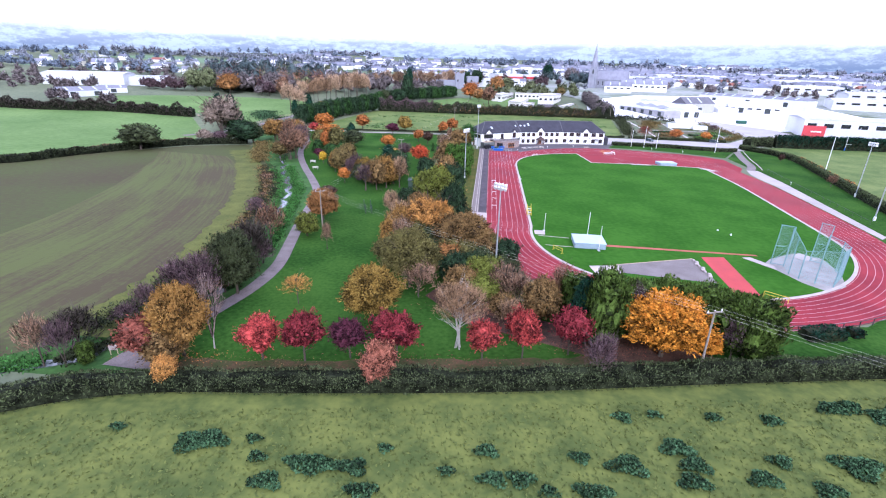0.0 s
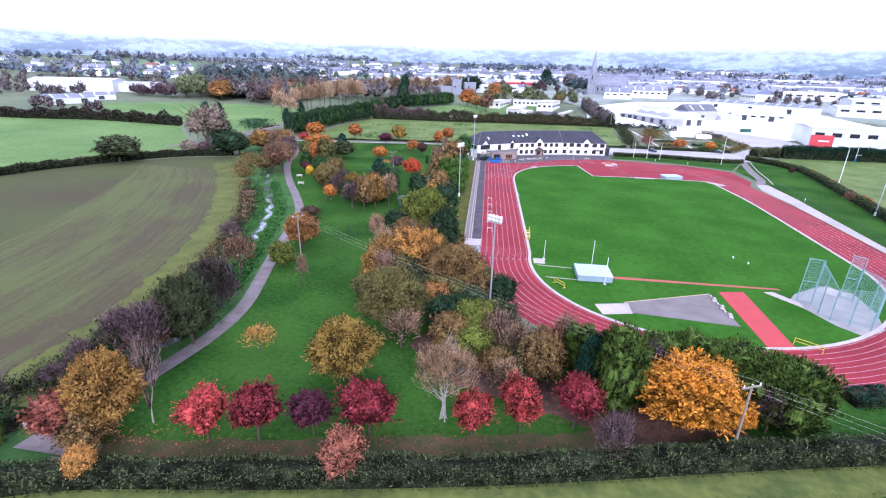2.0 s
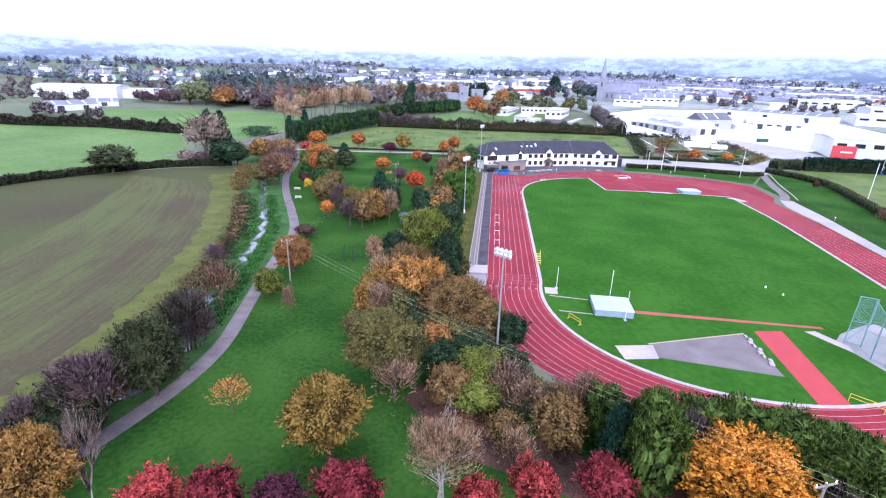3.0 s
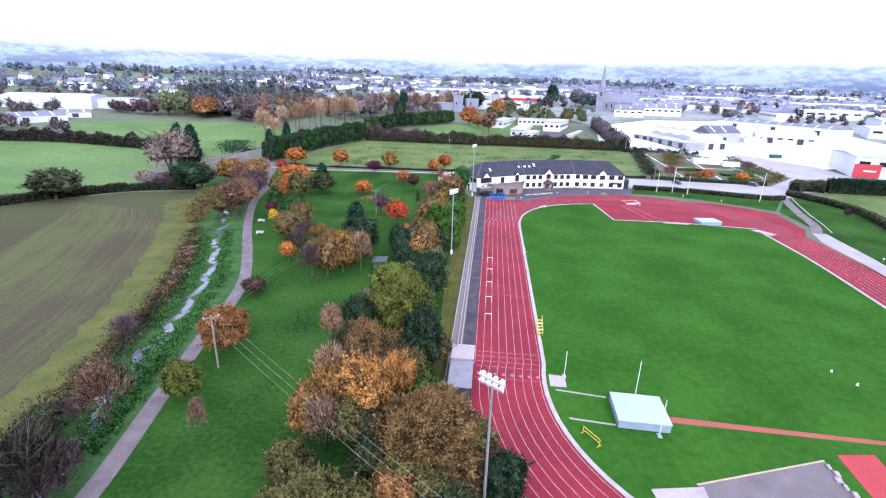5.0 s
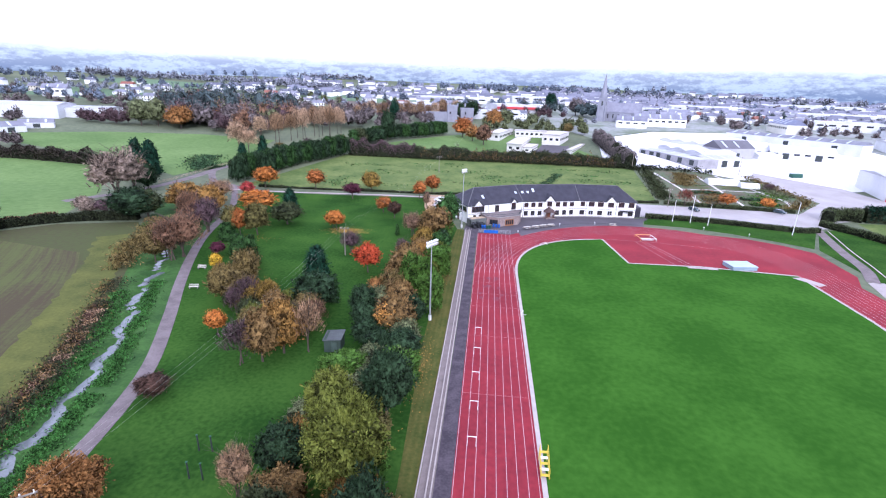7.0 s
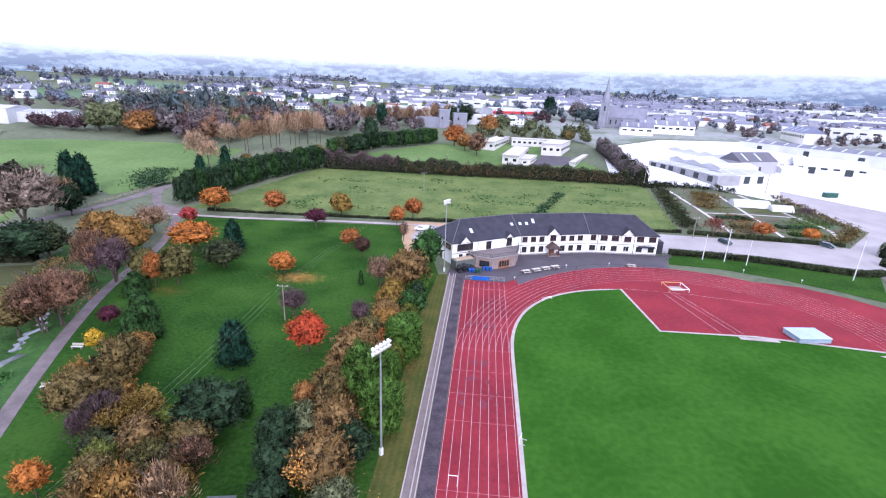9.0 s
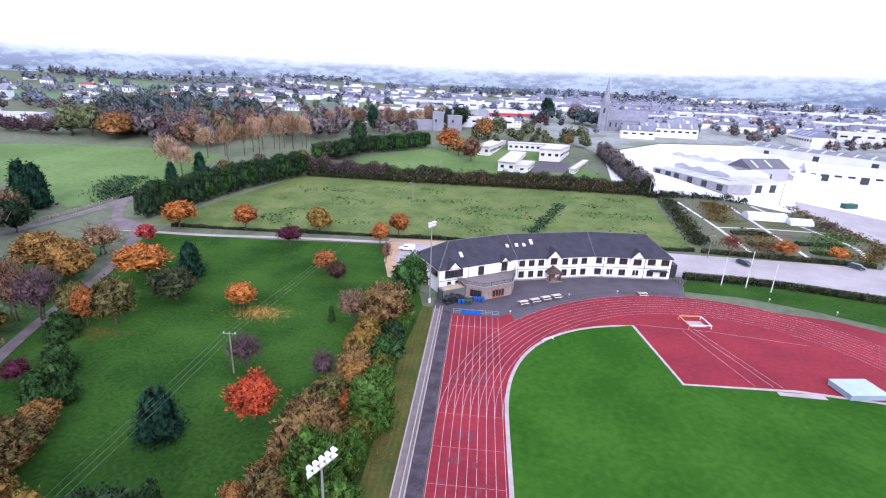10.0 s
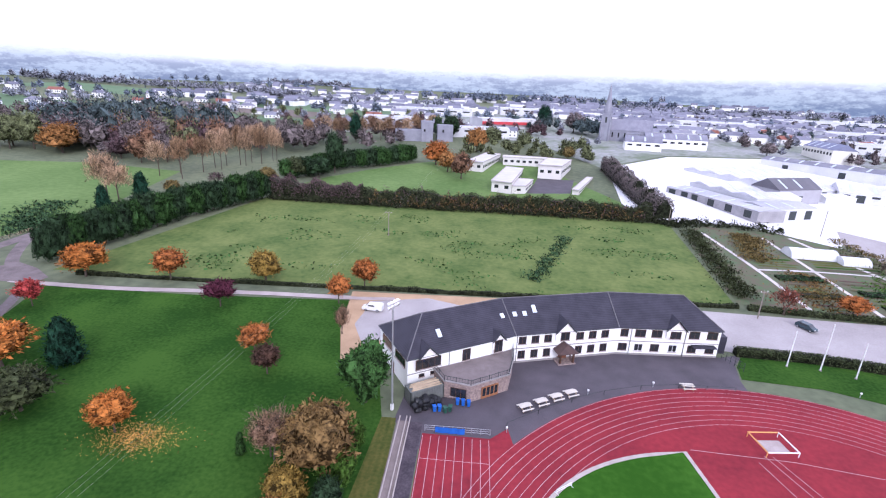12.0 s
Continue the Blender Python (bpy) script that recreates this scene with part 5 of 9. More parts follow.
plant(-56.4, 160.5, 8.4, 9.9, "goldolive", "dense", "tree", "rounded broadleaf tree turning olive gold by the north path", "tree")
plant(-30.6, 160.0, 8.2, 8.1, "rust", "round", "tree", "broadleaf tree in rust-orange leaf by the north path", "tree")
plant(-34.5, 150.8, 7.8, 6.1, "rust", "round", "tree", "broadleaf tree in rust-orange leaf by the north path", "tree")
plant(-29.9, 137.5, 6.9, 3.7, "pinkbare", "fuzzy", "tree", "small tree with bare pinkish twigs in the belt by the track", "tree")
plant(-60.3, 145.4, 6.9, 8.3, "purple", "fan", "tree", "small ornamental tree with dark purple leaves by the north path", "tree")
plant(-44.2, 128.2, 6.2, 6.6, "rust", "round", "tree", "broadleaf tree in rust-orange leaf on the park lawn", "tree")
plant(-38.8, 121.4, 6.2, 6.3, "darkbrown", "round", "tree", "small tree with dark brown leaves on the park lawn", "tree")
plant(-34.1, 102.4, 3.7, 1.4, "conifer", "cone", "conifer", "dense dark green conifer on the park lawn", "conifer")
plant(-19.8, 116.3, 11.7, 10.7, "green", "bush", "tree", "leafy evergreen tree with mid-green foliage in the belt by the track", "tree")
plant(-22.6, 100.6, 10.8, 12.4, "brown", "dense", "tree", "broadleaf tree with brown autumn leaves in the belt by the track", "tree")
plant(-29.3, 102.3, 8.0, 7.7, "pinkbare", "fuzzy", "tree", "small tree with bare pinkish twigs in the belt by the track", "tree")
plant(-20.0, 99.6, 5.5, 5.4, "lime", "column", "tree", "bushy shrub with fresh lime-green leaves in the belt by the track", "tree")
plant(-19.7, 86.3, 7.0, 7.9, "green", "bush", "tree", "leafy evergreen tree with mid-green foliage in the belt by the track", "tree")
plant(-24.4, 86.7, 7.6, 6.2, "goldolive", "dense", "tree", "rounded broadleaf tree turning olive gold in the belt by the track", "tree")
plant(-28.7, 81.5, 6.4, 4.5, "mauve", "fuzzy", "tree", "leafless tree with dark mauve twigs in the belt by the track", "tree")
plant(-18.6, 71.4, 8.1, 7.2, "lime", "column", "tree", "bushy shrub with fresh lime-green leaves in the belt by the track", "tree")
plant(-22.4, 73.9, 4.7, 5.2, "rust", "round", "tree", "broadleaf tree in rust-orange leaf in the belt by the track", "tree")
plant(-24.1, 62.5, 11.6, 10.3, "brown", "dense", "tree", "broadleaf tree with brown autumn leaves in the belt by the track", "tree")
plant(-35.3, 71.0, 7.4, 8.9, "vermilion", "fan", "tree", "spreading tree in vivid vermilion leaf on the park lawn", "tree")
plant(-18.4, 53.0, 8.6, 6.4, "lime", "column", "tree", "bushy shrub with fresh lime-green leaves in the belt by the track", "tree")
plant(-29.7, 54.8, 6.0, 4.2, "orangebrown", "round", "tree", "bushy tree in orange-brown leaf in the belt by the track", "tree")
plant(-23.1, 48.4, 8.6, 8.2, "brown", "dense", "tree", "broadleaf tree with brown autumn leaves in the belt by the track", "tree")
plant(-46.2, 66.4, 7.8, 6.0, "bluecon", "cone", "conifer", "compact blue-green conifer on the lawn on the park lawn", "conifer")
plant(-38.0, 53.7, 6.4, 2.4, "conifer", "cone", "conifer", "dense dark green conifer on the park lawn", "conifer")
plant(-80.8, 93.4, 9.5, 8.0, "olive", "dense", "tree", "rounded broadleaf tree with olive brown leaves beside the stream path", "tree")
plant(-78.6, 92.4, 9.1, 5.6, "rust", "round", "tree", "broadleaf tree in rust-orange leaf beside the stream path", "tree")
plant(-74.5, 94.5, 10.8, 8.6, "olive", "dense", "tree", "rounded broadleaf tree with olive brown leaves beside the stream path", "tree")
plant(-80.1, 88.1, 5.5, 5.3, "conifer", "cone", "conifer", "dense dark green conifer beside the stream path", "conifer")
plant(-71.4, 78.1, 5.6, 5.7, "conifer", "cone", "conifer", "dense dark green conifer beside the stream path", "conifer")
plant(-66.6, 69.7, 6.2, 5.1, "conifer", "cone", "conifer", "dense dark green conifer beside the stream path", "conifer")
plant(-64.7, 71.7, 7.8, 4.2, "conifer", "cone", "conifer", "dense dark green conifer beside the stream path", "conifer")
plant(-84.3, 117.2, 9.2, 15.1, "orange", "round", "tree", "broadleaf tree in bright orange leaf on the park lawn", "tree")
plant(-100.0, 139.5, 6.6, 7.0, "red", "fan", "tree", "small ornamental tree in light red autumn leaf by the north path", "tree")
plant(-75.0, 120.3, 8.9, 6.0, "bluecon", "cone", "conifer", "compact blue-green conifer on the lawn on the park lawn", "conifer")
plant(-70.6, 106.9, 8.2, 11.4, "darkolive", "dense", "tree", "dark olive-green bushy tree beside the stream path", "tree")
plant(-53.7, 104.2, 6.5, 6.7, "orange", "round", "tree", "broadleaf tree in bright orange leaf beside the stream path", "tree")
plant(-58.0, 56.1, 10.0, 7.6, "olivebrown", "round", "tree", "bushy tree in dull olive-brown leaf beside the stream path", "tree")
plant(-58.6, 50.5, 7.4, 5.4, "brown", "dense", "tree", "broadleaf tree with brown autumn leaves beside the stream path", "tree")
plant(-70.3, 65.6, 4.8, 3.5, "yellow", "round", "tree", "yellow-leaved garden shrub beside the stream path", "tree")
plant(-65.6, 59.4, 3.4, 2.9, "darkgreen", "dense", "shrub", "dark evergreen tree beside the stream path", "shrub")
plant(-75.3, 74.6, 4.4, 5.0, "purple", "fan", "tree", "small ornamental tree with dark purple leaves beside the stream path", "tree")
plant(-52.6, 46.1, 8.5, 5.7, "mauve", "twigs", "tree", "leafless tree with dark mauve twigs beside the stream path", "tree")
plant(-49.9, 48.1, 7.2, 4.6, "goldolive", "sparse", "tree", "slender sapling with sparse olive-gold leaves on the park lawn", "tree")
plant(-93.9, 92.5, 13.8, 8.9, "rustbare", "fuzzy", "tree", "thinning tree with rusty twigs beside the stream path", "tree")
plant(-83.5, 73.3, 12.6, 12.0, "rustbare", "fuzzy", "tree", "thinning tree with rusty twigs beside the stream path", "tree")
plant(-99.0, 112.2, 11.1, 11.2, "goldbrown", "dense", "tree", "broadleaf tree in golden brown leaf beside the stream path", "tree")
plant(-158, 165.5, 16.2, 8.3, "bluecon", "cone", "conifer", "compact blue-green conifer on the lawn by the north path", "conifer")
plant(-152.2, 146.3, 12.1, 16.6, "rustbare", "fuzzy", "tree", "thinning tree with rusty twigs by the north path", "tree")
plant(-143.4, 142.2, 11.8, 10.1, "darkgreen", "dense", "tree", "dark evergreen tree by the north path", "tree")
plant(-116.2, 105.0, 10.6, 13.7, "darkolive", "dense", "tree", "dark olive-green bushy tree beside the stream path", "tree")
plant(-61.8, 53.0, 7.7, 4.9, "goldbrown", "dense", "tree", "broadleaf tree in golden brown leaf beside the stream path", "tree")

# ---- hedges and woods ----
hedge("hedge", [(-60, -68), (-53, -64.6), (-44, -62.2), (-30, -60.6), (-12, -58.2), (0, -56.2), (18, -52.8), (36, -49.6), (60, -44.5), (120, -20)], 2.6, 2.3, "hedge", "clipped dark green boundary hedge at the meadow edge", 36, 0.20, "hedge", 0.34)
hedge("hedge", [(-110, -82), (-75, -70.5), (-60, -68)], 2.8, 2.4, "olivebrown", "rough olive-brown hedge by the stream", 30, 0.25)
scrub("bank_scrub", [(-63, -55), (-60.5, -46), (-58.5, -38), (-58.5, -25), (-61.5, -10), (-65.5, 4), (-69, 16), (-73, 27), (-79, 40), (-88, 56)], 4.4, 1.5, "bramble", "dark bramble scrub on the stream bank", 13000, 0.24, 1)
scrub("bank_scrub", [(-61, -20), (-64.8, -2), (-69, 14), (-74, 27), (-81, 41), (-90, 57)], 4.0, 1.1, "brown", "brown dying bracken on the stream bank", 3600, 0.22, 2)
scrub("bank_scrub", [(-62, -30), (-66, 2), (-70.5, 18), (-76, 31), (-83, 45)], 3.0, 1.0, "darkbrown", "dark brown stems on the stream bank", 5000, 0.22, 12)
scrub("bank_scrub", [(-69.5, 17), (-73, 26), (-78, 36), (-81, 42)], 2.2, 0.9, "straw", "pale tan dead stalks above the stream", 2600, 0.22, 3)
scrub("bank_plants", [(-51.5, -24), (-53.5, -14), (-56.5, -2), (-59.5, 10), (-62.3, 20), (-66, 30), (-72.5, 43), (-80, 58)], 2.6, 0.35, "lush", "lush green waterside plants on the bank", 15000, 0.22, 4, "bank plants")
scrub("bank_plants", [(-63.5, 4), (-67, 16), (-70.5, 26), (-76, 38), (-83, 51)], 2.6, 0.7, "lush", "green plants trailing into the stream", 10000, 0.22, 5, "bank plants")
scrub("bank_plants", [(-54.5, -40), (-53.2, -31), (-55.2, -18), (-58.2, -7), (-60.6, 4)], 1.9, 0.35, "lush", "green weeds growing out into the stream", 4200, 0.2, 18, "bank plants")
scrub("bank_plants", [(-84, -70), (-75, -66.4), (-68, -62.6), (-62, -59.4)], 3.0, 0.7, "lush", "green weeds choking the lower stream", 5200, 0.22, 8, "bank plants")
scrub("bank_scrub", [(-86, -67), (-76, -63), (-69, -59)], 3.0, 1.3, "brown", "brown bank growth beside the lower stream", 2600, 0.22, 9)
scrub("bank_scrub", [(-60, -60), (-57.5, -54), (-55.8, -47), (-54, -40)], 3.2, 1.6, "bramble", "dark bramble scrub by the stream mouth", 4500, 0.26, 6)
scrub("bank_scrub", [(-92, 62), (-99, 74), (-104, 88), (-112, 104)], 5.0, 3.0, "olivebrown", "olive-brown scrub by the upper stream", 5000, 0.36, 7)
hedge("hedge", [(-260, 22), (-200, 30), (-172, 42), (-164, 60), (-150, 84), (-136, 97), (-118, 103)], 3.0, 2.6, "bramble", "unclipped dark field hedge", 10, 0.5)
hedge("hedge", [(-165, 62), (-152, 84), (-140, 97)], 2.4, 2.4, "rustbare", "reddish brown scrub along the field hedge", 10, 0.45, "scrub", 0.5)
hedge("hedge", [(-420, 190), (-303, 167), (-239, 177), (-188, 176)], 4.0, 5.5, "darkbare", "tall dark bare field hedge", 5, 0.8, "hedge", 0.6)
hedge("field_hedge", [(-88, 239), (-76, 238), (-62, 238), (-50, 237.5)], 6.5, 8.2, "mauve", "overgrown purplish hedge behind the pasture", 9, 0.42, "hedge", 0.4)
hedge("field_hedge", [(-52, 237.5), (-30, 237), (-10, 238), (8, 238), (26, 237), (46, 237), (64, 236)], 5.6, 5.8, "darkolive", "overgrown dark olive hedge behind the pasture", 8, 0.42, "hedge", 0.5)
hedge("field_hedge", [(71, 240), (69.5, 256), (70, 280), (71, 310), (72, 338)], 7.5, 7.8, "duskwood", "mauve-brown bare hedge beside the factory yard", 8, 0.45, "hedge", 0.6)
scrub("field_hedge", [(-50, 237), (-20, 237), (6, 237.5), (31, 236.5), (64, 236)], 5.4, 7.6, "mauve", "bare purplish stems in the pasture hedge", 6000, 0.42, 32, "hedge")
scrub("field_hedge", [(-46, 236), (-20, 235), (6, 235.5), (31, 235), (60, 234)], 4.8, 7.2, "brown", "brown growth in the pasture hedge", 4200, 0.42, 33, "hedge")
scrub("field_hedge", [(-88, 234.6), (-50, 233.8), (-20, 233), (6, 233.6), (31, 233), (66, 232)], 2.6, 3.0, "bramble", "dark brambles at the pasture edge", 8000, 0.42, 34, "hedge")
scrub("field_hedge", [(62, 244), (70, 230), (84, 233), (110, 228)], 4.0, 3.4, "bramble", "dark hedge below the factory yard", 4200, 0.5, 36, "hedge")
scrub("weed_strip", [(12, 171), (19, 187), (28, 210)], 4.0, 0.5, "weed", "dark strip of weeds across the pasture", 1500, 0.45, 37, "weeds")
scrub("weed_strip", [(-140, 185), (-152, 192), (-160, 214)], 12.0, 0.9, "weed", "dark weed patch at the pasture corner", 2200, 0.7, 38, "weeds")
scrub("allotment_growth", [(66, 168), (70, 195), (74, 222)], 5.5, 3.2, "darkolive", "dark hedge and brown stalks beside the allotments", 6000, 0.4, 39, "crop rows")
scrub("allotment_growth", [(124, 223), (126, 200), (127, 178), (119, 168), (110, 160.5)], 4.0, 2.0, "olivebrown", "brown and green scrub at the allotment boundary", 3600, 0.4, 43, "crop rows")
scrub("allotment_growth", [(121, 215), (122, 196), (121, 182)], 6.0, 1.2, "willow", "grey-green growth at the allotment edge", 1800, 0.4, 44, "crop rows")
scrub("allotment_growth", [(84, 196), (90, 214), (94, 222)], 8.0, 1.8, "olivebrown", "tall browning allotment crops", 3200, 0.45, 40, "crop rows")
scrub("allotment_growth", [(84, 164), (90, 180), (94, 188)], 10.0, 0.6, "brown", "brown allotment crops", 1400, 0.4, 41, "crop rows")
scrub("allotment_growth", [(104, 166), (112, 180), (122, 188)], 10.0, 0.6, "lime", "green allotment crops", 1500, 0.4, 42, "crop rows")
hedge("hedge", [(-104, 156.5), (-70, 157.5), (-36, 159), (-8, 160), (20, 161.2), (62, 163)], 1.3, 0.95, "bramble", "low dark hedge along the pasture edge", 26, 0.24, "hedge", 0.9)
hedge("hedge", [(64, 162.5), (84, 160.6), (112, 158.5)], 1.5, 1.4, "hedge", "low hedge along the car park", 22, 0.28)
hedge("hedge", [(50.5, 141), (66, 140.2), (80, 137.4), (98, 132.3), (106, 134)], 2.0, 1.8, "hedge", "clipped green hedge behind the flagpoles", 30, 0.24, "hedge", 0.08)
hedge("hedge", [(112, 143), (119, 128), (120.5, 113), (112, 81), (104.5, 55), (97, 28), (90, -4)], 2.2, 2.4, "hedge", "clipped dark green hedge along the rugby pitch", 16, 0.32, "hedge", 0.1)
hedge("hedge", [(121, 112), (113.5, 82), (107, 56)], 1.6, 1.8, "orangebrown", "straggly orange-brown growth behind the hedge", 8, 0.4, "scrub", 0.8)
hedge("conifer_hedge", [(132, 151.5), (150, 151), (175, 150.5), (205, 150), (260, 149)], 4.0, 6.0, "bluecon", "tall dark conifer hedge beside the pitch", 9, 0.55, "hedge", 0.1)
hedge("hedge", [(117.5, 148.5), (122, 152), (127, 152.6), (131, 151)], 4.6, 4.6, "hedge", "bushy green hedge at the car park corner", 12, 0.4, "hedge", 0.3)
hedge("shrub_row", [(34.5, -41.6), (37.5, -41), (40, -40.4)], 2.6, 1.7, "bluecon", "low dark shrub behind the bend fence", 30, 0.24, "shrub", 0.4)
hedge("shrub_row", [(41.4, -40.0), (43.0, -39.6)], 2.0, 1.5, "bluecon", "small dark shrub behind the bend fence", 30, 0.24, "shrub", 0.4)
hedge("crop_bed", [(83, 184), (90, 184.5), (95, 184)], 3.0, 0.7, "weed", "blue-green cabbage bed on the allotment", 20, 0.4, "vegetable bed", 0.5)
hedge("crop_bed", [(83, 173), (88, 173), (94, 173)], 3.0, 0.6, "olivebrown", "brown and green vegetable bed", 14, 0.4, "vegetable bed", 0.5)
hedge("crop_bed", [(100, 176), (106, 176), (114, 176)], 3.0, 0.7, "weed", "green vegetable bed on the allotment", 16, 0.4, "vegetable bed", 0.5)
hedge("crop_bed", [(100, 168), (106, 168), (112, 168)], 2.6, 0.6, "lime", "green vegetable bed on the allotment", 14, 0.4, "vegetable bed", 0.5)
plant(71.5, 161, 7.5, 8.5, "rustred", "twigs", "tree", "half-bare reddish tree by the car park", "tree")
plant(88, 162, 6.0, 8.0, "rust", "round", "tree", "rust-orange tree at the allotment edge", "tree")
plant(103, 161, 5.0, 6.5, "orange", "round", "tree", "orange tree at the allotment edge", "tree")
plant(118, 190, 5.0, 7.0, "mauve", "twigs", "shrub", "bare shrub at the allotment gate", "shrub")
plant(112, 108, 4.0, 3.0, "darkbrown", "round", "shrub", "dark shrub by the pitch hedge", "shrub")
plant(103, 62, 4.5, 4.0, "rustbare", "twigs", "shrub", "bare brown shrub by the pitch hedge", "shrub")

weeds = random.Random(3)


def weed_patch(x, y, r):
    """A clump of dark weeds in the meadow."""
    rng = np.random.default_rng(int(abs(x * 91 + y * 37)))
    n = int(620 * r * r)
    a = rng.uniform(0, 6.283, n)
    q = np.sqrt(rng.random(n)) * r * (1 + 0.3 * np.sin(3 * a + x))
    p = np.stack([q * np.cos(a) * 1.25, q * np.sin(a) * 0.8, 0.08 + 0.62 * rng.random(n) * (1 - 0.75 * (q / (r * 1.3)) ** 2)], axis=1)
    root = new("weed_clump", quads_mesh("weed_clump", kites(rng, p, rng.normal(size=(n, 3)) + np.array([0, 0, 0.8]), 0.16), leaf("weed")))
    root.location = (x, y, 0.02)
    tagged(root, "clump of dark green nettles in the meadow", "weeds", "weed clumps in the meadow")


for x, y, r in ((-36.6, -70.0, 1.5), (-35.2, -69.4, 1.3), (-31.2, -68.9, 0.6), (-29.9, -71.0, 0.7), (-25.8, -71.2, 1.1), (-23.9, -71.2, 1.3), (-20.9, -71.1, 1.1), (-27.9, -73.5, 1.1), (-19.5, -73.6, 1.1),
                (-12.5, -70.6, 0.6), (-9.0, -67.8, 0.9), (-8.4, -71.0, 1.0), (-5.9, -70.7, 1.0), (-0.3, -67.6, 0.8), (3.9, -68.0, 1.4)):
    weed_patch(x, y, r)
for x, y, r in ((9.2, -65.2, 1.3), (10.2, -67.2, 1.1), (9.3, -69.2, 1.1), (0.2, -71.5, 1.3), (5.1, -61.4, 0.8), (8.5, -60.6, 0.6), (14.6, -60.3, 0.7), (20.6, -60.0, 0.9), (28.2, -57.2, 1.2), (30.4, -56.6, 1.1), (25.4, -65.6, 1.7),
                (15.7, -68.2, 1.1), (18.4, -65.8, 0.9), (20.8, -68.8, 1.0), (33.0, -58.0, 1.3), (35.0, -56.8, 1.0), (-3.6, -71.8, 0.7), (-18.5, -68.6, 0.6), (12.0, -72.0, 1.3), (-45.0, -69.0, 0.6)):
    weed_patch(x, y, r)


def meadow_tufts():
    rng = np.random.default_rng(8)
    n = 26000
    x = rng.uniform(-62, 48, n)
    y = rng.uniform(-80, -46, n)
    ok = y < -59.8 + 0.155 * (x + 13) - 1.8
    x, y = x[ok], y[ok]
    p = np.stack([x, y, 0.06 + 0.07 * rng.random(len(x))], axis=1)
    ob = new("meadow_tufts", quads_mesh("meadow_tufts", kites(rng, p, rng.normal(size=p.shape) + np.array([0, 0, 0.7]), 0.16, 2.0),
             mat("tuft", (0.140, 0.160, 0.040), (0.078, 0.100, 0.026), scale=0.3, fine=2, bump=0, island=0.5, through_light=0.2)))
    tagged(ob, "tufts of coarse olive-green meadow grass", "grass", kind="stuff")


meadow_tufts()


def pasture_tufts(x0, y0, x1, y1, n, seed, label):
    rng = np.random.default_rng(seed)
    x, y = rng.uniform(x0, x1, n), rng.uniform(y0, y1, n)
    keep = np.array([noise.noise((a * 0.06, b * 0.12, seed)) > 0.2 for a, b in zip(x, y)])
    x, y = x[keep], y[keep]
    p = np.stack([x, y, np.array([hill(a, b) for a, b in zip(x, y)]) + 0.12], axis=1)
    ob = new("pasture_tufts", quads_mesh("pasture_tufts", kites(rng, p, rng.normal(size=p.shape) + np.array([0, 0, 0.9]), 0.55, 1.6), leaf("green")))
    tagged(ob, label, "grass", kind="stuff")


pasture_tufts(-84, 164, 60, 224, 5200, 4, "dark tussocks in the pasture")

# fallen leaves on the grass
def fallen(x, y, rx, ry, n, colour, label):
    rng = np.random.default_rng(int(abs(x * 13 + y * 7)))
    p = np.stack([x + rng.normal(0, rx, n), y + rng.normal(0, ry, n), np.full(n, 0.075)], axis=1)
    ob = new("fallen_leaves", quads_mesh("fallen_leaves", kites(rng, p, rng.normal(0, 0.25, (n, 3)) + np.array([0, 0, 1]), 0.11), leaf(colour)))
    tagged(ob, label, "leaves", kind="stuff")


fallen(-50.0, 103.5, 2.8, 1.7, 2600, "gold", "golden leaves fallen on the lawn")
fallen(-14, -53.5, 7.0, 1.0, 350, "rustred", "red-brown leaves fallen beneath the ornamental trees")
fallen(-11, -38.5, 3.0, 2.2, 1800, "pinkrust", "pinkish brown leaves fallen under the trees")
fallen(6, -47.5, 5.0, 1.2, 1200, "rustred", "red-brown leaves fallen behind the screen")
fallen(-34, -56.5, 6.0, 0.9, 350, "brown", "brown leaves fallen along the hedge")
fallen(-17, 72, 1.0, 5.0, 500, "rust", "rust leaves fallen on the verge")
fallen(-17, 32, 1.0, 5.0, 500, "gold", "golden leaves fallen on the verge")
fallen(-47, -57, 3.0, 1.2, 350, "rust", "brown leaves fallen beneath the tree")
fallen(-76, 91, 3.5, 1.5, 600, "rust", "brown leaves fallen beneath the trees")

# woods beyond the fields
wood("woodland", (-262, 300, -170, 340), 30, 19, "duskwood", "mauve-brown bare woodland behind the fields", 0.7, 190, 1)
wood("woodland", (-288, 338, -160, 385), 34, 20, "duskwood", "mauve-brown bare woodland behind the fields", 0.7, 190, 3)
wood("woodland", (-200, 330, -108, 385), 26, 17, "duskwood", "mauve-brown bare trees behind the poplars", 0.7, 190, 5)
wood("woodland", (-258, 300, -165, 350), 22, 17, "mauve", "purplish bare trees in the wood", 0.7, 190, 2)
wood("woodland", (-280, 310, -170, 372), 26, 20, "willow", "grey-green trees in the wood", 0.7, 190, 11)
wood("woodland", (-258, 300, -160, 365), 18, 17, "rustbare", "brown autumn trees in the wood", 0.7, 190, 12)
wood("woodland", (-262, 316, -205, 345), 26, 24, "hazebluewood", "dark evergreens in the wood, blued with painted haze", 0.7, 190, 4)
wood("woodland", (-245, 345, -165, 375), 26, 25, "hazebluewood", "dark evergreens in the wood, blued with painted haze", 0.7, 190, 6)
wood("woodland", (-306, 289, -262, 296), 20, 9.5, "mauve", "low purplish hedgerow trees below the white halls", 0.6, 260, 7)
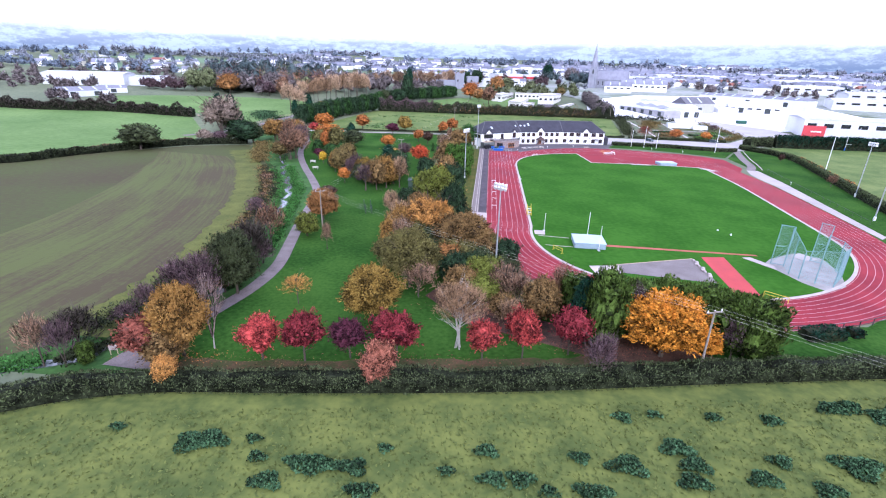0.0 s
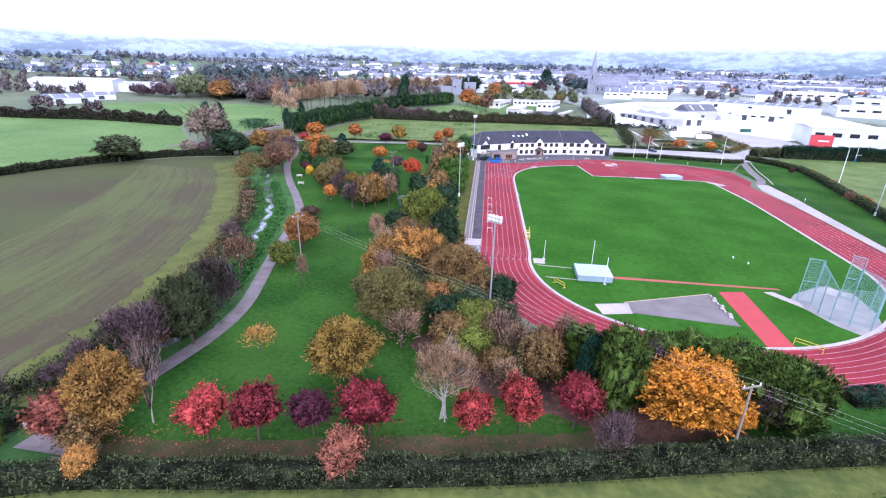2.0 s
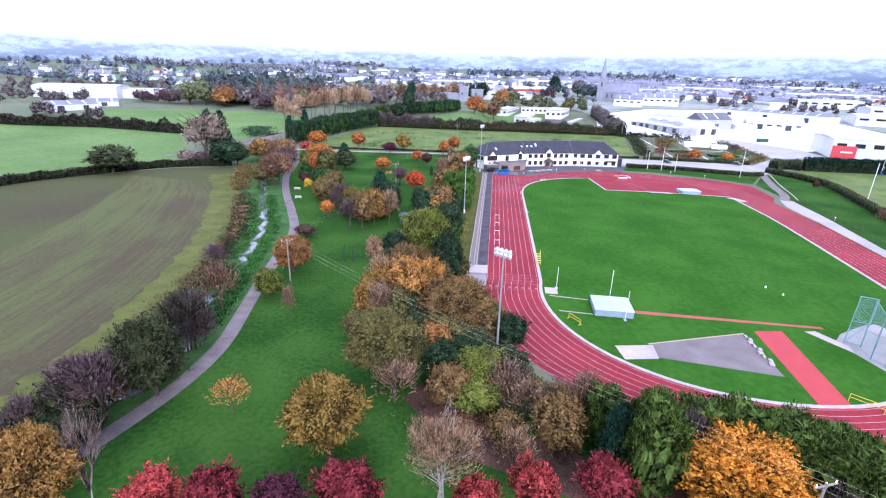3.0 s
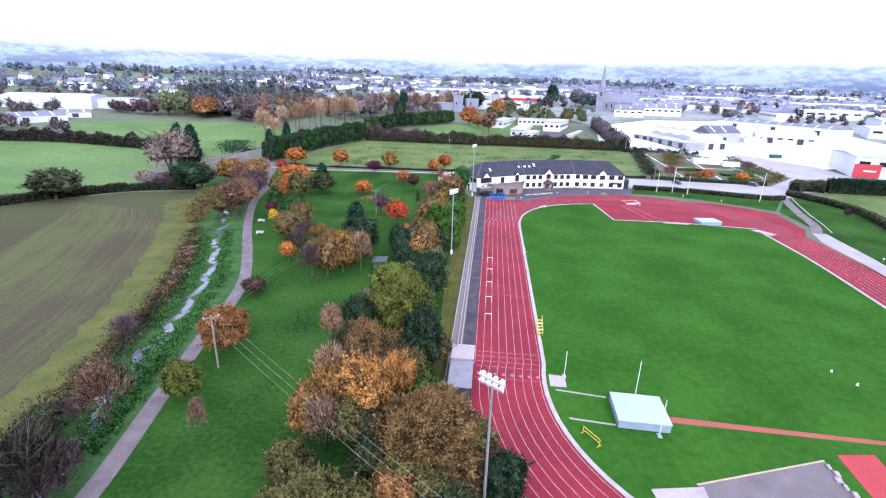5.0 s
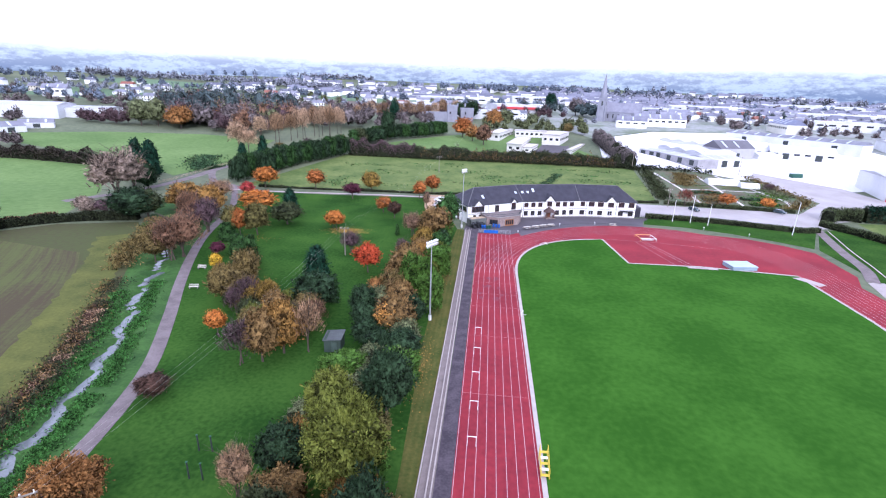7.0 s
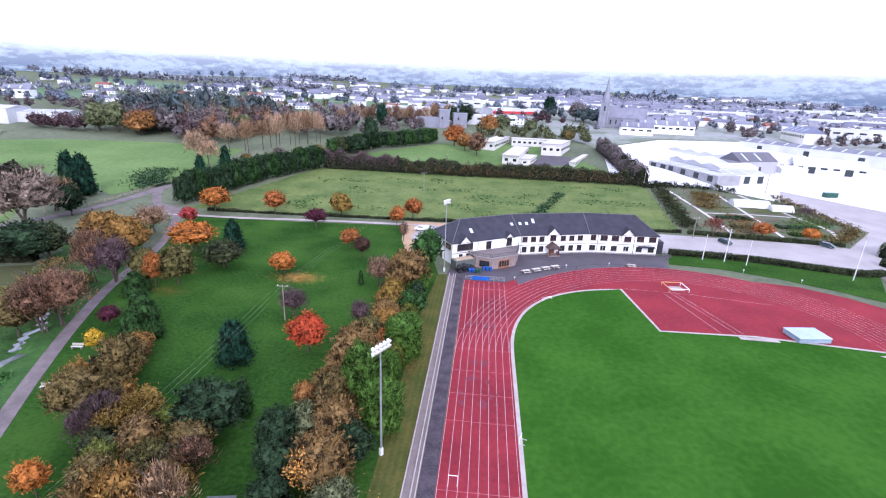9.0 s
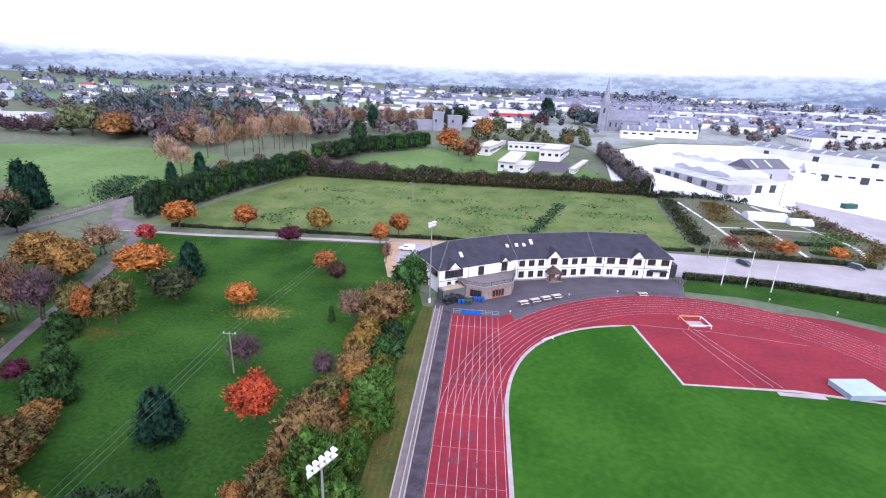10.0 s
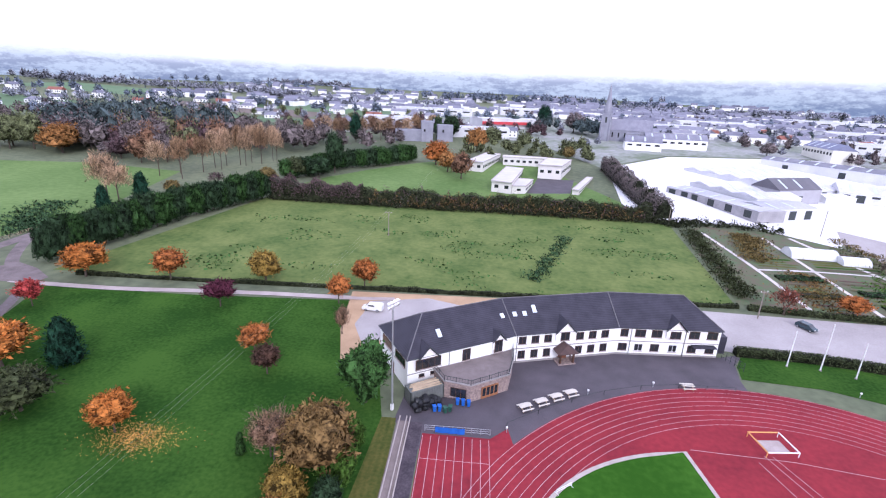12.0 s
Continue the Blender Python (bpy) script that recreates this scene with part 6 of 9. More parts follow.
for x, y, h, w, c in ((-227, 293, 17, 23, "orangebrown"), (-246, 296, 21, 17, "willow"), (-256, 292, 20, 16, "willow"), (-262, 300, 14, 16, "duskwood"), (-226, 336, 14, 16, "orangebrown"), (-207, 364, 22, 19, "rust"),
                      (-214, 318, 16, 13, "orangebrown"), (-183, 305, 17, 14, "duskwood"), (-200, 350, 22, 16, "rustred"), (-178, 286, 15, 14, "rustbare"), (-192, 290, 13, 13, "mauve"), (-201, 294, 9, 13, "duskwood"), (-168, 292, 15, 14, "duskwood"), (-242, 334, 24, 17, "rustbare"),
                      (-93, 396, 22, 11, "bluecon"), (-27, 438, 20, 18, "darkgreen"), (-38, 440, 18, 15, "darkgreen"), (-145, 404, 14, 13, "darkgreen"), (-28, 325, 15, 17, "rust"),
                      (-12, 292, 15, 13, "rustbare"), (-20, 308, 12, 12, "orangebrown"), (-5, 384, 17, 18, "orangebrown"), (54, 366, 9.5, 10, "olivebrown"), (6, 432, 13, 18, "willow"), (62, 562, 23, 19, "bluecon"), (85, 522, 21, 22, "duskwood"),
                      (211, 426, 11, 13, "duskwood"), (258, 415, 10, 20, "duskwood")):
    plant(x, y, h, w, c, "dense", "tree", "tall far tree in %s leaf" % {"orangebrown": "orange-brown", "willow": "grey-green", "darkolive": "dark olive", "rustbare": "thin rusty", "rust": "rust-orange", "mauve": "sparse mauve", "duskwood": "sparse mauve-brown",
          "rustred": "rusty red", "bluecon": "dark blue-green", "darkgreen": "dark evergreen", "olivebrown": "olive-brown"}[c], "tree", "far trees beyond the fields")
wood("woodland", (-20, 345, 75, 430), 40, 9, "willow", "grey-green garden trees by the church", 0.8, 130, 8)
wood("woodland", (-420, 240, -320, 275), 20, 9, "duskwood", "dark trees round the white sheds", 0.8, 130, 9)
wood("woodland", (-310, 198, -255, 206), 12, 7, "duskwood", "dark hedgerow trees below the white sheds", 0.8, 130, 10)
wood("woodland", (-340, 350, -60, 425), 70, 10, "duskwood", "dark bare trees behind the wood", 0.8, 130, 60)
wood("woodland", (-320, 430, -40, 600), 46, 9, "willow", "dark garden trees at the edge of town", 0.8, 130, 61)
wood("woodland", (-300, 400, -40, 560), 34, 9, "mauve", "bare trees at the edge of town", 0.8, 130, 62)
for x0, y0, x1, y1, n, h, c in ((84, 492, 104, 520, 7, 15, "hazebluewood"), (-30, 468, 70, 500, 14, 11, "mauve"), (30, 520, 110, 560, 12, 13, "hazebluewood"), (205, 455, 300, 480, 10, 9, "duskwood"),
                                (250, 395, 330, 420, 9, 8, "duskwood"), (350, 440, 450, 470, 12, 10, "hazebluewood"), (150, 520, 320, 545, 12, 9, "hazebluewood"), (-60, 560, 60, 600, 14, 13, "hazewood")):
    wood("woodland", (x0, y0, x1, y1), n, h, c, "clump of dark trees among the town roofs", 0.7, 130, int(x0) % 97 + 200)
wood("woodland", (-80, 880, 330, 910), 60, 14, "hazewood", "tall wood on the hill behind the town, greyed with painted haze", 1.3, 130, 71)
wood("woodland", (70, 420, 440, 640), 60, 8, "hazegreywood", "garden trees among the town roofs, greyed with painted haze", 0.8, 130, 63)
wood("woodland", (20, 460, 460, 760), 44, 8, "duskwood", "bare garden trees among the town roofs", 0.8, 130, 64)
wood("woodland", (-560, 300, -350, 470), 50, 11, "duskwood", "dark trees beyond the white halls", 0.8, 130, 65)
# tree belts crossing the far country, their haze painted into the leaf colour
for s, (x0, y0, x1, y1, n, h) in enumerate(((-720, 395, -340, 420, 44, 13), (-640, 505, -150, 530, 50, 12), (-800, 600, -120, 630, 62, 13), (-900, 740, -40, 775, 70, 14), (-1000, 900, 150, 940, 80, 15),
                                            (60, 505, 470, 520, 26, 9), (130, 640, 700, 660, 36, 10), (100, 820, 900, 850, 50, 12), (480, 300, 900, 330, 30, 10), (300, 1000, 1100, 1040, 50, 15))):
    wood("woodland", (x0, y0, x1, y1), n, h * 0.9, "hazegreywood" if s % 2 else "hazewood", "belt of trees in the far country, grey-blue with painted haze", 1.1, 100, 20 + s)


WORDS = {"darkolive": "dark olive", "olivebrown": "dull olive-brown", "mauve": "leafless mauve", "orange": "orange", "brown": "brown autumn", "limeolive": "yellowish olive", "darkgreen": "dark evergreen", "lime": "fresh green", "goldbrown": "golden brown", "tan": "half-bare tan", "olive": "olive brown",
         "orangebrown": "orange-brown", "willow": "grey-green willowy", "pinkbare": "bare pinkish", "gold": "golden", "rustbare": "thin rusty", "leyland": "green coniferous", "goldolive": "olive-gold"}
BELT = ((-32, ("brown", "limeolive", "pinkbare", "orangebrown", "brown")), (-18, ("brown", "olive", "darkgreen", "olive", "darkolive")), (0, ("brown", "darkolive", "olive", "tan", "olivebrown")), (14, ("brown", "darkgreen", "goldbrown", "olive")),
        (28, ("willow", "lime", "willow", "olive")), (48, ("darkgreen", "darkgreen", "willow")), (75, ("orangebrown", "brown", "goldbrown", "brown")), (120, ("lime", "brown", "orangebrown", "olive")))


FILL = ((-61.1, 52.2), (-52.7, 47.5), (-45.1, 42.6), (-48.8, 40.8), (-39.0, 39.2), (-55.2, 44.1), (-54.6, 53.2))


def tree_belt():
    """The close-planted belt between park and track, and the thickets at its ends."""
    rng = random.Random(12)

    def clear(x, y, r):
        return all((x - p) ** 2 + (y - q) ** 2 > max(r, 0.3 * w) ** 2 for p, q, w in PLANTED)

    def one(x, y, c, h, w, label, group):
        if -36 < x < -26.5 and 26 < y < 38:
            return
        sh = {"tan": "twigs", "pinkbare": "twigs", "rustbare": "twigs", "leyland": "column", "lime": "column", "orangebrown": "round"}.get(c, "dense")
        plant(x, y, h, w, c, sh, "conifer" if c == "leyland" else "tree", label % WORDS[c], "conifer" if c == "leyland" else "tree", group)

    y = -36.0
    while y < 58:
        x = -28.5 if y > -2 else -27.0
        while x < (-18.5 if y > 2 else (-15.5 if y > -15 else (-10.0 if y > -22 else (-6.5 if y > -28 else -3.0)))):
            px, py = x + rng.uniform(-1.3, 1.3), y + rng.uniform(-1.5, 1.5)
            tones = next(t for lim, t in BELT if y < lim or lim == 120)
            if clear(px, py, 2.5) and not (px < -21 and py < -24):
                one(px, py, rng.choice(tones), rng.uniform(4.8, 7.2), rng.uniform(6.0, 7.8), "crowded %s tree in the belt by the track", "tree belt by the track")
            x += 4.2
        y += 4.4
    while y < 107:
        if clear(-19.4, y, 2.0):
            one(-19.6 + rng.uniform(-0.7, 0.5), y, rng.choice(("lime", "lime", "limeolive", "darkgreen")), rng.uniform(4.2, 6.2), rng.uniform(4.0, 5.2), "bushy %s shrub in the belt by the track", "tree belt by the track")
        px = -24.2 + rng.uniform(-1.6, 1.2)
        if clear(px, y, 2.2):
            one(px, y + rng.uniform(-1, 1), ("brown", "orangebrown", "limeolive", "goldbrown", "olive", "brown", "goldolive")[rng.randrange(7)], rng.uniform(4.8, 6.4), rng.uniform(6.2, 7.6), "crowded %s tree in the belt by the track", "tree belt by the track")
        y += 3.7
    for k in range(9):
        y = 45 + 2.6 * k
        x = -53.5 - 0.45 * (y - 46) + rng.uniform(-1.5, 1.5)
        if clear(x, y, 2.0):
            one(x, y, ("goldbrown", "olive", "brown", "goldbrown", "tan")[k % 5], rng.uniform(4.0, 5.5), rng.uniform(5.0, 6.5), "bushy %s tree in the shrub bed", "shrub bed by the path")
    for k, (x, y) in enumerate(FILL):
        if clear(x, y, 2.0):
            one(x, y, ("olive", "goldbrown", "brown", "limeolive", "goldolive", "brown", "olive")[k % 7], rng.uniform(4.0, 5.6), rng.uniform(5.4, 6.8), "bushy %s tree in the shrub bed", "shrub bed by the path")
    for k in range(12):
        y = 68 + 5.0 * k
        x = -81 - 0.36 * (y - 68) - 6 + rng.uniform(-2.5, 2.0)
        if clear(x, y, 2.4):
            one(x, y, ("brown", "tan", "darkgreen", "rustbare", "olive")[k % 5], rng.uniform(4.5, 7.0), rng.uniform(6.0, 8.0), "crowded %s tree by the upper stream", "trees by the upper stream")
    for k in range(26):
        x, y = rng.uniform(-8, 12), rng.uniform(-43, -35)
        y -= 0.1 * x
        if clear(x, y, 2.6):
            one(x, y, ("pinkbare", "brown", "limeolive", "rustbare", "brown")[k % 5], rng.uniform(4.2, 6.2), rng.uniform(4.8, 6.2), "crowded %s tree behind the near bend", "thicket behind the bend")
    for k in range(13):
        x = 4 + k * 1.9
        y = -42.2 + 0.02 * (x - 14) ** 2 * 0.2 + rng.uniform(-0.7, 0.7)
        one(x, y, "leyland", rng.uniform(4.6, 5.6), 4.4, "dense %s tree in the clipped screen", "screen of conifers")


tree_belt()


def lower_thicket():
    """The overgrown bed between path and lawn, with no gaps between its crowns."""
    for x, y, h, w, c, sh in ((-53.2, 47.0, 6.2, 6.4, "olivebrown", "dense"), (-50.4, 42.6, 5.6, 6.0, "darkolive", "dense"), (-46.4, 44.2, 6.6, 6.6, "brown", "dense"),
                              (-42.6, 41.0, 6.0, 6.6, "olive", "dense"), (-37.6, 41.6, 6.8, 6.0, "rustbare", "twigs"), (-44.6, 47.6, 5.4, 6.2, "limeolive", "dense"),
                              (-47.8, 38.4, 5.6, 6.4, "olivebrown", "dense"), (-43.6, 36.8, 5.8, 6.4, "darkolive", "dense"), (-50.6, 50.6, 5.4, 6.0, "goldolive", "dense"),
                              (-57.0, 52.8, 6.2, 6.2, "olivebrown", "dense"), (-61.4, 57.2, 4.8, 5.2, "goldbrown", "dense"), (-63.6, 60.6, 4.2, 4.6, "darkolive", "dense"),
                              (-40.4, 44.6, 6.4, 6.8, "olivebrown", "dense"), (-56.2, 47.6, 4.6, 5.2, "darkolive", "dense")):
        plant(x, y, h, w, c, sh, "tree", "bushy %s tree in the overgrown shrub bed" % WORDS[c], "tree", "shrub bed by the path")
    plant(-53.8, 37.2, 5.2, 4.2, "orange", "round", "tree", "small glowing orange tree beside the path", "tree")
    for x, y, h, w, c in ((-25.6, 56.0, 7.6, 8.6, "olivebrown"), (-26.2, 62.6, 7.8, 9.0, "brown"), (-26.6, 69.4, 7.2, 8.2, "olivebrown"), (-24.6, 49.6, 6.8, 7.6, "olive")):
        plant(x, y, h, w, c, "dense", "tree", "crowded %s tree in the belt by the track" % WORDS[c], "tree", "tree belt by the track")
    for x, y, h, w, c in ((-20.5, -17.5, 7.0, 7.4, "darkolive"), (-16.2, -24.4, 6.4, 7.0, "olive"), (-22.4, -10.6, 7.2, 7.2, "darkolive"), (-11.4, -29.6, 6.0, 6.4, "darkgreen"), (-19.0, -3.6, 6.8, 7.0, "darkolive")):
        plant(x, y, h, w, c, "dense", "tree", "crowded %s tree in the belt by the track" % WORDS[c], "tree", "tree belt by the track")


lower_thicket()


def stream_thicket():
    """Bare alders and dark bushes crowding the lower stream."""
    rng = random.Random(4)
    kinds = (("mauve", "twigs", "leafless dark mauve streamside bush"), ("mauve", "twigs", "leafless dark mauve streamside bush"), ("darkolive", "dense", "dark olive streamside bush"), ("rustbare", "twigs", "bare rusty streamside bush"), ("darkbare", "twigs", "dark bare streamside bush"))
    y = -50.0
    while y < 12:
        x = float(np.interp(y, STREAM_XY[::-1, 1] if STREAM_XY[0, 1] > STREAM_XY[-1, 1] else STREAM_XY[:, 1], STREAM_XY[::-1, 0] if STREAM_XY[0, 1] > STREAM_XY[-1, 1] else STREAM_XY[:, 0]))
        for side in (-1, 1):
            if (side > 0 and y > -22) or rng.random() < (0.15 if y < -8 else 0.5):
                continue
            c, sh, label = rng.choice(kinds)
            plant(x + side * rng.uniform(1.8, 3.6), y + rng.uniform(-1, 1), rng.uniform(3.0, 5.4), rng.uniform(4.2, 6.8), c, sh, "bush", label, "shrub", "thicket along the stream")
        y += 3.3


stream_thicket()
for k in range(4):
    plant(-137.6 + (-5, 4, 0, 6)[k], 111.3 + (-2, -3, -5, 1)[k], 5.5 - 0.5 * k, 7.5, ("tanbush", "mauve", "tanbush", "darkolive")[k], "bush", "bush", "bushy growth at the foot of the tan tree", "shrub")


def poplar_row():
    """Tall thinning poplars in a row, pale gold to tan."""
    for x, y, h, w in ((-153, 263, 18.5, 10.5), (-140, 260, 21, 10), (-147, 270, 18, 9), (-139, 276, 19.5, 10.5), (-139, 287, 21.5, 9.5), (-134, 284, 20, 9), (-136, 293, 22, 9.5), (-131, 298, 22.5, 9.5), (-127, 296, 20, 9),
                       (-127, 303, 23, 9.5), (-123, 306, 23, 9.5), (-121, 302, 21, 9), (-119, 312, 22, 8), (-115, 308, 20, 9)):
        plant(x, y, h, w, "poplar" if int(h * 2) % 3 else "tan", "poplar", "poplar", "tall thinning poplar with pale tan leaves", "tree", "row of poplars")
    for k in range(15):
        t = k / 14
        plant(-126 + 84 * t, 392 + 46 * t * t + (k * 5 % 9), 16 + (k * 7 % 5), 10.5, ("tan", "pinkbare", "poplar")[k % 3], "poplar", "poplar", "tall bare pinkish poplar before the mill", "tree", "far row of poplars")


poplar_row()
plant(-146, 221, 19.5, 14, "poplar", "poplar", "poplar", "tall bare pale poplar above the hedge", "tree")
plant(-139, 218, 16, 12, "poplar", "poplar", "poplar", "tall bare pale poplar above the hedge", "tree")


def leyland(pts, step, h, w, label):
    """A row of close-set conifers."""
    rng = random.Random(int(abs(pts[0][0])))
    line = smooth_line(pts, 12)
    run = 0.0
    last = line[0]
    for p in line:
        run += (p - last).length
        last = p
        if run >= step:
            run = 0.0
            plant(p.x + rng.uniform(-0.5, 0.5), p.y + rng.uniform(-0.5, 0.5), h * rng.uniform(0.88, 1.10), w * rng.uniform(0.9, 1.12), rng.choice(("conifer", "darkgreen", "conifer")), "column", "conifer", label, "conifer", "tall conifer row")


leyland([(-117.5, 161), (-114.5, 172), (-110.5, 187), (-105.5, 205), (-98.5, 220), (-90, 237)], 2.4, 11.6, 7.8, "tall dark green conifer in the long row")
leyland([(-97, 268), (-86, 284), (-77, 302), (-66, 309), (-55, 319), (-42, 334)], 3.4, 10.8, 8.0, "tall dark green conifer behind the field")
for x, y, h, w, c, sh in ((-92, 274, 11.5, 13, "darkolive", "dense"), (-81, 277, 11.5, 13, "darkgreen", "dense"), (-77, 290, 22, 12, "darkgreen", "dense"), (-100, 262, 8, 11, "olivebrown", "dense"),
                          (-134, 224, 11, 6.6, "bluecon", "cone"), (-138, 209, 9, 5.4, "bluecon", "cone"), (-129, 236, 6, 8, "olivebrown", "dense"), (-118, 250, 7, 9, "mauve", "twigs")):
    plant(x, y, h, w, c, sh, "tree", "tree with %s foliage behind the conifer row" % {"darkolive": "dark olive", "darkgreen": "dark evergreen", "olivebrown": "olive-brown", "bluecon": "blue-green needled", "mauve": "bare mauve"}[c], "tree", "trees behind the conifer row")


# ---- clubhouse ----
def window_unit(parent, p, q, along, z, w, h, lights=2, frame_mat=None, label="", proud=0.0):
    """A window set in the wall from p to q, at a share of its length; its own pane, frame and sill."""
    p, q = Vector(p), Vector(q)
    d = (q - p).normalized()
    out = Vector((d.y, -d.x))
    c = p.lerp(q, along) + out * proud
    rz = math.degrees(math.atan2(d.y, d.x))
    win = box_part("window", parent, frame_mat or BROWNFRAME, c.x + out.x * 0.02, c.y + out.y * 0.02, z, w + 0.14, 0.14, h + 0.14, rz, 0.01, label)
    for k in range(lights):
        f = (k + 0.5) / lights - 0.5
        box_part("pane", win, GLASS, c.x + d.x * f * w + out.x * 0.085, c.y + d.y * f * w + out.y * 0.085, z, w / lights - 0.08, 0.03, h - 0.06, rz)
    box_part("sill", win, PALECRETE, c.x + out.x * 0.12, c.y + out.y * 0.12, z - h / 2 - 0.12, w + 0.3, 0.26, 0.08, rz)
    return win


def clubhouse():
    root = thing("clubhouse", label="long curved white two-storey clubhouse with dark tiled hipped roof", category="building")
    front = [Vector((-13.7, 119.8)), Vector((4.9, 131.3)), Vector((25.6, 137.8)), Vector((46.0, 139.2))]
    depth, eave, ridge = 13.0, 6.1, 10.6

    def back_of(i, d):
        ns = []
        for a, b in zip(front, front[1:]):
            t = (b - a).normalized()
            ns.append(Vector((-t.y, t.x)))
        if i == 0:
            return front[0] + ns[0] * d
        if i == 3:
            return front[3] + ns[2] * d
        n = (ns[i - 1] + ns[i]).normalized()
        return front[i] + n * d / n.dot(ns[i])

    back = [back_of(i, depth) for i in range(4)]
    # walls, a shell with thickness
    bm = bmesh.new()
    loop = front + back[::-1]
    low = [bm.verts.new((p.x, p.y, 0)) for p in loop]
    top = [bm.verts.new((p.x, p.y, eave)) for p in loop]
    for i in range(len(loop)):
        j = (i + 1) % len(loop)
        bm.faces.new((low[i], low[j], top[j], top[i]))
    thicken(bm, 0.3)
    part("wall", bm, RENDERWALL, root, "white rendered wall")
    for a, b in zip(front, front[1:]):
        d = (b - a).normalized()
        c = (a + b) / 2 + Vector((d.y, -d.x)) * 0.03
        rz = math.degrees(math.atan2(d.y, d.x))
        box_part("string_course", root, CONCRETE, c.x, c.y, 3.05, (b - a).length, 0.12, 0.14, rz, 0, "grey string course")
        box_part("plinth", root, CONCRETE, c.x, c.y, 0.2, (b - a).length, 0.1, 0.4, rz, 0, "grey plinth")
    # roof
    over = 0.3

    def line(d, z, inset=0.0):
        pts = [back_of(i, d) for i in range(4)]
        t0, t1 = (front[1] - front[0]).normalized(), (front[3] - front[2]).normalized()
        pts[0] = pts[0] + t0 * inset
        pts[3] = pts[3] - t1 * inset
        return [Vector((p.x, p.y, z)) for p in pts]

    f = line(-over, eave - 0.1, -over)
    r = line(depth / 2, ridge, depth / 2 - 1.0)
    k = line(depth + over, eave - 0.1, -over)
    bm = bmesh.new()
    fv, rv, kv = ([bm.verts.new(p) for p in L] for L in (f, r, k))
    for i in range(3):
        bm.faces.new((fv[i], fv[i + 1], rv[i + 1], rv[i]))
        bm.faces.new((rv[i], rv[i + 1], kv[i + 1], kv[i]))
    bm.faces.new((fv[0], rv[0], kv[0]))
    bm.faces.new((fv[3], kv[3], rv[3]))
    bmesh.ops.recalc_face_normals(bm, faces=bm.faces[:])
    thicken(bm, 0.22)
    roof = part("roof", bm, SLATE, root, "dark purple-grey tiled roof")
    ridge_bm = bmesh.new()
    for a, b in list(zip(r, r[1:])) + [(f[0], r[0]), (k[0], r[0]), (f[3], r[3]), (k[3], r[3]), (f[1], r[1]), (f[2], r[2])]:
        add_tube(ridge_bm, a + Vector((0, 0, 0.05)), b + Vector((0, 0, 0.05)), 0.11, None, 6)
    part("ridge_tiles", ridge_bm, mat("ridge_tile", (0.17, 0.16, 0.17), (0.1, 0.095, 0.1), scale=1, fine=8), roof, "grey ridge and hip tiles")
    gut = bmesh.new()
    for a, b in zip(f, f[1:]):
        add_tube(gut, a + Vector((0, 0, -0.06)), b + Vector((0, 0, -0.06)), 0.08, None, 6)
    part("gutter", gut, DARKSTEEL, roof, "dark gutter")
    # windows
    A, B, C, D = front
    for s in (0.07, 0.19, 0.31):
        window_unit(root, B, C, s, 4.75, 1.4, 1.4)
        window_unit(root, B, C, s, 1.75, 1.3, 1.5)
    for s in (0.62, 0.745, 0.87):
        window_unit(root, B, C, s, 4.75, 1.45, 1.4)
        window_unit(root, B, C, s, 1.75, 1.35, 1.5)
    window_unit(root, B, C, 0.465, 5.1, 1.7, 1.6, proud=0.36)
    for k_, s in enumerate((0.065, 0.22, 0.38, 0.555, 0.745, 0.92)):
        window_unit(root, C, D, s, 4.85, 1.95 if k_ else 1.4, 1.45, proud=0.36 if k_ == 3 else 0.0)
        window_unit(root, C, D, s, 1.75, 1.6, 1.45, 2, WHITEPAINT if k_ in (1, 3) else None)
    window_unit(root, A, B, 0.17, 4.75, 4.6, 1.7, 4, None, "wide dark clubroom window", 0.36)
    window_unit(root, A, B, 0.52, 4.35, 1.5, 2.1, 2)
    window_unit(root, A, B, 0.82, 4.75, 1.6, 2.2, 2, proud=0.36)
    window_unit(root, A, B, 0.12, 2.4, 0.9, 0.5, 1)
    window_unit(root, A, B, 0.22, 2.4, 0.9, 0.5, 1)
    window_unit(root, back[0], A, 0.76, 4.6, 4.2, 1.4, 4)
    window_unit(root, back[0], A, 0.28, 4.6, 4.2, 1.4, 4)
    door = box_part("door", root, BROWNFRAME, *(back[0].lerp(A, 0.5) + Vector((-0.02, -0.03))), 1.1, 1.1, 0.3, 2.2, math.degrees(math.atan2(A.y - back[0].y, A.x - back[0].x)), 0.02, "brown side door")
    # gablets with white face and small tiled roof
    for p, q, s, w in ((A, B, 0.17, 3.2), (A, B, 0.82, 2.4), (B, C, 0.465, 3.8), (C, D, 0.555, 3.6)):
        c = p.lerp(q, s)
        d = (q - p).normalized()
        n = Vector((-d.y, d.x))
        fp = c - n * 0.36
        hh = w * 0.52
        bm = bmesh.new()
        face = [(-w / 2, eave - 1.9), (w / 2, eave - 1.9), (w / 2, eave - 0.1), (0, eave + hh), (-w / 2, eave - 0.1)]
        a_ = [bm.verts.new((fp.x + d.x * s_, fp.y + d.y * s_, z_)) for s_, z_ in face]
        b_ = [bm.verts.new((fp.x + d.x * s_ + n.x * 2.2, fp.y + d.y * s_ + n.y * 2.2, z_)) for s_, z_ in face]
        bm.faces.new(a_)
        bm.faces.new(b_[::-1])
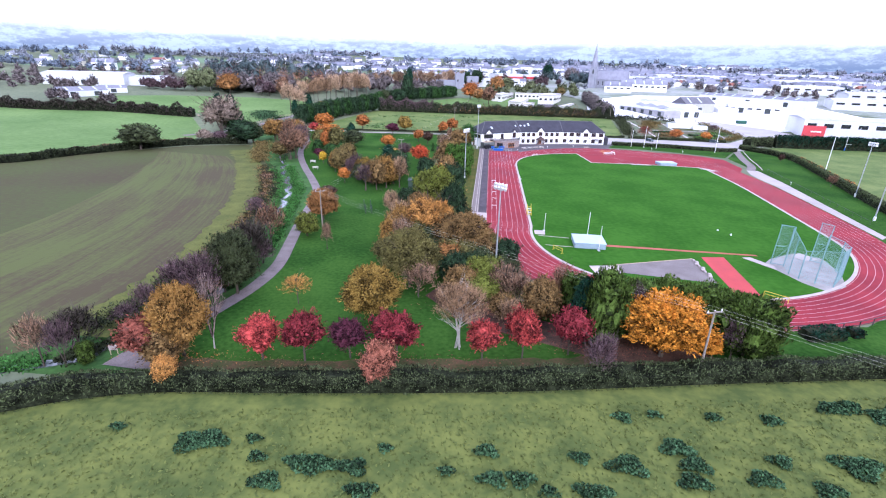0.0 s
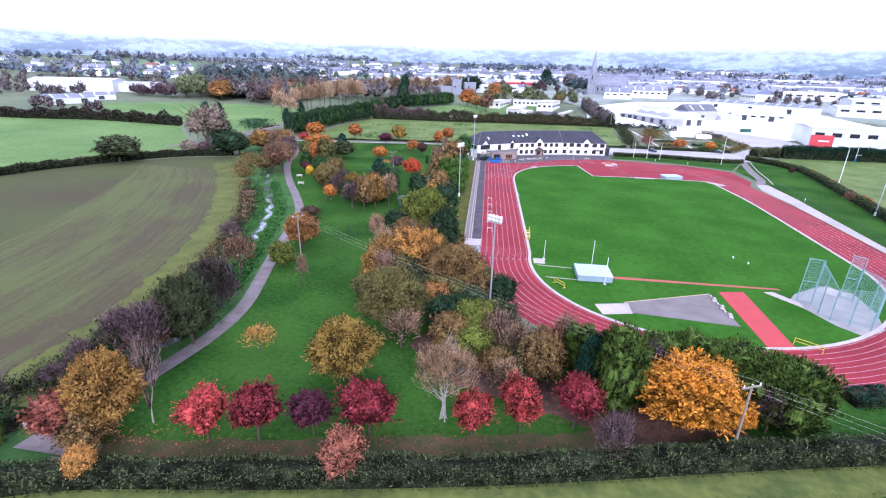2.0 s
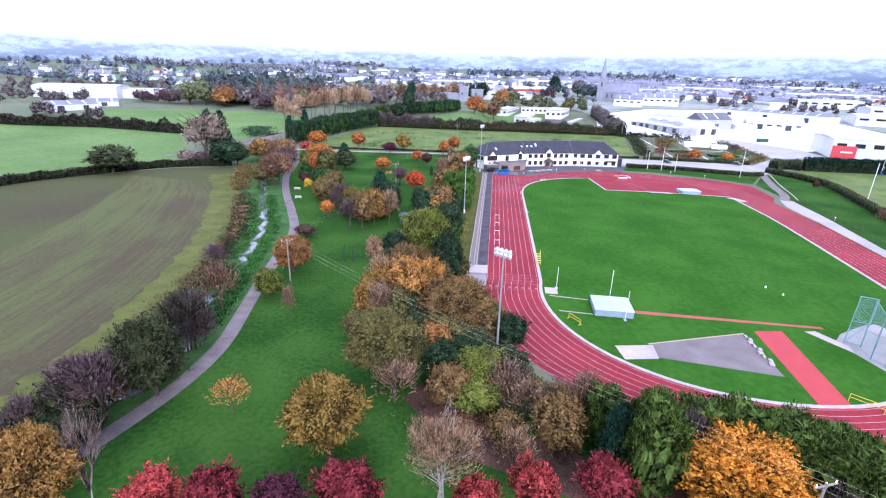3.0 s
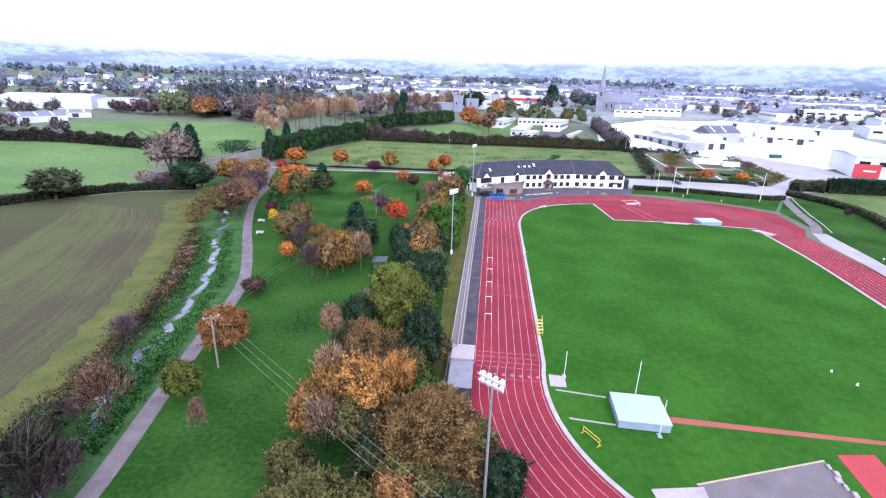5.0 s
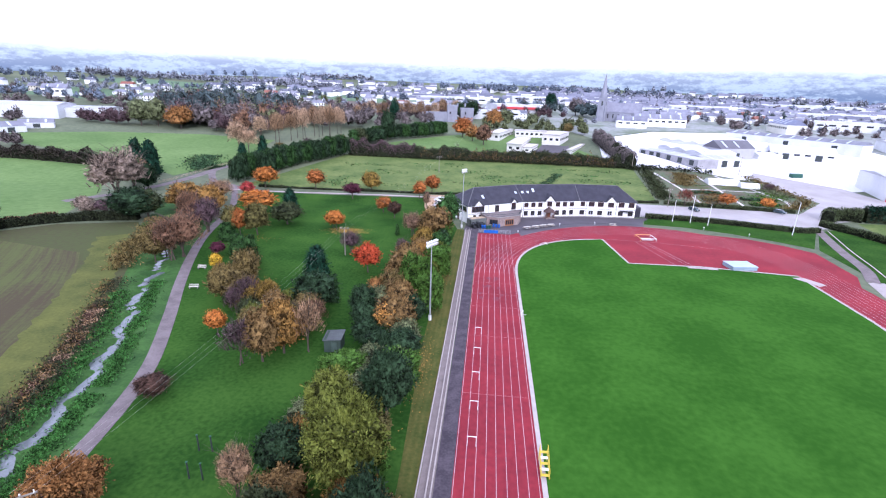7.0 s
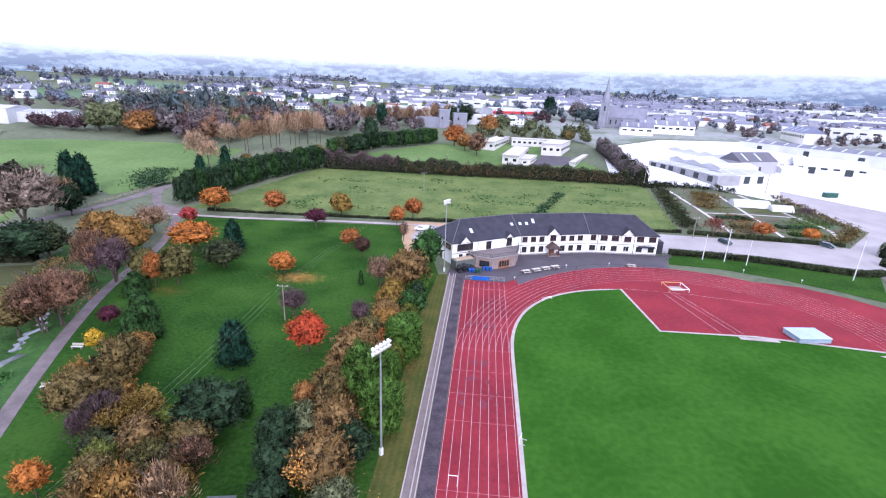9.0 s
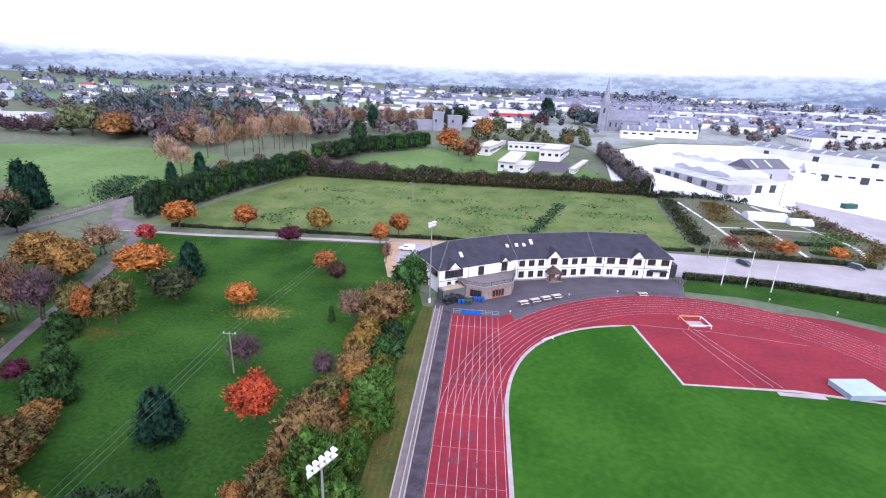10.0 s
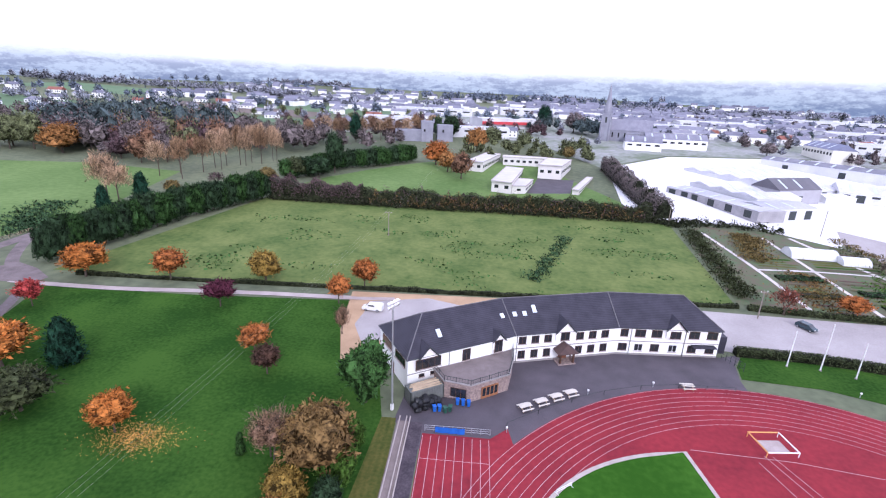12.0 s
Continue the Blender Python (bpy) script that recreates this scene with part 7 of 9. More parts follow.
        for i_ in range(5):
            bm.faces.new((a_[i_], b_[i_], b_[(i_ + 1) % 5], a_[(i_ + 1) % 5]))
        bmesh.ops.recalc_face_normals(bm, faces=bm.faces[:])
        gab = part("gable", bm, RENDERWALL, root, "white pointed gablet")
        bm = bmesh.new()
        slope = (ridge - eave) / (depth / 2)
        for sgn in (-1, 1):
            e0 = Vector((fp.x + sgn * d.x * (w / 2 + 0.3) - n.x * 0.35, fp.y + sgn * d.y * (w / 2 + 0.3) - n.y * 0.35, eave - 0.3))
            e1 = Vector((fp.x - n.x * 0.35, fp.y - n.y * 0.35, eave + hh + 0.1))
            back_d = (hh + 0.3) / slope
            e2 = Vector((fp.x + n.x * back_d, fp.y + n.y * back_d, eave + hh + 0.1))
            bm.faces.new([bm.verts.new(v) for v in (e0, e1, e2)])
        bmesh.ops.recalc_face_normals(bm, faces=bm.faces[:])
        thicken(bm, 0.16)
        part("gable_roof", bm, SLATE, gab)
        bm = bmesh.new()
        for sgn in (-1, 1):
            add_tube(bm, (fp.x + sgn * d.x * (w / 2 + 0.3) - n.x * 0.4, fp.y + sgn * d.y * (w / 2 + 0.3) - n.y * 0.4, eave - 0.28), (fp.x - n.x * 0.4, fp.y - n.y * 0.4, eave + hh + 0.12), 0.1, None, 5)
        part("bargeboard", bm, DARKSTEEL, gab, "dark bargeboard")
    # skylights on the front slope
    for i, s, g, wl_ in ((0, 0.24, 0.45, 1.6), (0, 0.93, 0.55, 1.0), (1, 0.06, 0.55, 1.0), (1, 0.15, 0.55, 1.0), (1, 0.25, 0.66, 1.7)):
        a, b = f[i].lerp(r[i], g), f[i + 1].lerp(r[i + 1], g)
        c = a.lerp(b, s)
        d = (f[i + 1] - f[i]).normalized()
        up = (r[i].lerp(r[i + 1], s) - f[i].lerp(f[i + 1], s)).normalized()
        up = (up - d * up.dot(d)).normalized()
        n = d.cross(up)
        m = Matrix((d.to_4d(), up.to_4d(), n.to_4d(), (0, 0, 0, 1))).transposed()
        m[0][3], m[1][3], m[2][3], m[3][0], m[3][1], m[3][2] = c.x, c.y, c.z, 0, 0, 0
        bm = bmesh.new()
        bmesh.ops.create_cube(bm, size=1, matrix=m @ Matrix.Diagonal((0.8, wl_, 0.26, 1)))
        sky = part("skylight", bm, mat("skylight_pane", (0.62, 0.66, 0.72), (0.52, 0.56, 0.62), rough=0.12, bump=0, spec=0.7), roof, "pale roof window")
    # downpipes
    for p, q, s in ((C, D, 0.13), (C, D, 0.66), (A, B, 0.36), (B, C, 0.02)):
        c = p.lerp(q, s)
        d = (q - p).normalized()
        tube_part("downpipe", root, DARKSTEEL, (c.x + d.y * 0.1, c.y - d.x * 0.1, 0), (c.x + d.y * 0.1, c.y - d.x * 0.1, eave - 0.2), 0.06, None, 6)
    # entrance porch
    c = B.lerp(C, 0.465)
    d = (C - B).normalized()
    n = Vector((d.y, -d.x))
    rz = math.degrees(math.atan2(d.y, d.x))
    pc = c + n * 1.1
    porch = box_part("porch", root, STONE, pc.x, pc.y, 0.12, 3.6, 2.6, 0.24, rz, 0.02, "stone-floored entrance porch")
    for sx in (-1.35, 1.35):
        q = c + n * 2.0 + d * sx
        box_part("porch_post", porch, BROWNFRAME, q.x, q.y, 1.3, 0.35, 0.35, 2.2, rz, 0.02)
        q = c + n * 1.4 + d * sx
        box_part("porch_wall", porch, STONE, q.x, q.y, 0.65, 0.3, 1.4, 0.9, rz, 0.02)
    q = c + n * 0.1
    box_part("entrance_door", porch, mat("entrance_wood", (0.22, 0.09, 0.05), (0.15, 0.06, 0.035), scale=2, fine=12), q.x, q.y, 1.15, 1.7, 0.16, 2.1, rz, 0.02, "brown wooden entrance door")
    bm = bmesh.new()
    fl, fr = c + n * 2.6 - d * 2.1, c + n * 2.6 + d * 2.1
    bl, br = c + n * 0.0 - d * 2.1, c + n * 0.0 + d * 2.1
    rf, rb = c + n * 1.7, c + n * 0.0
    vs = [bm.verts.new((p.x, p.y, z)) for p, z in ((fl, 2.4), (fr, 2.4), (br, 2.4), (bl, 2.4), (rf, 3.9), (rb, 3.9))]
    for face in ((0, 1, 4), (1, 2, 5, 4), (3, 0, 4, 5)):
        bm.faces.new([vs[i] for i in face])
    bmesh.ops.recalc_face_normals(bm, faces=bm.faces[:])
    thicken(bm, 0.15)
    part("porch_roof", bm, mat("porch_tile", (0.10, 0.06, 0.055), (0.06, 0.04, 0.038), scale=1, fine=8), porch, "brown tiled porch roof")
    # stone-faced function room with roof terrace
    deck = [Vector(p) for p in ((-9.4, 122.3), (-7.4, 118.9), (-3.0, 118.0), (3.4, 122.2), (4.4, 127.2), (4.6, 131.0))]
    bm = bmesh.new()
    lo = [bm.verts.new((p.x, p.y, 0)) for p in deck]
    hi = [bm.verts.new((p.x, p.y, 3.1)) for p in deck]
    for i in range(len(deck) - 1):
        bm.faces.new((lo[i], lo[i + 1], hi[i + 1], hi[i]))
    bm.faces.new(hi)
    bmesh.ops.recalc_face_normals(bm, faces=bm.faces[:])
    annex = part("annex", bm, STONE, root, "rubble-stone single-storey annex")
    bm = bmesh.new()
    cm = sum((Vector(p) for p in deck), Vector((0, 0))) / len(deck)
    bm.faces.new([bm.verts.new((cm.x + (p.x - cm.x) * 0.98, cm.y + (p.y - cm.y) * 0.98, 3.13)) for p in deck])
    part("terrace_floor", bm, mat("terrace_paving", (0.21, 0.17, 0.165), (0.14, 0.115, 0.11), scale=0.8, fine=8), annex, "weathered terrace paving")
    for a, b in zip(deck, deck[1:]):
        ln = (b - a).length
        rz = math.degrees(math.atan2(b.y - a.y, b.x - a.x))
        m = (a + b) / 2
        box_part("coping", annex, CONCRETE, m.x, m.y, 3.2, ln + 0.3, 0.4, 0.16, rz, 0.02)
        rail = tube_part("railing", annex, DARKSTEEL, (a.x, a.y, 4.15), (b.x, b.y, 4.15), 0.045, None, 6, "dark metal railing")
        tube_part("lower_rail", rail, DARKSTEEL, (a.x, a.y, 3.45), (b.x, b.y, 3.45), 0.03, None, 6)
        count = max(2, int(ln / 0.45))
        for j in range(count + 1):
            p = a.lerp(b, j / count)
            tube_part("baluster", rail, DARKSTEEL, (p.x, p.y, 3.25), (p.x, p.y, 4.15 if j % 4 else 4.3), 0.022 if j % 4 else 0.05, None, 5)
    window_unit(annex, deck[1], deck[2], 0.55, 1.4, 2.6, 1.6, 3)
    shutter = box_part("door", annex, mat("patio_wood", (0.30, 0.13, 0.06), (0.2, 0.085, 0.04), scale=2, fine=12), *(deck[2].lerp(deck[3], 0.5)), 1.15, 3.4, 0.3, 2.2, math.degrees(math.atan2(4.2, 6.4)), 0.02, "brown glazed patio doors")
    n = Vector((4.2, -6.4)).normalized()
    dd = Vector((6.4, 4.2)).normalized()
    for j in range(4):
        p = deck[2].lerp(deck[3], 0.5) + dd * (j - 1.5) * 0.8 + n * 0.16
        box_part("pane", shutter, GLASS, p.x, p.y, 1.3, 0.6, 0.03, 1.5, math.degrees(math.atan2(dd.y, dd.x)))
    # lean-to roof over the ground floor at the east end, and side porch
    q = C.lerp(D, 0.84)
    tdir = (D - C).normalized()
    box_part("canopy", root, SLATE, q.x + 0.04, q.y - 0.75, 2.72, 4.6, 1.4, 0.16, math.degrees(math.atan2(tdir.y, tdir.x)), 0.02, "small tiled canopy over two windows")
    box_part("side_lobby", root, SLATE, 47.2, 143.5, 1.9, 2.2, 5.0, 3.8, 4, 0.04, "dark tile-hung side lobby")
    return root


clubhouse()


# ---- forecourt things ----
def shipping_container():
    root = thing("shipping_container", -10.6, 118.2, 0.035, 32, "grey steel storage container with timber stacked on top", "container")
    body = box_part("body", root, CONTAINER, 0, 0, 1.28, 6.0, 2.4, 2.5, 0, 0.03)
    for sx in (-2.95, 2.95):
        for sy in (-1.17, 1.17):
            box_part("corner_post", body, DARKSTEEL, sx, sy, 1.28, 0.16, 0.16, 2.56, 0, 0.01)
    for k in range(12):
        box_part("rib", body, CONTAINER, -2.7 + k * 0.49, -1.22, 1.28, 0.16, 0.05, 2.2)
    for k in range(6):
        box_part("plank", root, TIMBER, 0.1 * (k % 3), -0.9 + k * 0.34, 2.6 + 0.05 * (k % 2), 5.4 - 0.3 * (k % 3), 0.24, 0.1, 1.5 * (k % 2), 0.01, "weathered timber plank")


shipping_container()


def bin_thing(x, y, rz, material, colour):
    root = thing("wheelie_bin", x, y, 0.035, rz, colour + " plastic wheelie bin by the container", "bin", "bins by the container")
    bm = add_box(bmesh.new(), 0, 0, 0.55, 0.58, 0.7, 0.95, 0, 0.04)
    for v in bm.verts:
        if v.co.z < 0.4:
            v.co.x *= 0.8
            v.co.y *= 0.8
    part("body", bm, material, root)
    box_part("lid", root, material, 0, 0.02, 1.06, 0.64, 0.78, 0.09, 0, 0.03)
    for s in (-0.24, 0.24):
        tube_part("wheel", root, TIRE, (s - 0.03, 0.3, 0.1), (s + 0.03, 0.3, 0.1), 0.1, None, 10)


for k in range(3):
    bin_thing(-5.0 + k * 0.9, 117.1 - 0.1 * k, 5, BLUEPLASTIC, "bright blue")
bin_thing(-8.6, 114.9, 20, BLUEPLASTIC, "bright blue")
bin_thing(-7.8, 115.1, 15, BLUEPLASTIC, "bright blue")
bin_thing(-6.9, 114.8, 35, GREENPLASTIC, "dark green")
bin_thing(-6.1, 115.2, -10, GREENPLASTIC, "dark green")


def sack_heap():
    rng = random.Random(4)
    for k in range(44):
        x, y = -9.6 + rng.uniform(-2.3, 1.6), 116.1 + rng.uniform(-0.9, 0.9)
        z = 0.3 + 0.75 * ((1 if k > 18 else 0) * (1.7 if k > 34 else 1)) * rng.uniform(0.7, 1)
        bm = bmesh.new()
        bmesh.ops.create_icosphere(bm, subdivisions=2, radius=0.55)
        for v in bm.verts:
            v.co *= 1 + 0.22 * noise.noise(v.co * 2.5 + Vector((k, 0, 0)))
            v.co.z = max(v.co.z * 0.8, -0.36)
        sack = part("rubbish_sack", bm, BLACKPLASTIC)
        sack.location = (x, y * 1.0 + (x + 9.6) * 0.55, z + 0.1)
        tagged(sack, "black plastic sack in a heap", "sack", "heap of black sacks")


sack_heap()


def picnic_table(x, y, rz):
    root = thing("picnic_table", x, y, 0.035, rz, "pale weathered wooden picnic table on the forecourt", "picnic table", "picnic tables by the bend")
    for k in range(4):
        box_part("top_board", root, TIMBER_PALE, 0, -0.36 + k * 0.24, 0.75, 2.2, 0.22, 0.05, 0, 0.01)
    for s in (-0.85, 0.85):
        box_part("bench_board", root, TIMBER_PALE, 0, s, 0.45, 2.2, 0.3, 0.05, 0, 0.01)
    for sx in (-0.75, 0.75):
        for s in (-1, 1):
            tube_part("leg", root, TIMBER, (sx, s * 0.25, 0.73), (sx, s * 0.75, 0), 0.05, None, 6)
        box_part("cross_bar", root, TIMBER, sx, 0, 0.43, 0.08, 1.8, 0.08)


TIMBER_PALE = mat("bleached_timber", (0.62, 0.57, 0.50), (0.48, 0.43, 0.37), scale=1, fine=9)
for x, y, rz in ((6.0, 117.4, 28), (8.8, 119.1, 28), (11.5, 120.8, 27), (14.2, 122.3, 26), (35.6, 127.2, 4)):
    picnic_table(x, y, rz)


def bollard(x, y):
    root = thing("bollard", x, y, 0.035, 0, "short grey post with round white lamp head", "bollard", "bollards round the forecourt")
    tube_part("post", root, STEEL, (0, 0, 0), (0, 0, 0.75), 0.07)
    bm = bmesh.new()
    bmesh.ops.create_uvsphere(bm, u_segments=10, v_segments=6, radius=0.2, matrix=Matrix.Translation((0, 0, 0.85)))
    part("lamp_head", bm, WHITEPAINT, root)


for x, y in ((17.2, 122.9), (29.5, 126.9), (2.7, 111.4), (66, 128.6), (78, 123.2), (90.5, 62)):
    bollard(x, y)


def rail_fence(name, pts, height, rails, spacing, material, label, category="fence", r=0.035, panels=False):
    root = thing(name, label=label, category=category)
    for a, b in zip(pts, pts[1:]):
        a, b = Vector(a), Vector(b)
        za, zb = hill(*a), hill(*b)
        n = max(1, round((b - a).length / spacing))
        for j in range(n + 1):
            p = a.lerp(b, j / n)
            z = hill(*p)
            tube_part("post", root, material, (p.x, p.y, z), (p.x, p.y, z + height), r * 1.3, None, 6)
        for k in range(rails):
            z = height * (k + 1) / rails - 0.04
            tube_part("rail", root, material, (a.x, a.y, za + z), (b.x, b.y, zb + z), r, None, 6)
    return root


bend_out = [p for p in near_bend(8 * LANE + 0.7, 24) if p[0] > 20]
rail_fence("bend_fence", bend_out, 1.2, 2, 3.0, DARKSTEEL, "dark tubular rail fence round the near bend", "fence", 0.05)
rail_fence("forecourt_rail", [(2.8, 112.6), (8, 116.4), (14, 120.2), (20, 123.2), (27, 125.7), (34, 127), (44, 127.4)], 0.9, 1, 5.0, DARKSTEEL, "thin dark rail between forecourt and track")
rail_fence("chute_rail", [(-9.6, 110.2), (-4, 110.3), (0.2, 110.3)], 1.1, 3, 1.4, STEEL, "galvanised barrier at the end of the sprint straight")
rail_fence("straight_fence", [(84.5, 18), (89, 46), (93.6, 76), (95.5, 86)], 1.0, 1, 4.0, DARKSTEEL, "dark post and rail fence by the bank")
rail_fence("lane_fence", [(-146.5, 153), (-143.5, 168), (-141, 188), (-136, 210)], 1.2, 3, 3.0, TIMBER, "timber post and rail fence along the lane")
rail_fence("side_gate", [(47, 139), (49, 134.5)], 1.8, 3, 0.9, DARKSTEEL, "dark metal side gate by the clubhouse", "gate")
banner = thing("banner", -5.8, 110.0, 0.04, 0, "bright blue tarpaulin banner tied to the barrier", "banner")
bm = bmesh.new()
for k in range(13):
    x = -2.2 + k * 4.4 / 12
    for z in (0.1, 1.05):
        bm.verts.new((x, 0.06 * math.sin(k * 1.7) + (0.05 if z > 1 else 0) - 0.12, z))
bm.verts.ensure_lookup_table()
for k in range(12):
    bm.faces.new((bm.verts[2 * k], bm.verts[2 * k + 2], bm.verts[2 * k + 3], bm.verts[2 * k + 1]))
thicken(bm, 0.02)
part("sheet", bm, BLUEPLASTIC, banner)


def flagpole(x, y, h):
    root = thing("flagpole", x, y, hill(x, y), 0, "tall white flagpole on the grass strip", "flagpole", "row of flagpoles")
    tube_part("pole", root, WHITEPAINT, (0, 0, 0), (0, 0, h), 0.13, 0.08, 8)
    tube_part("base", root, CONCRETE, (0, 0, 0), (0, 0, 0.25), 0.25, 0.2, 10)
    bm = bmesh.new()
    bmesh.ops.create_uvsphere(bm, u_segments=8, v_segments=6, radius=0.14, matrix=Matrix.Translation((0, 0, h + 0.1)))
    part("finial", bm, WHITEPAINT, root)


for x, y, h in ((59, 137.9, 7.6), (64.8, 137.1, 9.8), (70, 135.1, 7.3), (94, 127.9, 11)):
    flagpole(x, y, h)


def flood_mast(x, y, h, rz, rows=2, cols=4):
    root = thing("floodlight_mast", x, y, hill(x, y), rz, "tall galvanised floodlight mast with white lamp heads", "floodlight", "floodlight masts")
    tube_part("pole", root, STEEL, (0, 0, 0), (0, 0, h), 0.17, 0.09, 10)
    box_part("base_box", root, WHITEPAINT, 0, 0, 0.6, 0.5, 0.4, 1.1, 0, 0.03)
    head = box_part("cross_frame", root, STEEL, 0, 0, h, 2.6, 0.12, 0.12)
    for k in range(cols):
        for j in range(rows):
            px, pz = (k - (cols - 1) / 2) * 0.66, h - 0.35 + j * 0.6
            bm = bmesh.new()
            add_tube(bm, (px, -0.28, pz - 0.16), (px, 0.12, pz + 0.1), 0.34, 0.16, 12)
            part("lamp", bm, WHITEPAINT, head, "white round lamp head")


flood_mast(-7.9, -25.4, 15.8, -35)
flood_mast(-17.4, 48.6, 15.8, 60, 2, 5)
flood_mast(-15.3, 114.4, 18.6, 60, 2, 4)
flood_mast(101.5, 48.5, 16.0, 110)
flood_mast(88.3, 22, 13, 100, 1, 1)


def utility_pole(x, y, h, rz, label):
    root = thing("utility_pole", x, y, hill(x, y), rz, label, "utility pole", "poles of the power line")
    tube_part("pole", root, WOODPOLE, (0, 0, 0), (0, 0, h), 0.15, 0.1, 8)
    arm = box_part("crossarm", root, WOODPOLE, 0, 0, h - 0.25, 2.3, 0.12, 0.14, 0, 0.01)
    for s in (-1, 0, 1):
        tube_part("insulator", arm, WHITEPAINT, (s * 0.95, 0, h - 0.18), (s * 0.95, 0, h + 0.08), 0.07, 0.05, 8)
    return root


POLES = [(120, -118, 8.2), (16.3, -52.4, 8.8), (-46.4, -5.0, 8.3), (-44.2, 82.0, 7.6), (-32, 200, 8.0), (-18, 330, 9.0)]
for k, (x, y, h) in enumerate(POLES):
    utility_pole(x, y, h, (-30, 20, 40, 0, 0, 0)[k], "weathered wooden power pole with crossarm and white insulators")
CABLE = mat("cable", (0.46, 0.45, 0.36), (0.38, 0.37, 0.30), rough=0.5, bump=0)
for (x0, y0, h0), (x1, y1, h1) in zip(POLES, POLES[1:]):
    d = Vector((x1 - x0, y1 - y0)).normalized()
    for s in (-0.95, 0, 0.95):
        bm = bmesh.new()
        pts = []
        for j in range(15):
            t = j / 14
            x, y = x0 + (x1 - x0) * t - d.y * s, y0 + (y1 - y0) * t + d.x * s
            z = (hill(x0, y0) + h0) * (1 - t) + (hill(x1, y1) + h1) * t - 1.3 * 4 * t * (1 - t)
            pts.append(Vector((x, y, z)))
        rings = [[bm.verts.new(p + Vector((o.x * -d.y * 0.008, o.x * d.x * 0.008, o.y * 0.008))) for o in (Vector((1, 0)), Vector((-0.5, 0.87)), Vector((-0.5, -0.87)))] for p in pts]
        for r0, r1 in zip(rings, rings[1:]):
            for j in range(3):
                bm.faces.new((r0[j], r0[(j + 1) % 3], r1[(j + 1) % 3], r1[j]))
        cable = part("power_cable", bm, CABLE)
        tagged(cable, "thin sagging overhead power cable", "cable", "cables of the power line")
for x, y, h in ((69, 230, 10), (123, 228, 9.5), (64, 158, 7)):
    pole = utility_pole(x, y, h, 20, "slim pale wooden pole at the field edge")

# ---- track and field things ----
def landing_mat(x, y, sx, sy, h, rz, label):
    root = thing("landing_mat", x, y, 0.08, rz, label, "landing mat")
    bm = add_box(bmesh.new(), 0, 0, h / 2, sx, sy, h, 0, 0.06)
    part("mat_body", bm, mat("mat_side", (0.30, 0.37, 0.42), (0.24, 0.30, 0.35), scale=1, fine=6), root, "grey-blue padded side")
    bm = bmesh.new()
    for k in range(9):
        for j in range(7):
            u, v = k / 8 - 0.5, j / 6 - 0.5
            bm.verts.new((u * (sx + 0.16), v * (sy + 0.16), h + 0.05 + 0.12 * math.cos(u * 3) * math.cos(v * 3) + 0.02 * noise.noise((u * 5, v * 5, x))))
    bm.verts.ensure_lookup_table()
    for k in range(8):
        for j in range(6):
            i = k * 7 + j
            bm.faces.new((bm.verts[i], bm.verts[i + 7], bm.verts[i + 8], bm.verts[i + 1]))
    thicken(bm, 0.06)
    part("rain_cover", bm, MATBLUE, root, "pale blue-grey rain cover")
    return root


landing_mat(11.5, -7.7, 6.2, 5.6, 1.15, -2, "large pole vault landing mat under a pale cover")
landing_mat(60.0, 91.3, 6.6, 4.6, 1.0, 8, "high jump landing mat under a pale cover")


def upright(x, y, h):
    root = thing("vault_upright", x, y, 0.08, 0, "slender pale vaulting upright beside the landing mat", "upright", "vaulting uprights")
    tube_part("pole", root, WHITEPAINT, (0, 0, 0), (0, 0, h), 0.05, None, 6)
    box_part("base", root, STEEL, 0, 0, 0.06, 0.5, 0.9, 0.1, 0, 0.02)


upright(11.9, -4.4, 6.0)
upright(13.0, -11.2, 5.2)
upright(3.2, -0.2, 4.2)


def hurdle(x, y, rz):
    root = thing("hurdle", x, y, 0.06, rz, "white practice hurdle standing in an outer lane", "hurdle", "hurdles on the home straight")
    box_part("bar", root, WHITEPAINT, 0, 0, 0.9, 1.2, 0.05, 0.12, 0, 0.01)
    for s in (-0.55, 0.55):
        tube_part("upright_post", root, WHITEPAINT, (s, 0, 0), (s, 0, 0.88), 0.03, None, 6)
        tube_part("foot", root, WHITEPAINT, (s, 0, 0.04), (s, -0.75, 0.04), 0.035, None, 6)


for k in range(5):
    hurdle(-7.95, 16.2 + k * 7.3, 0)
hurdle(0.6, 53.5, 70)


def steps(x, y, rz, label, n=5):
    root = thing("marshal_stand", x, y, 0.11, rz, label, "stepped stand")
    for k in range(n):
        box_part("tread", root, WHITEPAINT if k % 2 else YELLOW, 0, -1.4 + k * 0.62, 0.28 * (k + 1), 0.9, 0.4, 0.06, 0, 0.01)
    for s in (-0.48, 0.48):
        tube_part("stringer", root, YELLOW, (s, -1.7, 0.05), (s, 1.3, 0.28 * n), 0.05, None, 6)
        tube_part("handrail", root, YELLOW, (s, -1.7, 0.9), (s, 1.3, 0.28 * n + 0.9), 0.04, None, 6)
        for k in (0, 2, 4):
            y_ = -1.7 + k * 0.75
            tube_part("baluster", root, YELLOW, (s, y_, 0), (s, y_, 0.05 + 0.28 * k * 1.15 + 0.9), 0.035, None, 6)


steps(0.75, 13.0, 0, "yellow and white timekeepers' stepped stand by the kerb")


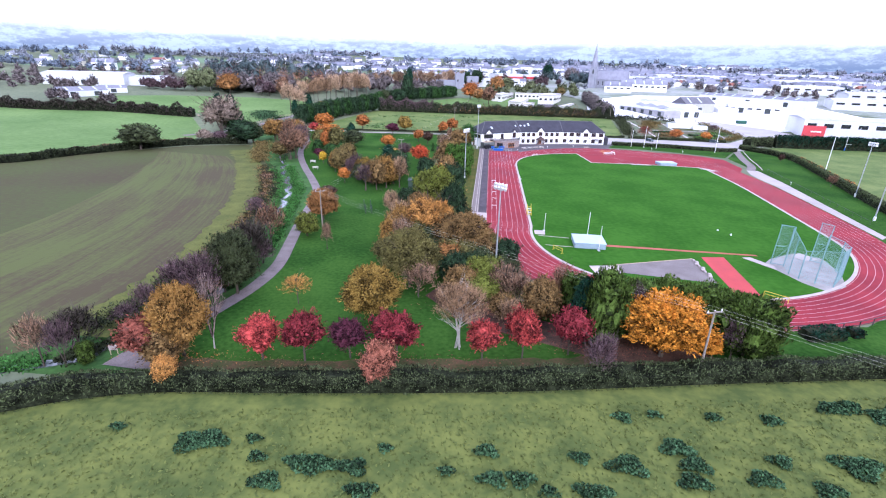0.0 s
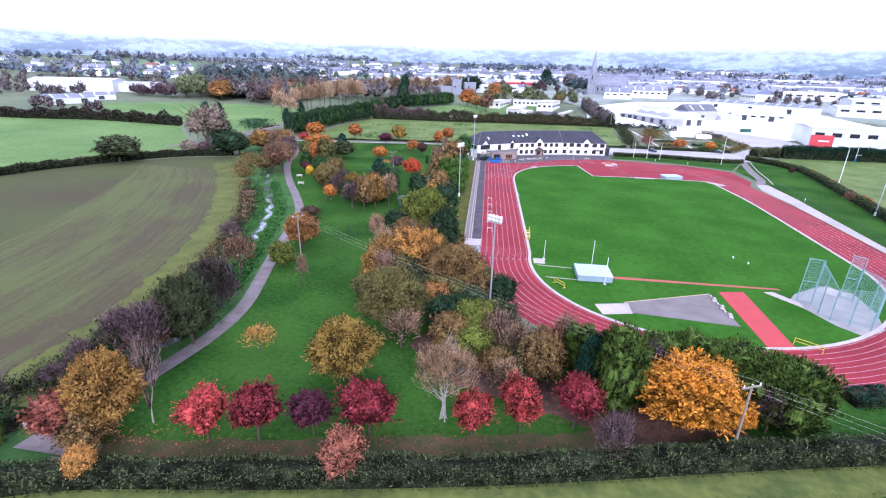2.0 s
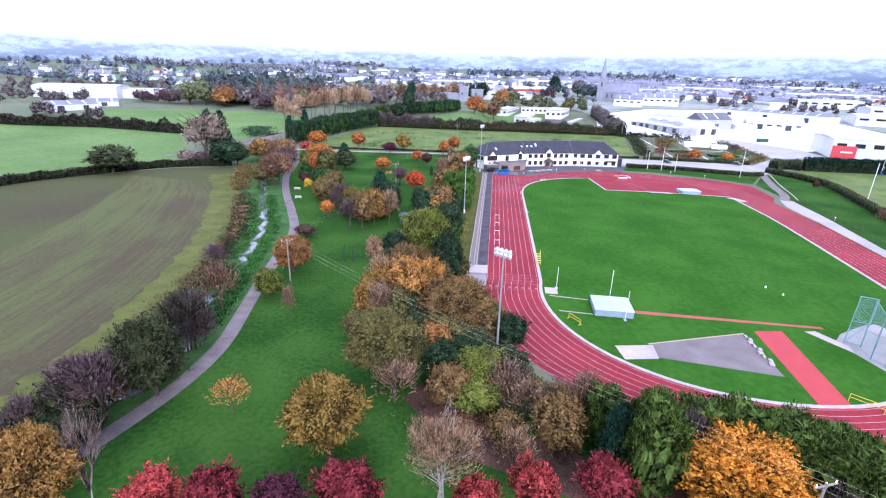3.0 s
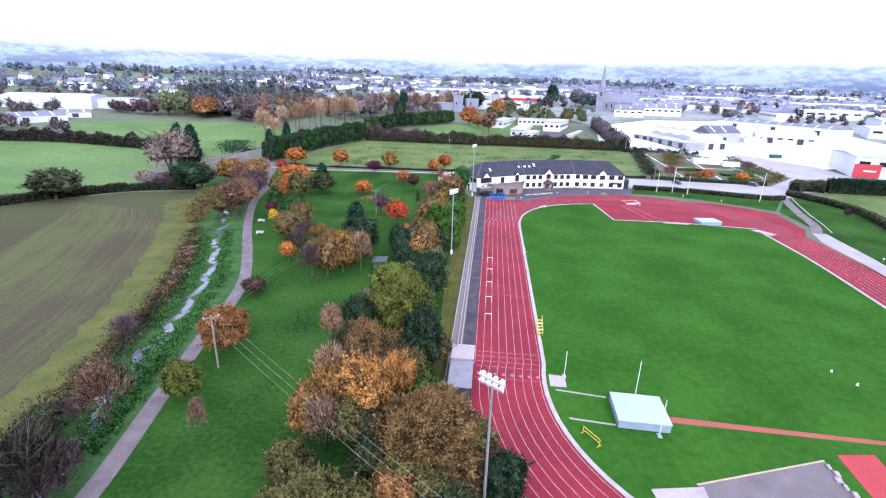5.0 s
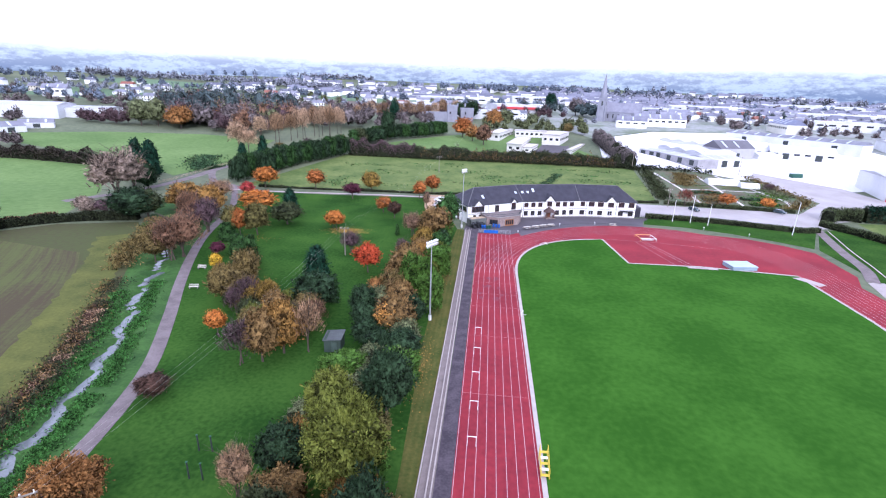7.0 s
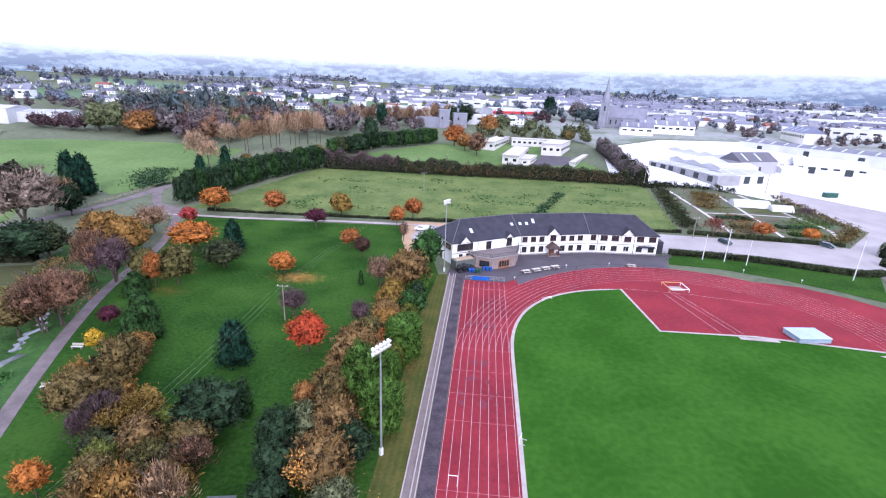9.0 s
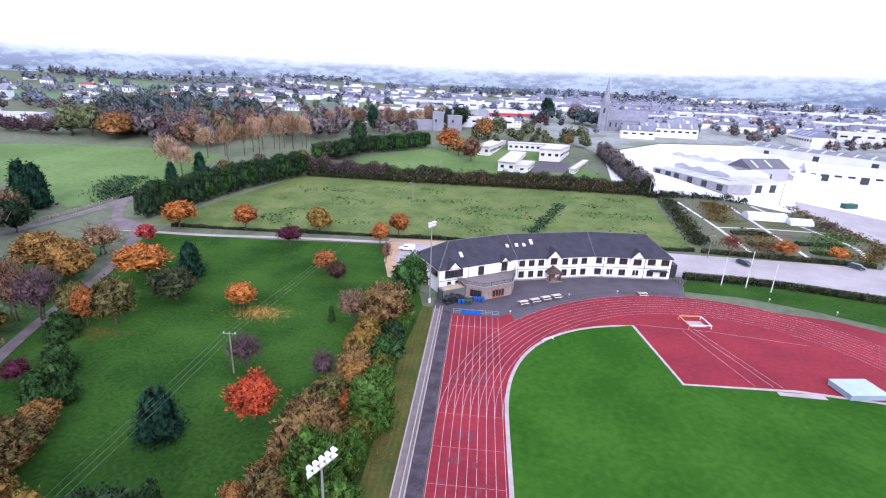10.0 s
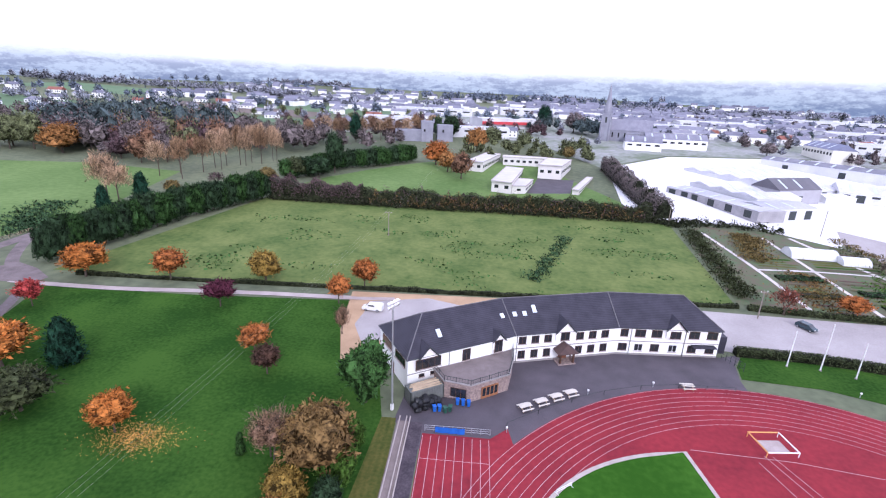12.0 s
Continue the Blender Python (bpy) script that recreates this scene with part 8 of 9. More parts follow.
def barrier(x, y, w, rz, material, label, h=0.95):
    root = thing("barrier", x, y, 0.08, rz, label, "barrier")
    for s in (-w / 2, w / 2):
        tube_part("post", root, material, (s, 0, 0), (s, 0, h), 0.05, None, 6)
        tube_part("foot", root, material, (s, -0.35, 0.03), (s, 0.35, 0.03), 0.045, None, 6)
    for z in (h, h * 0.5):
        tube_part("rail", root, material, (-w / 2, 0, z), (w / 2, 0, z), 0.05, None, 6)


barrier(4.6, -12.9, 2.6, -55, YELLOW, "yellow tubular barrier standing on the infield edge")
barrier(37.2, -29.5, 3.4, -40, YELLOW, "yellow tubular barrier beside the runway")
barrier(9.6, 101.2, 2.6, 35, WHITEPAINT, "pale tubular barrier at the infield kerb", 0.6)


ORANGEPAINT = mat("orange_paint", (0.72, 0.36, 0.12), (0.58, 0.28, 0.10), scale=1, fine=8, rough=0.5, bump=0.05)
GOAL = (42.3, 113.2, 6, 4.8, 4.4)


def goal_frame():
    root = thing("goal_frame", GOAL[0], GOAL[1], 0.05, GOAL[2], "orange and white barrier frame round a pale board", "barrier")
    w, d, h = GOAL[3], GOAL[4], 0.85
    for sx in (-1, 1):
        for sy in (-1, 1):
            tube_part("leg", root, ORANGEPAINT if sx < 0 else WHITEPAINT, (sx * w / 2, sy * d / 2, 0), (sx * w / 2, sy * d / 2, h), 0.07, None, 6)
        box_part("end_beam", root, ORANGEPAINT if sx < 0 else WHITEPAINT, sx * w / 2, 0, h, 0.16, d + 0.16, 0.16, 0, 0.02)
    for sy in (-1, 1):
        box_part("beam", root, ORANGEPAINT if sy > 0 else WHITEPAINT, 0, sy * d / 2, h + 0.003, w - 0.18, 0.16, 0.16, 0, 0.02)
    box_part("board", root, PALECRETE, 0.3, 0, 0.06, w * 0.7, d * 0.6, 0.08, 0, 0.02, "pale weathered board")


goal_frame()


def throwing_cage():
    root = thing("throwing_cage", label="tall hammer throwing cage with pale green netting and leaning gates", category="throwing cage")
    posts = [(46.6, -14.4, 7.8), (45.6, -17.9, 7.2), (46.1, -20.0, 5.4), (47.7, -21.9, 6.2), (50.1, -23.0, 6.6), (53.8, -19.1, 6.2), (55.2, -15.5, 6.0), (54.6, -12.3, 6.2)]
    net = mat("cage_net", (0.30, 0.42, 0.42), (0.22, 0.33, 0.34), rough=0.8, bump=0)
    for x, y, h in posts:
        tube_part("post", root, GREENNET, (x, y, 0.09), (x, y, h), 0.09, None, 8)
    for k in range(len(posts) - 1):
        (x0, y0, h0), (x1, y1, h1) = posts[k], posts[k + 1]
        tube_part("top_rail", root, GREENNET, (x0, y0, h0 - 0.1), (x1, y1, h1 - 0.1), 0.05, None, 6)
        bm = bmesh.new()
        n = int(math.hypot(x1 - x0, y1 - y0) / 0.24)
        for j in range(1, n):
            t = j / n
            add_tube(bm, (x0 + (x1 - x0) * t, y0 + (y1 - y0) * t, 0.1), (x0 + (x1 - x0) * t, y0 + (y1 - y0) * t, (h0 + (h1 - h0) * t) - 0.15), 0.015, None, 3)
        for j in range(1, 20):
            s = j / 20
            add_tube(bm, (x0, y0, 0.1 + (h0 - 0.2) * s), (x1, y1, 0.1 + (h1 - 0.2) * s), 0.014, None, 3)
        part("net", bm, net, root, "pale green net")
    for x, y, dx, dy in ((46.6, -14.4, -2.3, 0.3), (54.6, -12.3, -1.6, 0.9)):
        gate = tube_part("gate_leaf", root, GREENNET, (x, y, 0.4), (x + 0.2, y, 8.0), 0.08, None, 8, "tall cage gate frame")
        for z in (0.4, 4.0, 8.0):
            tube_part("gate_rail", gate, GREENNET, (x, y, z), (x + dx, y + dy, z + 0.2), 0.06, None, 6)
        tube_part("gate_stile", gate, GREENNET, (x + dx, y + dy, 0.4), (x + dx + 0.2, y + dy, 8.2), 0.07, None, 6)
        tube_part("brace", gate, GREENNET, (x + dx, y + dy, 0.6), (x, y, 4.0), 0.05, None, 6)
        bm = bmesh.new()
        for j in range(1, 14):
            t = j / 14
            add_tube(bm, (x + dx * t, y + dy * t, 0.5), (x + dx * t, y + dy * t, 8.1), 0.014, None, 3)
        for j in range(1, 26):
            z = 0.5 + 7.6 * j / 26
            add_tube(bm, (x, y, z), (x + dx, y + dy, z), 0.012, None, 3)
        part("gate_net", bm, net, gate)
    box_part("circle_board", root, PALECRETE, 53.4, -8.8, 0.14, 3.6, 3.6, 0.1, 30, 0.02, "pale throwing circle slab")
    return root


throwing_cage()
# shot sector clutter
for k in range(9):
    block = thing("stop_board", 30.4 + 0.25 * math.sin(k * 2), -14.0 - k * 0.95, 0.1, 80 + 15 * math.sin(k * 3.1), "pale concrete kerb block by the gravel sector", "kerb block", "kerb blocks by the sector")
    box_part("block", block, PALECRETE, 0, 0, 0.12, 0.8, 0.35 + 0.15 * (k % 3), 0.24, 0, 0.03)


def timing_hut():
    root = thing("timing_hut", -11.5, -2.3, 0.03, 0, "pale flat-roofed timing hut with a lean-to beside the straight", "hut")
    box_part("wall", root, mat("hut_wall", (0.36, 0.34, 0.34), (0.26, 0.245, 0.245), scale=0.7, fine=6), 0, 1.6, 1.5, 2.9, 3.4, 3.0, 0, 0.03, "grey rendered wall")
    box_part("roof", root, PALECRETE, 0, 1.7, 3.1, 3.3, 3.8, 0.16, 0, 0.03, "white flat roof")
    bm = bmesh.new()
    v = [bm.verts.new(p) for p in ((-1.6, -0.2, 2.75), (1.6, -0.2, 2.75), (1.6, -5.6, 2.1), (-1.6, -5.6, 2.1))]
    bm.faces.new(v)
    thicken(bm, 0.1)
    part("shelter_roof", bm, mat("shelter_roof", (0.27, 0.25, 0.27), (0.19, 0.18, 0.195), scale=0.8, fine=6), root, "grey sloping shelter roof")
    for x in (-1.5, 1.5):
        for y in (-0.3, -5.4):
            tube_part("post", root, DARKSTEEL, (x, y, 0), (x, y, 2.3), 0.05, None, 6)
    box_part("back_wall", root, DARKSTEEL, -1.55, -2.9, 1.1, 0.08, 5.0, 2.1)
    box_part("window", root, GLASS, 1.47, 1.6, 1.7, 0.06, 2.2, 0.9)


timing_hut()
for k in range(6):
    seat = thing("stacked_hurdle", -10.4 + 0.12 * (k % 2), -9.6 - k * 0.75, 0.06, 8 * math.sin(k * 2), "white stacked hurdle beside the timing hut", "hurdle", "stack of white hurdles")
    box_part("bar", seat, WHITEPAINT, 0, 0, 0.8, 0.9, 0.08, 0.2, 0, 0.01)
    for s in (-0.4, 0.4):
        tube_part("leg", seat, WHITEPAINT, (s, 0, 0), (s, 0.05, 0.75), 0.03, None, 6)


def garden_shed():
    root = thing("garden_shed", -32.2, 36.0, 0.03, 5, "small dark green timber shed among trees", "shed")
    wall_m = mat("shed_boards", (0.05, 0.075, 0.06), (0.035, 0.05, 0.04), scale=1, fine=8, wave=("X", 0.15, 0.4))
    box_part("wall", root, wall_m, 0, 0, 1.2, 2.8, 3.2, 2.4, 0, 0.02)
    bm = bmesh.new()
    vs = [bm.verts.new(p) for p in ((-1.6, -1.8, 2.35), (1.6, -1.8, 2.6), (1.6, 1.8, 2.6), (-1.6, 1.8, 2.35))]
    bm.faces.new(vs)
    thicken(bm, 0.12)
    part("roof", bm, mat("felt_roof", (0.10, 0.11, 0.11), (0.07, 0.075, 0.075), scale=1, fine=8), root)
    box_part("door", root, mat("shed_door", (0.07, 0.10, 0.08), (0.05, 0.07, 0.06), scale=1, fine=8), 0.3, -1.62, 1.0, 0.9, 0.06, 1.9, 0, 0.01)


garden_shed()
for x, y in ((-40.8, 10.4), (-39.1, 10.4), (-39.4, 6.2), (-37.8, 6.2)):
    post = thing("exercise_post", x, y, 0.03, 0, "dark green upright exercise post on the lawn", "post", "exercise posts on the lawn")
    tube_part("post", post, DARKSTEEL, (0, 0, 0), (0, 0, 2.3), 0.09, 0.08, 8)
    box_part("cap", post, GREENPLASTIC, 0, 0, 2.3, 0.22, 0.22, 0.06, 0, 0.01)
for x, y, rz in ((-74.5, 66.2, 5), (-69.6, 55.2, 10)):
    bench = thing("park_bench", x, y, 0.03, rz, "pale timber park bench beside the path", "bench", "benches by the path")
    for k in range(3):
        box_part("seat_slat", bench, TIMBER_PALE, 0, -0.2 + 0.18 * k, 0.45, 2.0, 0.15, 0.05, 0, 0.01)
    for k in range(2):
        box_part("back_slat", bench, TIMBER_PALE, 0, 0.3, 0.65 + 0.2 * k, 2.0, 0.05, 0.14, 0, 0.01)
    for s in (-0.8, 0.8):
        box_part("leg", bench, CONCRETE, s, 0, 0.22, 0.12, 0.55, 0.44, 0, 0.01)
sign = thing("notice_board", -54.6, -57.4, 0.03, 20, "small white notice board on posts by the path", "sign")
box_part("board", sign, PALECRETE, 0, 0, 1.0, 0.9, 0.06, 0.6, 0, 0.01)
for k in range(3):
    box_part("text_bar", sign, mat("grey_print", (0.2, 0.2, 0.2)), 0, -0.04, 1.17 - 0.17 * k, 0.7 - 0.15 * k, 0.02, 0.05)
for s in (-0.38, 0.38):
    tube_part("post", sign, TIMBER, (s, 0.05, 0), (s, 0.05, 1.4), 0.05, None, 6)


def rugby_posts(x, y, rz):
    root = thing("rugby_posts", x, y, hill(x, y), rz, "tall white rugby goal posts", "goal posts")
    for s in (-2.8, 2.8):
        tube_part("post", root, WHITEPAINT, (s, 0, 0), (s, 0, 11), 0.1, 0.07, 8)
        tube_part("pad", root, BLUEPLASTIC, (s, 0, 0), (s, 0, 1.6), 0.22, None, 10)
    tube_part("crossbar", root, WHITEPAINT, (-2.8, 0, 3.0), (2.8, 0, 3.0), 0.07, None, 8)


rugby_posts(166, 149, 15)
pole = thing("floodlight_mast", 122.5, 95.8, 0.0, 0, "plain tall white mast beside the pitch", "mast")
tube_part("pole", pole, WHITEPAINT, (0, 0, 0), (0, 0, 12.5), 0.15, 0.09, 8)


def car(x, y, rz, paint, label, van=False):
    root = thing("car", x, y, hill(x, y) + 0.08, rz, label, "car")
    prof = [(-2.1, 0.3), (2.1, 0.3), (2.15, 0.75), (1.25, 0.98), (0.6, 1.45), (-1.5, 1.5), (-2.05, 1.0)] if not van else [(-2.4, 0.3), (2.3, 0.3), (2.35, 0.85), (1.6, 1.1), (0.9, 1.72), (-2.2, 1.8), (-2.4, 1.6)]
    bm = bmesh.new()
    a = [bm.verts.new((px, -0.85, pz)) for px, pz in prof]
    b = [bm.verts.new((px, 0.85, pz)) for px, pz in prof]
    bm.faces.new(a)
    bm.faces.new(b[::-1])
    for i in range(len(prof)):
        j = (i + 1) % len(prof)
        bm.faces.new((a[j], a[i], b[i], b[j]))
    bmesh.ops.recalc_face_normals(bm, faces=bm.faces[:])
    bmesh.ops.bevel(bm, geom=bm.edges[:], offset=0.07, segments=2, affect="EDGES")
    body = part("body", bm, paint, root)
    top = 1.6 if van else 1.38
    box_part("side_window", body, GLASS, -0.3 if not van else 0.1, 0, top - 0.17, 1.5, 1.74, 0.36, 0, 0.04)
    bm = bmesh.new()
    q = [(1.3, 0.97), (0.66, 1.42)] if not van else [(1.55, 1.14), (0.95, 1.66)]
    vs = [bm.verts.new((px, s * 0.72, pz + 0.03)) for (px, pz), s in ((q[0], -1), (q[0], 1), (q[1], 1), (q[1], -1))]
    bm.faces.new(vs)
    thicken(bm, 0.03)
    part("windscreen", bm, GLASS, body)
    for sx in (-1.35, 1.35):
        for sy in (-0.82, 0.82):
            wheel = tube_part("wheel", root, TIRE, (sx, sy - 0.1, 0.32), (sx, sy + 0.1, 0.32), 0.32, None, 14)
            tube_part("rim", wheel, STEEL, (sx, sy - 0.11, 0.32), (sx, sy + 0.11, 0.32), 0.19, None, 10)
    for sy in (-0.6, 0.6):
        box_part("headlight", body, WHITEPAINT, 2.13, sy, 0.72, 0.08, 0.3, 0.14, 0, 0.02)
    return root


car(-26.0, 148.6, 175, CARWHITE, "white panel van parked on the gravel drive", True)
car(72.6, 154.2, -62, CARDARK, "dark teal hatchback on the car park")
car(105.5, 156.8, -48, CARDARK, "dark teal saloon on the car park")


# ---- town ----
def house_proto(w, d, h, rise, wall_m, roof_m, label, hip=False, bays=3, storeys=2):
    """A small house: walls, pitched roof, chimney, windows and door."""
    root = thing("house", label=label, category="house", group="houses of the town")
    bm = add_box(bmesh.new(), 0, 0, h / 2 - 0.5, w, d, h + 1.0)
    wall = part("wall", bm, wall_m, root)
    bm = bmesh.new()
    o = 0.4
    ins = d / 2 if hip else 0.0
    v = [bm.verts.new(p) for p in ((-w / 2 - o, -d / 2 - o, h - 0.15), (w / 2 + o, -d / 2 - o, h - 0.15), (w / 2 + o, d / 2 + o, h - 0.15), (-w / 2 - o, d / 2 + o, h - 0.15),
                                   (-w / 2 - o + ins, 0, h + rise), (w / 2 + o - ins, 0, h + rise))]
    for f in ((0, 1, 5, 4), (2, 3, 4, 5), (1, 2, 5), (3, 0, 4)):
        bm.faces.new([v[i] for i in f])
    bm.faces.new([v[i] for i in (3, 2, 1, 0)])
    roof = part("roof", bm, roof_m, root)
    box_part("chimney", roof, wall_m, w / 2 - 1.2, 0, h + rise, 0.9, 0.6, 1.6, 0, 0.03)
    for s in range(storeys):
        for b in range(bays):
            x = (b - (bays - 1) / 2) * w / bays
            box_part("window", wall, GLASS, x, -d / 2 - 0.01, 1.5 + s * 2.7, 1.1, 0.1, 1.2)
    return root


PROTOS = [
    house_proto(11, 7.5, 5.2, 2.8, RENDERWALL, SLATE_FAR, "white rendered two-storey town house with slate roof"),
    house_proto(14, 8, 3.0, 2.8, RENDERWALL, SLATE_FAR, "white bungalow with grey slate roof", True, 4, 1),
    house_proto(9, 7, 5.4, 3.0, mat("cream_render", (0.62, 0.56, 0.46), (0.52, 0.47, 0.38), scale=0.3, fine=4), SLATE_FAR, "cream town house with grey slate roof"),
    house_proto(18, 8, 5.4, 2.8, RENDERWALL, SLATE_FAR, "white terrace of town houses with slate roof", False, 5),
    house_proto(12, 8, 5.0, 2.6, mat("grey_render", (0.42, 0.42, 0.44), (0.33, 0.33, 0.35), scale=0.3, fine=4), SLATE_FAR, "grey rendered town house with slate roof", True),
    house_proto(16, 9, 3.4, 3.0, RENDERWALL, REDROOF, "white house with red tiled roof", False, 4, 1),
]



def far_houses(spots):
    """Houses too far off to count: all their walls in one mesh, their roofs in another under it."""
    wv, wf, rv, rf = [], [], [], []
    rng = random.Random(9)
    for x, y, rz in spots:
        w, d, h, rise = rng.choice(((12, 8, 5.2, 3.0), (22, 8, 5.4, 3.0), (14, 9, 3.2, 2.8), (10, 8, 5.4, 3.2)))
        m = pose(x, y, hill(x, y), 0, 0, rz)
        n = len(wv)
        wv += [m @ Vector((sx * w / 2, sy * d / 2, z)) for z in (-1, h) for sx, sy in ((-1, -1), (1, -1), (1, 1), (-1, 1))]
        wf += [(n, n + 1, n + 5, n + 4), (n + 1, n + 2, n + 6, n + 5), (n + 2, n + 3, n + 7, n + 6), (n + 3, n, n + 4, n + 7)]
        n = len(rv)
        o = 0.4
        rv += [m @ Vector(p) for p in ((-w / 2 - o, -d / 2 - o, h - 0.15), (w / 2 + o, -d / 2 - o, h - 0.15), (w / 2 + o, d / 2 + o, h - 0.15), (-w / 2 - o, d / 2 + o, h - 0.15), (-w / 2 - o, 0, h + rise), (w / 2 + o, 0, h + rise))]
        rf += [(n, n + 1, n + 5, n + 4), (n + 2, n + 3, n + 4, n + 5), (n + 1, n + 2, n + 5), (n + 3, n, n + 4)]
    ob = new("far_houses", mesh_from("far_houses", wv, wf, RENDERWALL))
    tagged(ob, "far white houses crowding the edge of town", "houses", kind="stuff")
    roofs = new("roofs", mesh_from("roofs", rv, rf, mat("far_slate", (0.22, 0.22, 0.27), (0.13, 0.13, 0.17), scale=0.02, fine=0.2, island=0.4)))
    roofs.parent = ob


def scatter_town():
    rng = random.Random(21)
    spots = []
    keep_out = ((55, 225, 300, 430), (-20, 240, 65, 345), (40, 330, 210, 500), (-25, 500, 75, 640), (-340, 270, -110, 365), (-420, 200, -280, 300))

    def free(x, y, r):
        return all(not (a - r < x < c + r and b - r < y < d + r) for a, b, c, d in keep_out) and all((x - p) ** 2 + (y - q) ** 2 > r * r for p, q in spots)

    zones = ((95, 130, 480, 440, 640, 12), (220, 200, 600, 760, 960, 11), (34, 300, 250, 560, 420, 13), (56, -300, 440, 40, 720, 14), (210, -420, 640, 300, 960, 12), (24, -700, 380, -300, 640, 20), (90, 60, 640, 400, 900, 11))
    first, far = set(), []
    for n, x0, y0, x1, y1, r in zones:
        made, tries = 0, 0
        while made < n and tries < 4000:
            tries += 1
            x, y = rng.uniform(x0, x1), rng.uniform(y0, y1)
            if not free(x, y, r):
                continue
            spots.append((x, y))
            made += 1
            k = rng.choice((0, 0, 1, 1, 2, 3, 3, 4, 5) if x > -100 else (0, 0, 1, 1, 1, 2, 5))
            rz = rng.choice((0, 90, 20, -25, 180, 10)) + rng.uniform(-8, 8)
            m = pose(x, y, hill(x, y), 0, 0, rz)
            if y > 620 or made > 60:
                far.append((x, y, rz))
                continue
            if k not in first:
                first.add(k)
                PROTOS[k].matrix_world = m
            else:
                copy_thing(PROTOS[k], m)
    far_houses(far)


scatter_town()


def shed_hall(x, y, w, d, h, rise, rz, wall_m, roof_m, label, doors=2, bays=1, name="industrial_shed", windows=0):
    """A long hall with one or more pitched roof bays, doors and high windows."""
    root = thing(name, x, y, hill(x, y), rz, label, "industrial building")
    wall = box_part("wall", root, wall_m, 0, 0, h / 2 - 1.0, w, d, h + 2.0)
    for b in range(bays):
        c = -d / 2 + (b + 0.5) * d / bays
        hw = d / bays / 2 + 0.15
        bm = bmesh.new()
        v = [bm.verts.new(p) for p in ((-w / 2 - 0.3, c - hw, h), (w / 2 + 0.3, c - hw, h), (w / 2 + 0.3, c, h + rise), (-w / 2 - 0.3, c, h + rise), (-w / 2 - 0.3, c + hw, h), (w / 2 + 0.3, c + hw, h))]
        for f in ((0, 1, 2, 3), (3, 2, 5, 4), (1, 5, 2), (0, 3, 4)):
            bm.faces.new([v[i] for i in f])
        bm.faces.new([v[i] for i in (4, 5, 1, 0)])
        roof = part("roof", bm, roof_m, root)
        for k in range(int(w / 9)):
            xx = -w / 2 + 5 + k * 9
            s = math.atan2(rise, hw)
            mm = Matrix.Translation((xx, c - hw / 2, h + rise / 2 + 0.08)) @ Matrix.Rotation(s, 4, "X") @ Matrix.Diagonal((1.2, hw * 0.8, 0.1, 1))
            bl = bmesh.new()
            bmesh.ops.create_cube(bl, size=1, matrix=mm)
            part("rooflight", bl, mat("rooflight", (0.5, 0.55, 0.58), (0.42, 0.46, 0.5), rough=0.3, bump=0), roof)
    for k in range(doors):
        box_part("door", wall, DARKSTEEL, -w / 2 + (k + 0.5) * w / max(1, doors), -d / 2 - 0.03, min(1.9, h * 0.42), 3.6, 0.12, min(3.6, h * 0.8), 0, 0.02, "dark roller door")
    for k in range(windows):
        box_part("window", wall, GLASS, -w / 2 + (k + 0.5) * w / windows, -d / 2 - 0.03, h * 0.68, w / windows * 0.55, 0.1, h * 0.22)
    return root


WHITESHEET = mat("white_sheeting", (0.68, 0.68, 0.69), (0.50, 0.50, 0.515), scale=0.1, fine=2, rough=0.55, bump=0.1)
# factory beyond the allotments
DARKSHEET = mat("dark_sheeting", (0.15, 0.14, 0.16), (0.11, 0.105, 0.12), scale=0.2, fine=3)
GREYSHEET = mat("grey_sheeting", (0.24, 0.235, 0.27), (0.15, 0.15, 0.18), scale=0.2, fine=3)
WORNSHEET = mat("worn_sheeting", (0.62, 0.61, 0.63), (0.44, 0.435, 0.46), scale=0.12, fine=2, contrast=1.5)
GREYGABLE = mat("grey_gable", (0.40, 0.39, 0.41), (0.32, 0.31, 0.33), scale=0.3, fine=4)
shed_hall(105.5, 266, 50, 13, 3.6, 1.0, -73, mat("soiled_wall", (0.40, 0.385, 0.39), (0.24, 0.23, 0.24), scale=0.25, fine=3), SHEET, "long low factory wing with soiled walls and dark openings", 5, 1, windows=0)
shed_hall(121, 254.5, 25, 16, 4.6, 1.2, 20, WHITESHEET, SHEET, "pale factory hall with a wide dark doorway", 3, 1)
shed_hall(121, 282, 24, 40, 4.4, 1.6, 18, WHITESHEET, WORNSHEET, "pale sheeted factory halls with low ridges", 0, 3)
shed_hall(141, 283, 25, 15, 6.4, 4.4, 20, GREYGABLE, DARKSHEET, "grey gabled hall with dark roof above the factory", 1, 1)
shed_hall(163, 330, 56, 74, 2.2, 1.6, 26, WHITESHEET, WORNSHEET, "wide multi-bay pale factory hall", 3, 6)
shed_hall(216, 350, 96, 13, 5.6, 2.0, -60, WHITESHEET, GREYSHEET, "long factory wing with grey-purple roof", 3, 1)
shed_hall(188, 290, 34, 18, 4.6, 3.4, -22, WHITESHEET, WORNSHEET, "white gabled workshop with small windows", 2, 1, windows=6)
shed_hall(167, 287, 17, 7, 2.4, 1.4, 12, POLY, POLY, "long white sheeted store", 0, 1)
shed_hall(94, 283, 14, 4, 2.8, 0.5, -62, GREYGABLE, SHEET, "small open grey lean-to at the yard", 2, 1)
shed_hall(205, 190, 78, 30, 9.5, 1.2, -14, WHITESHEET, SHEET, "large white warehouse beside the pitch", 0, 1, windows=10)
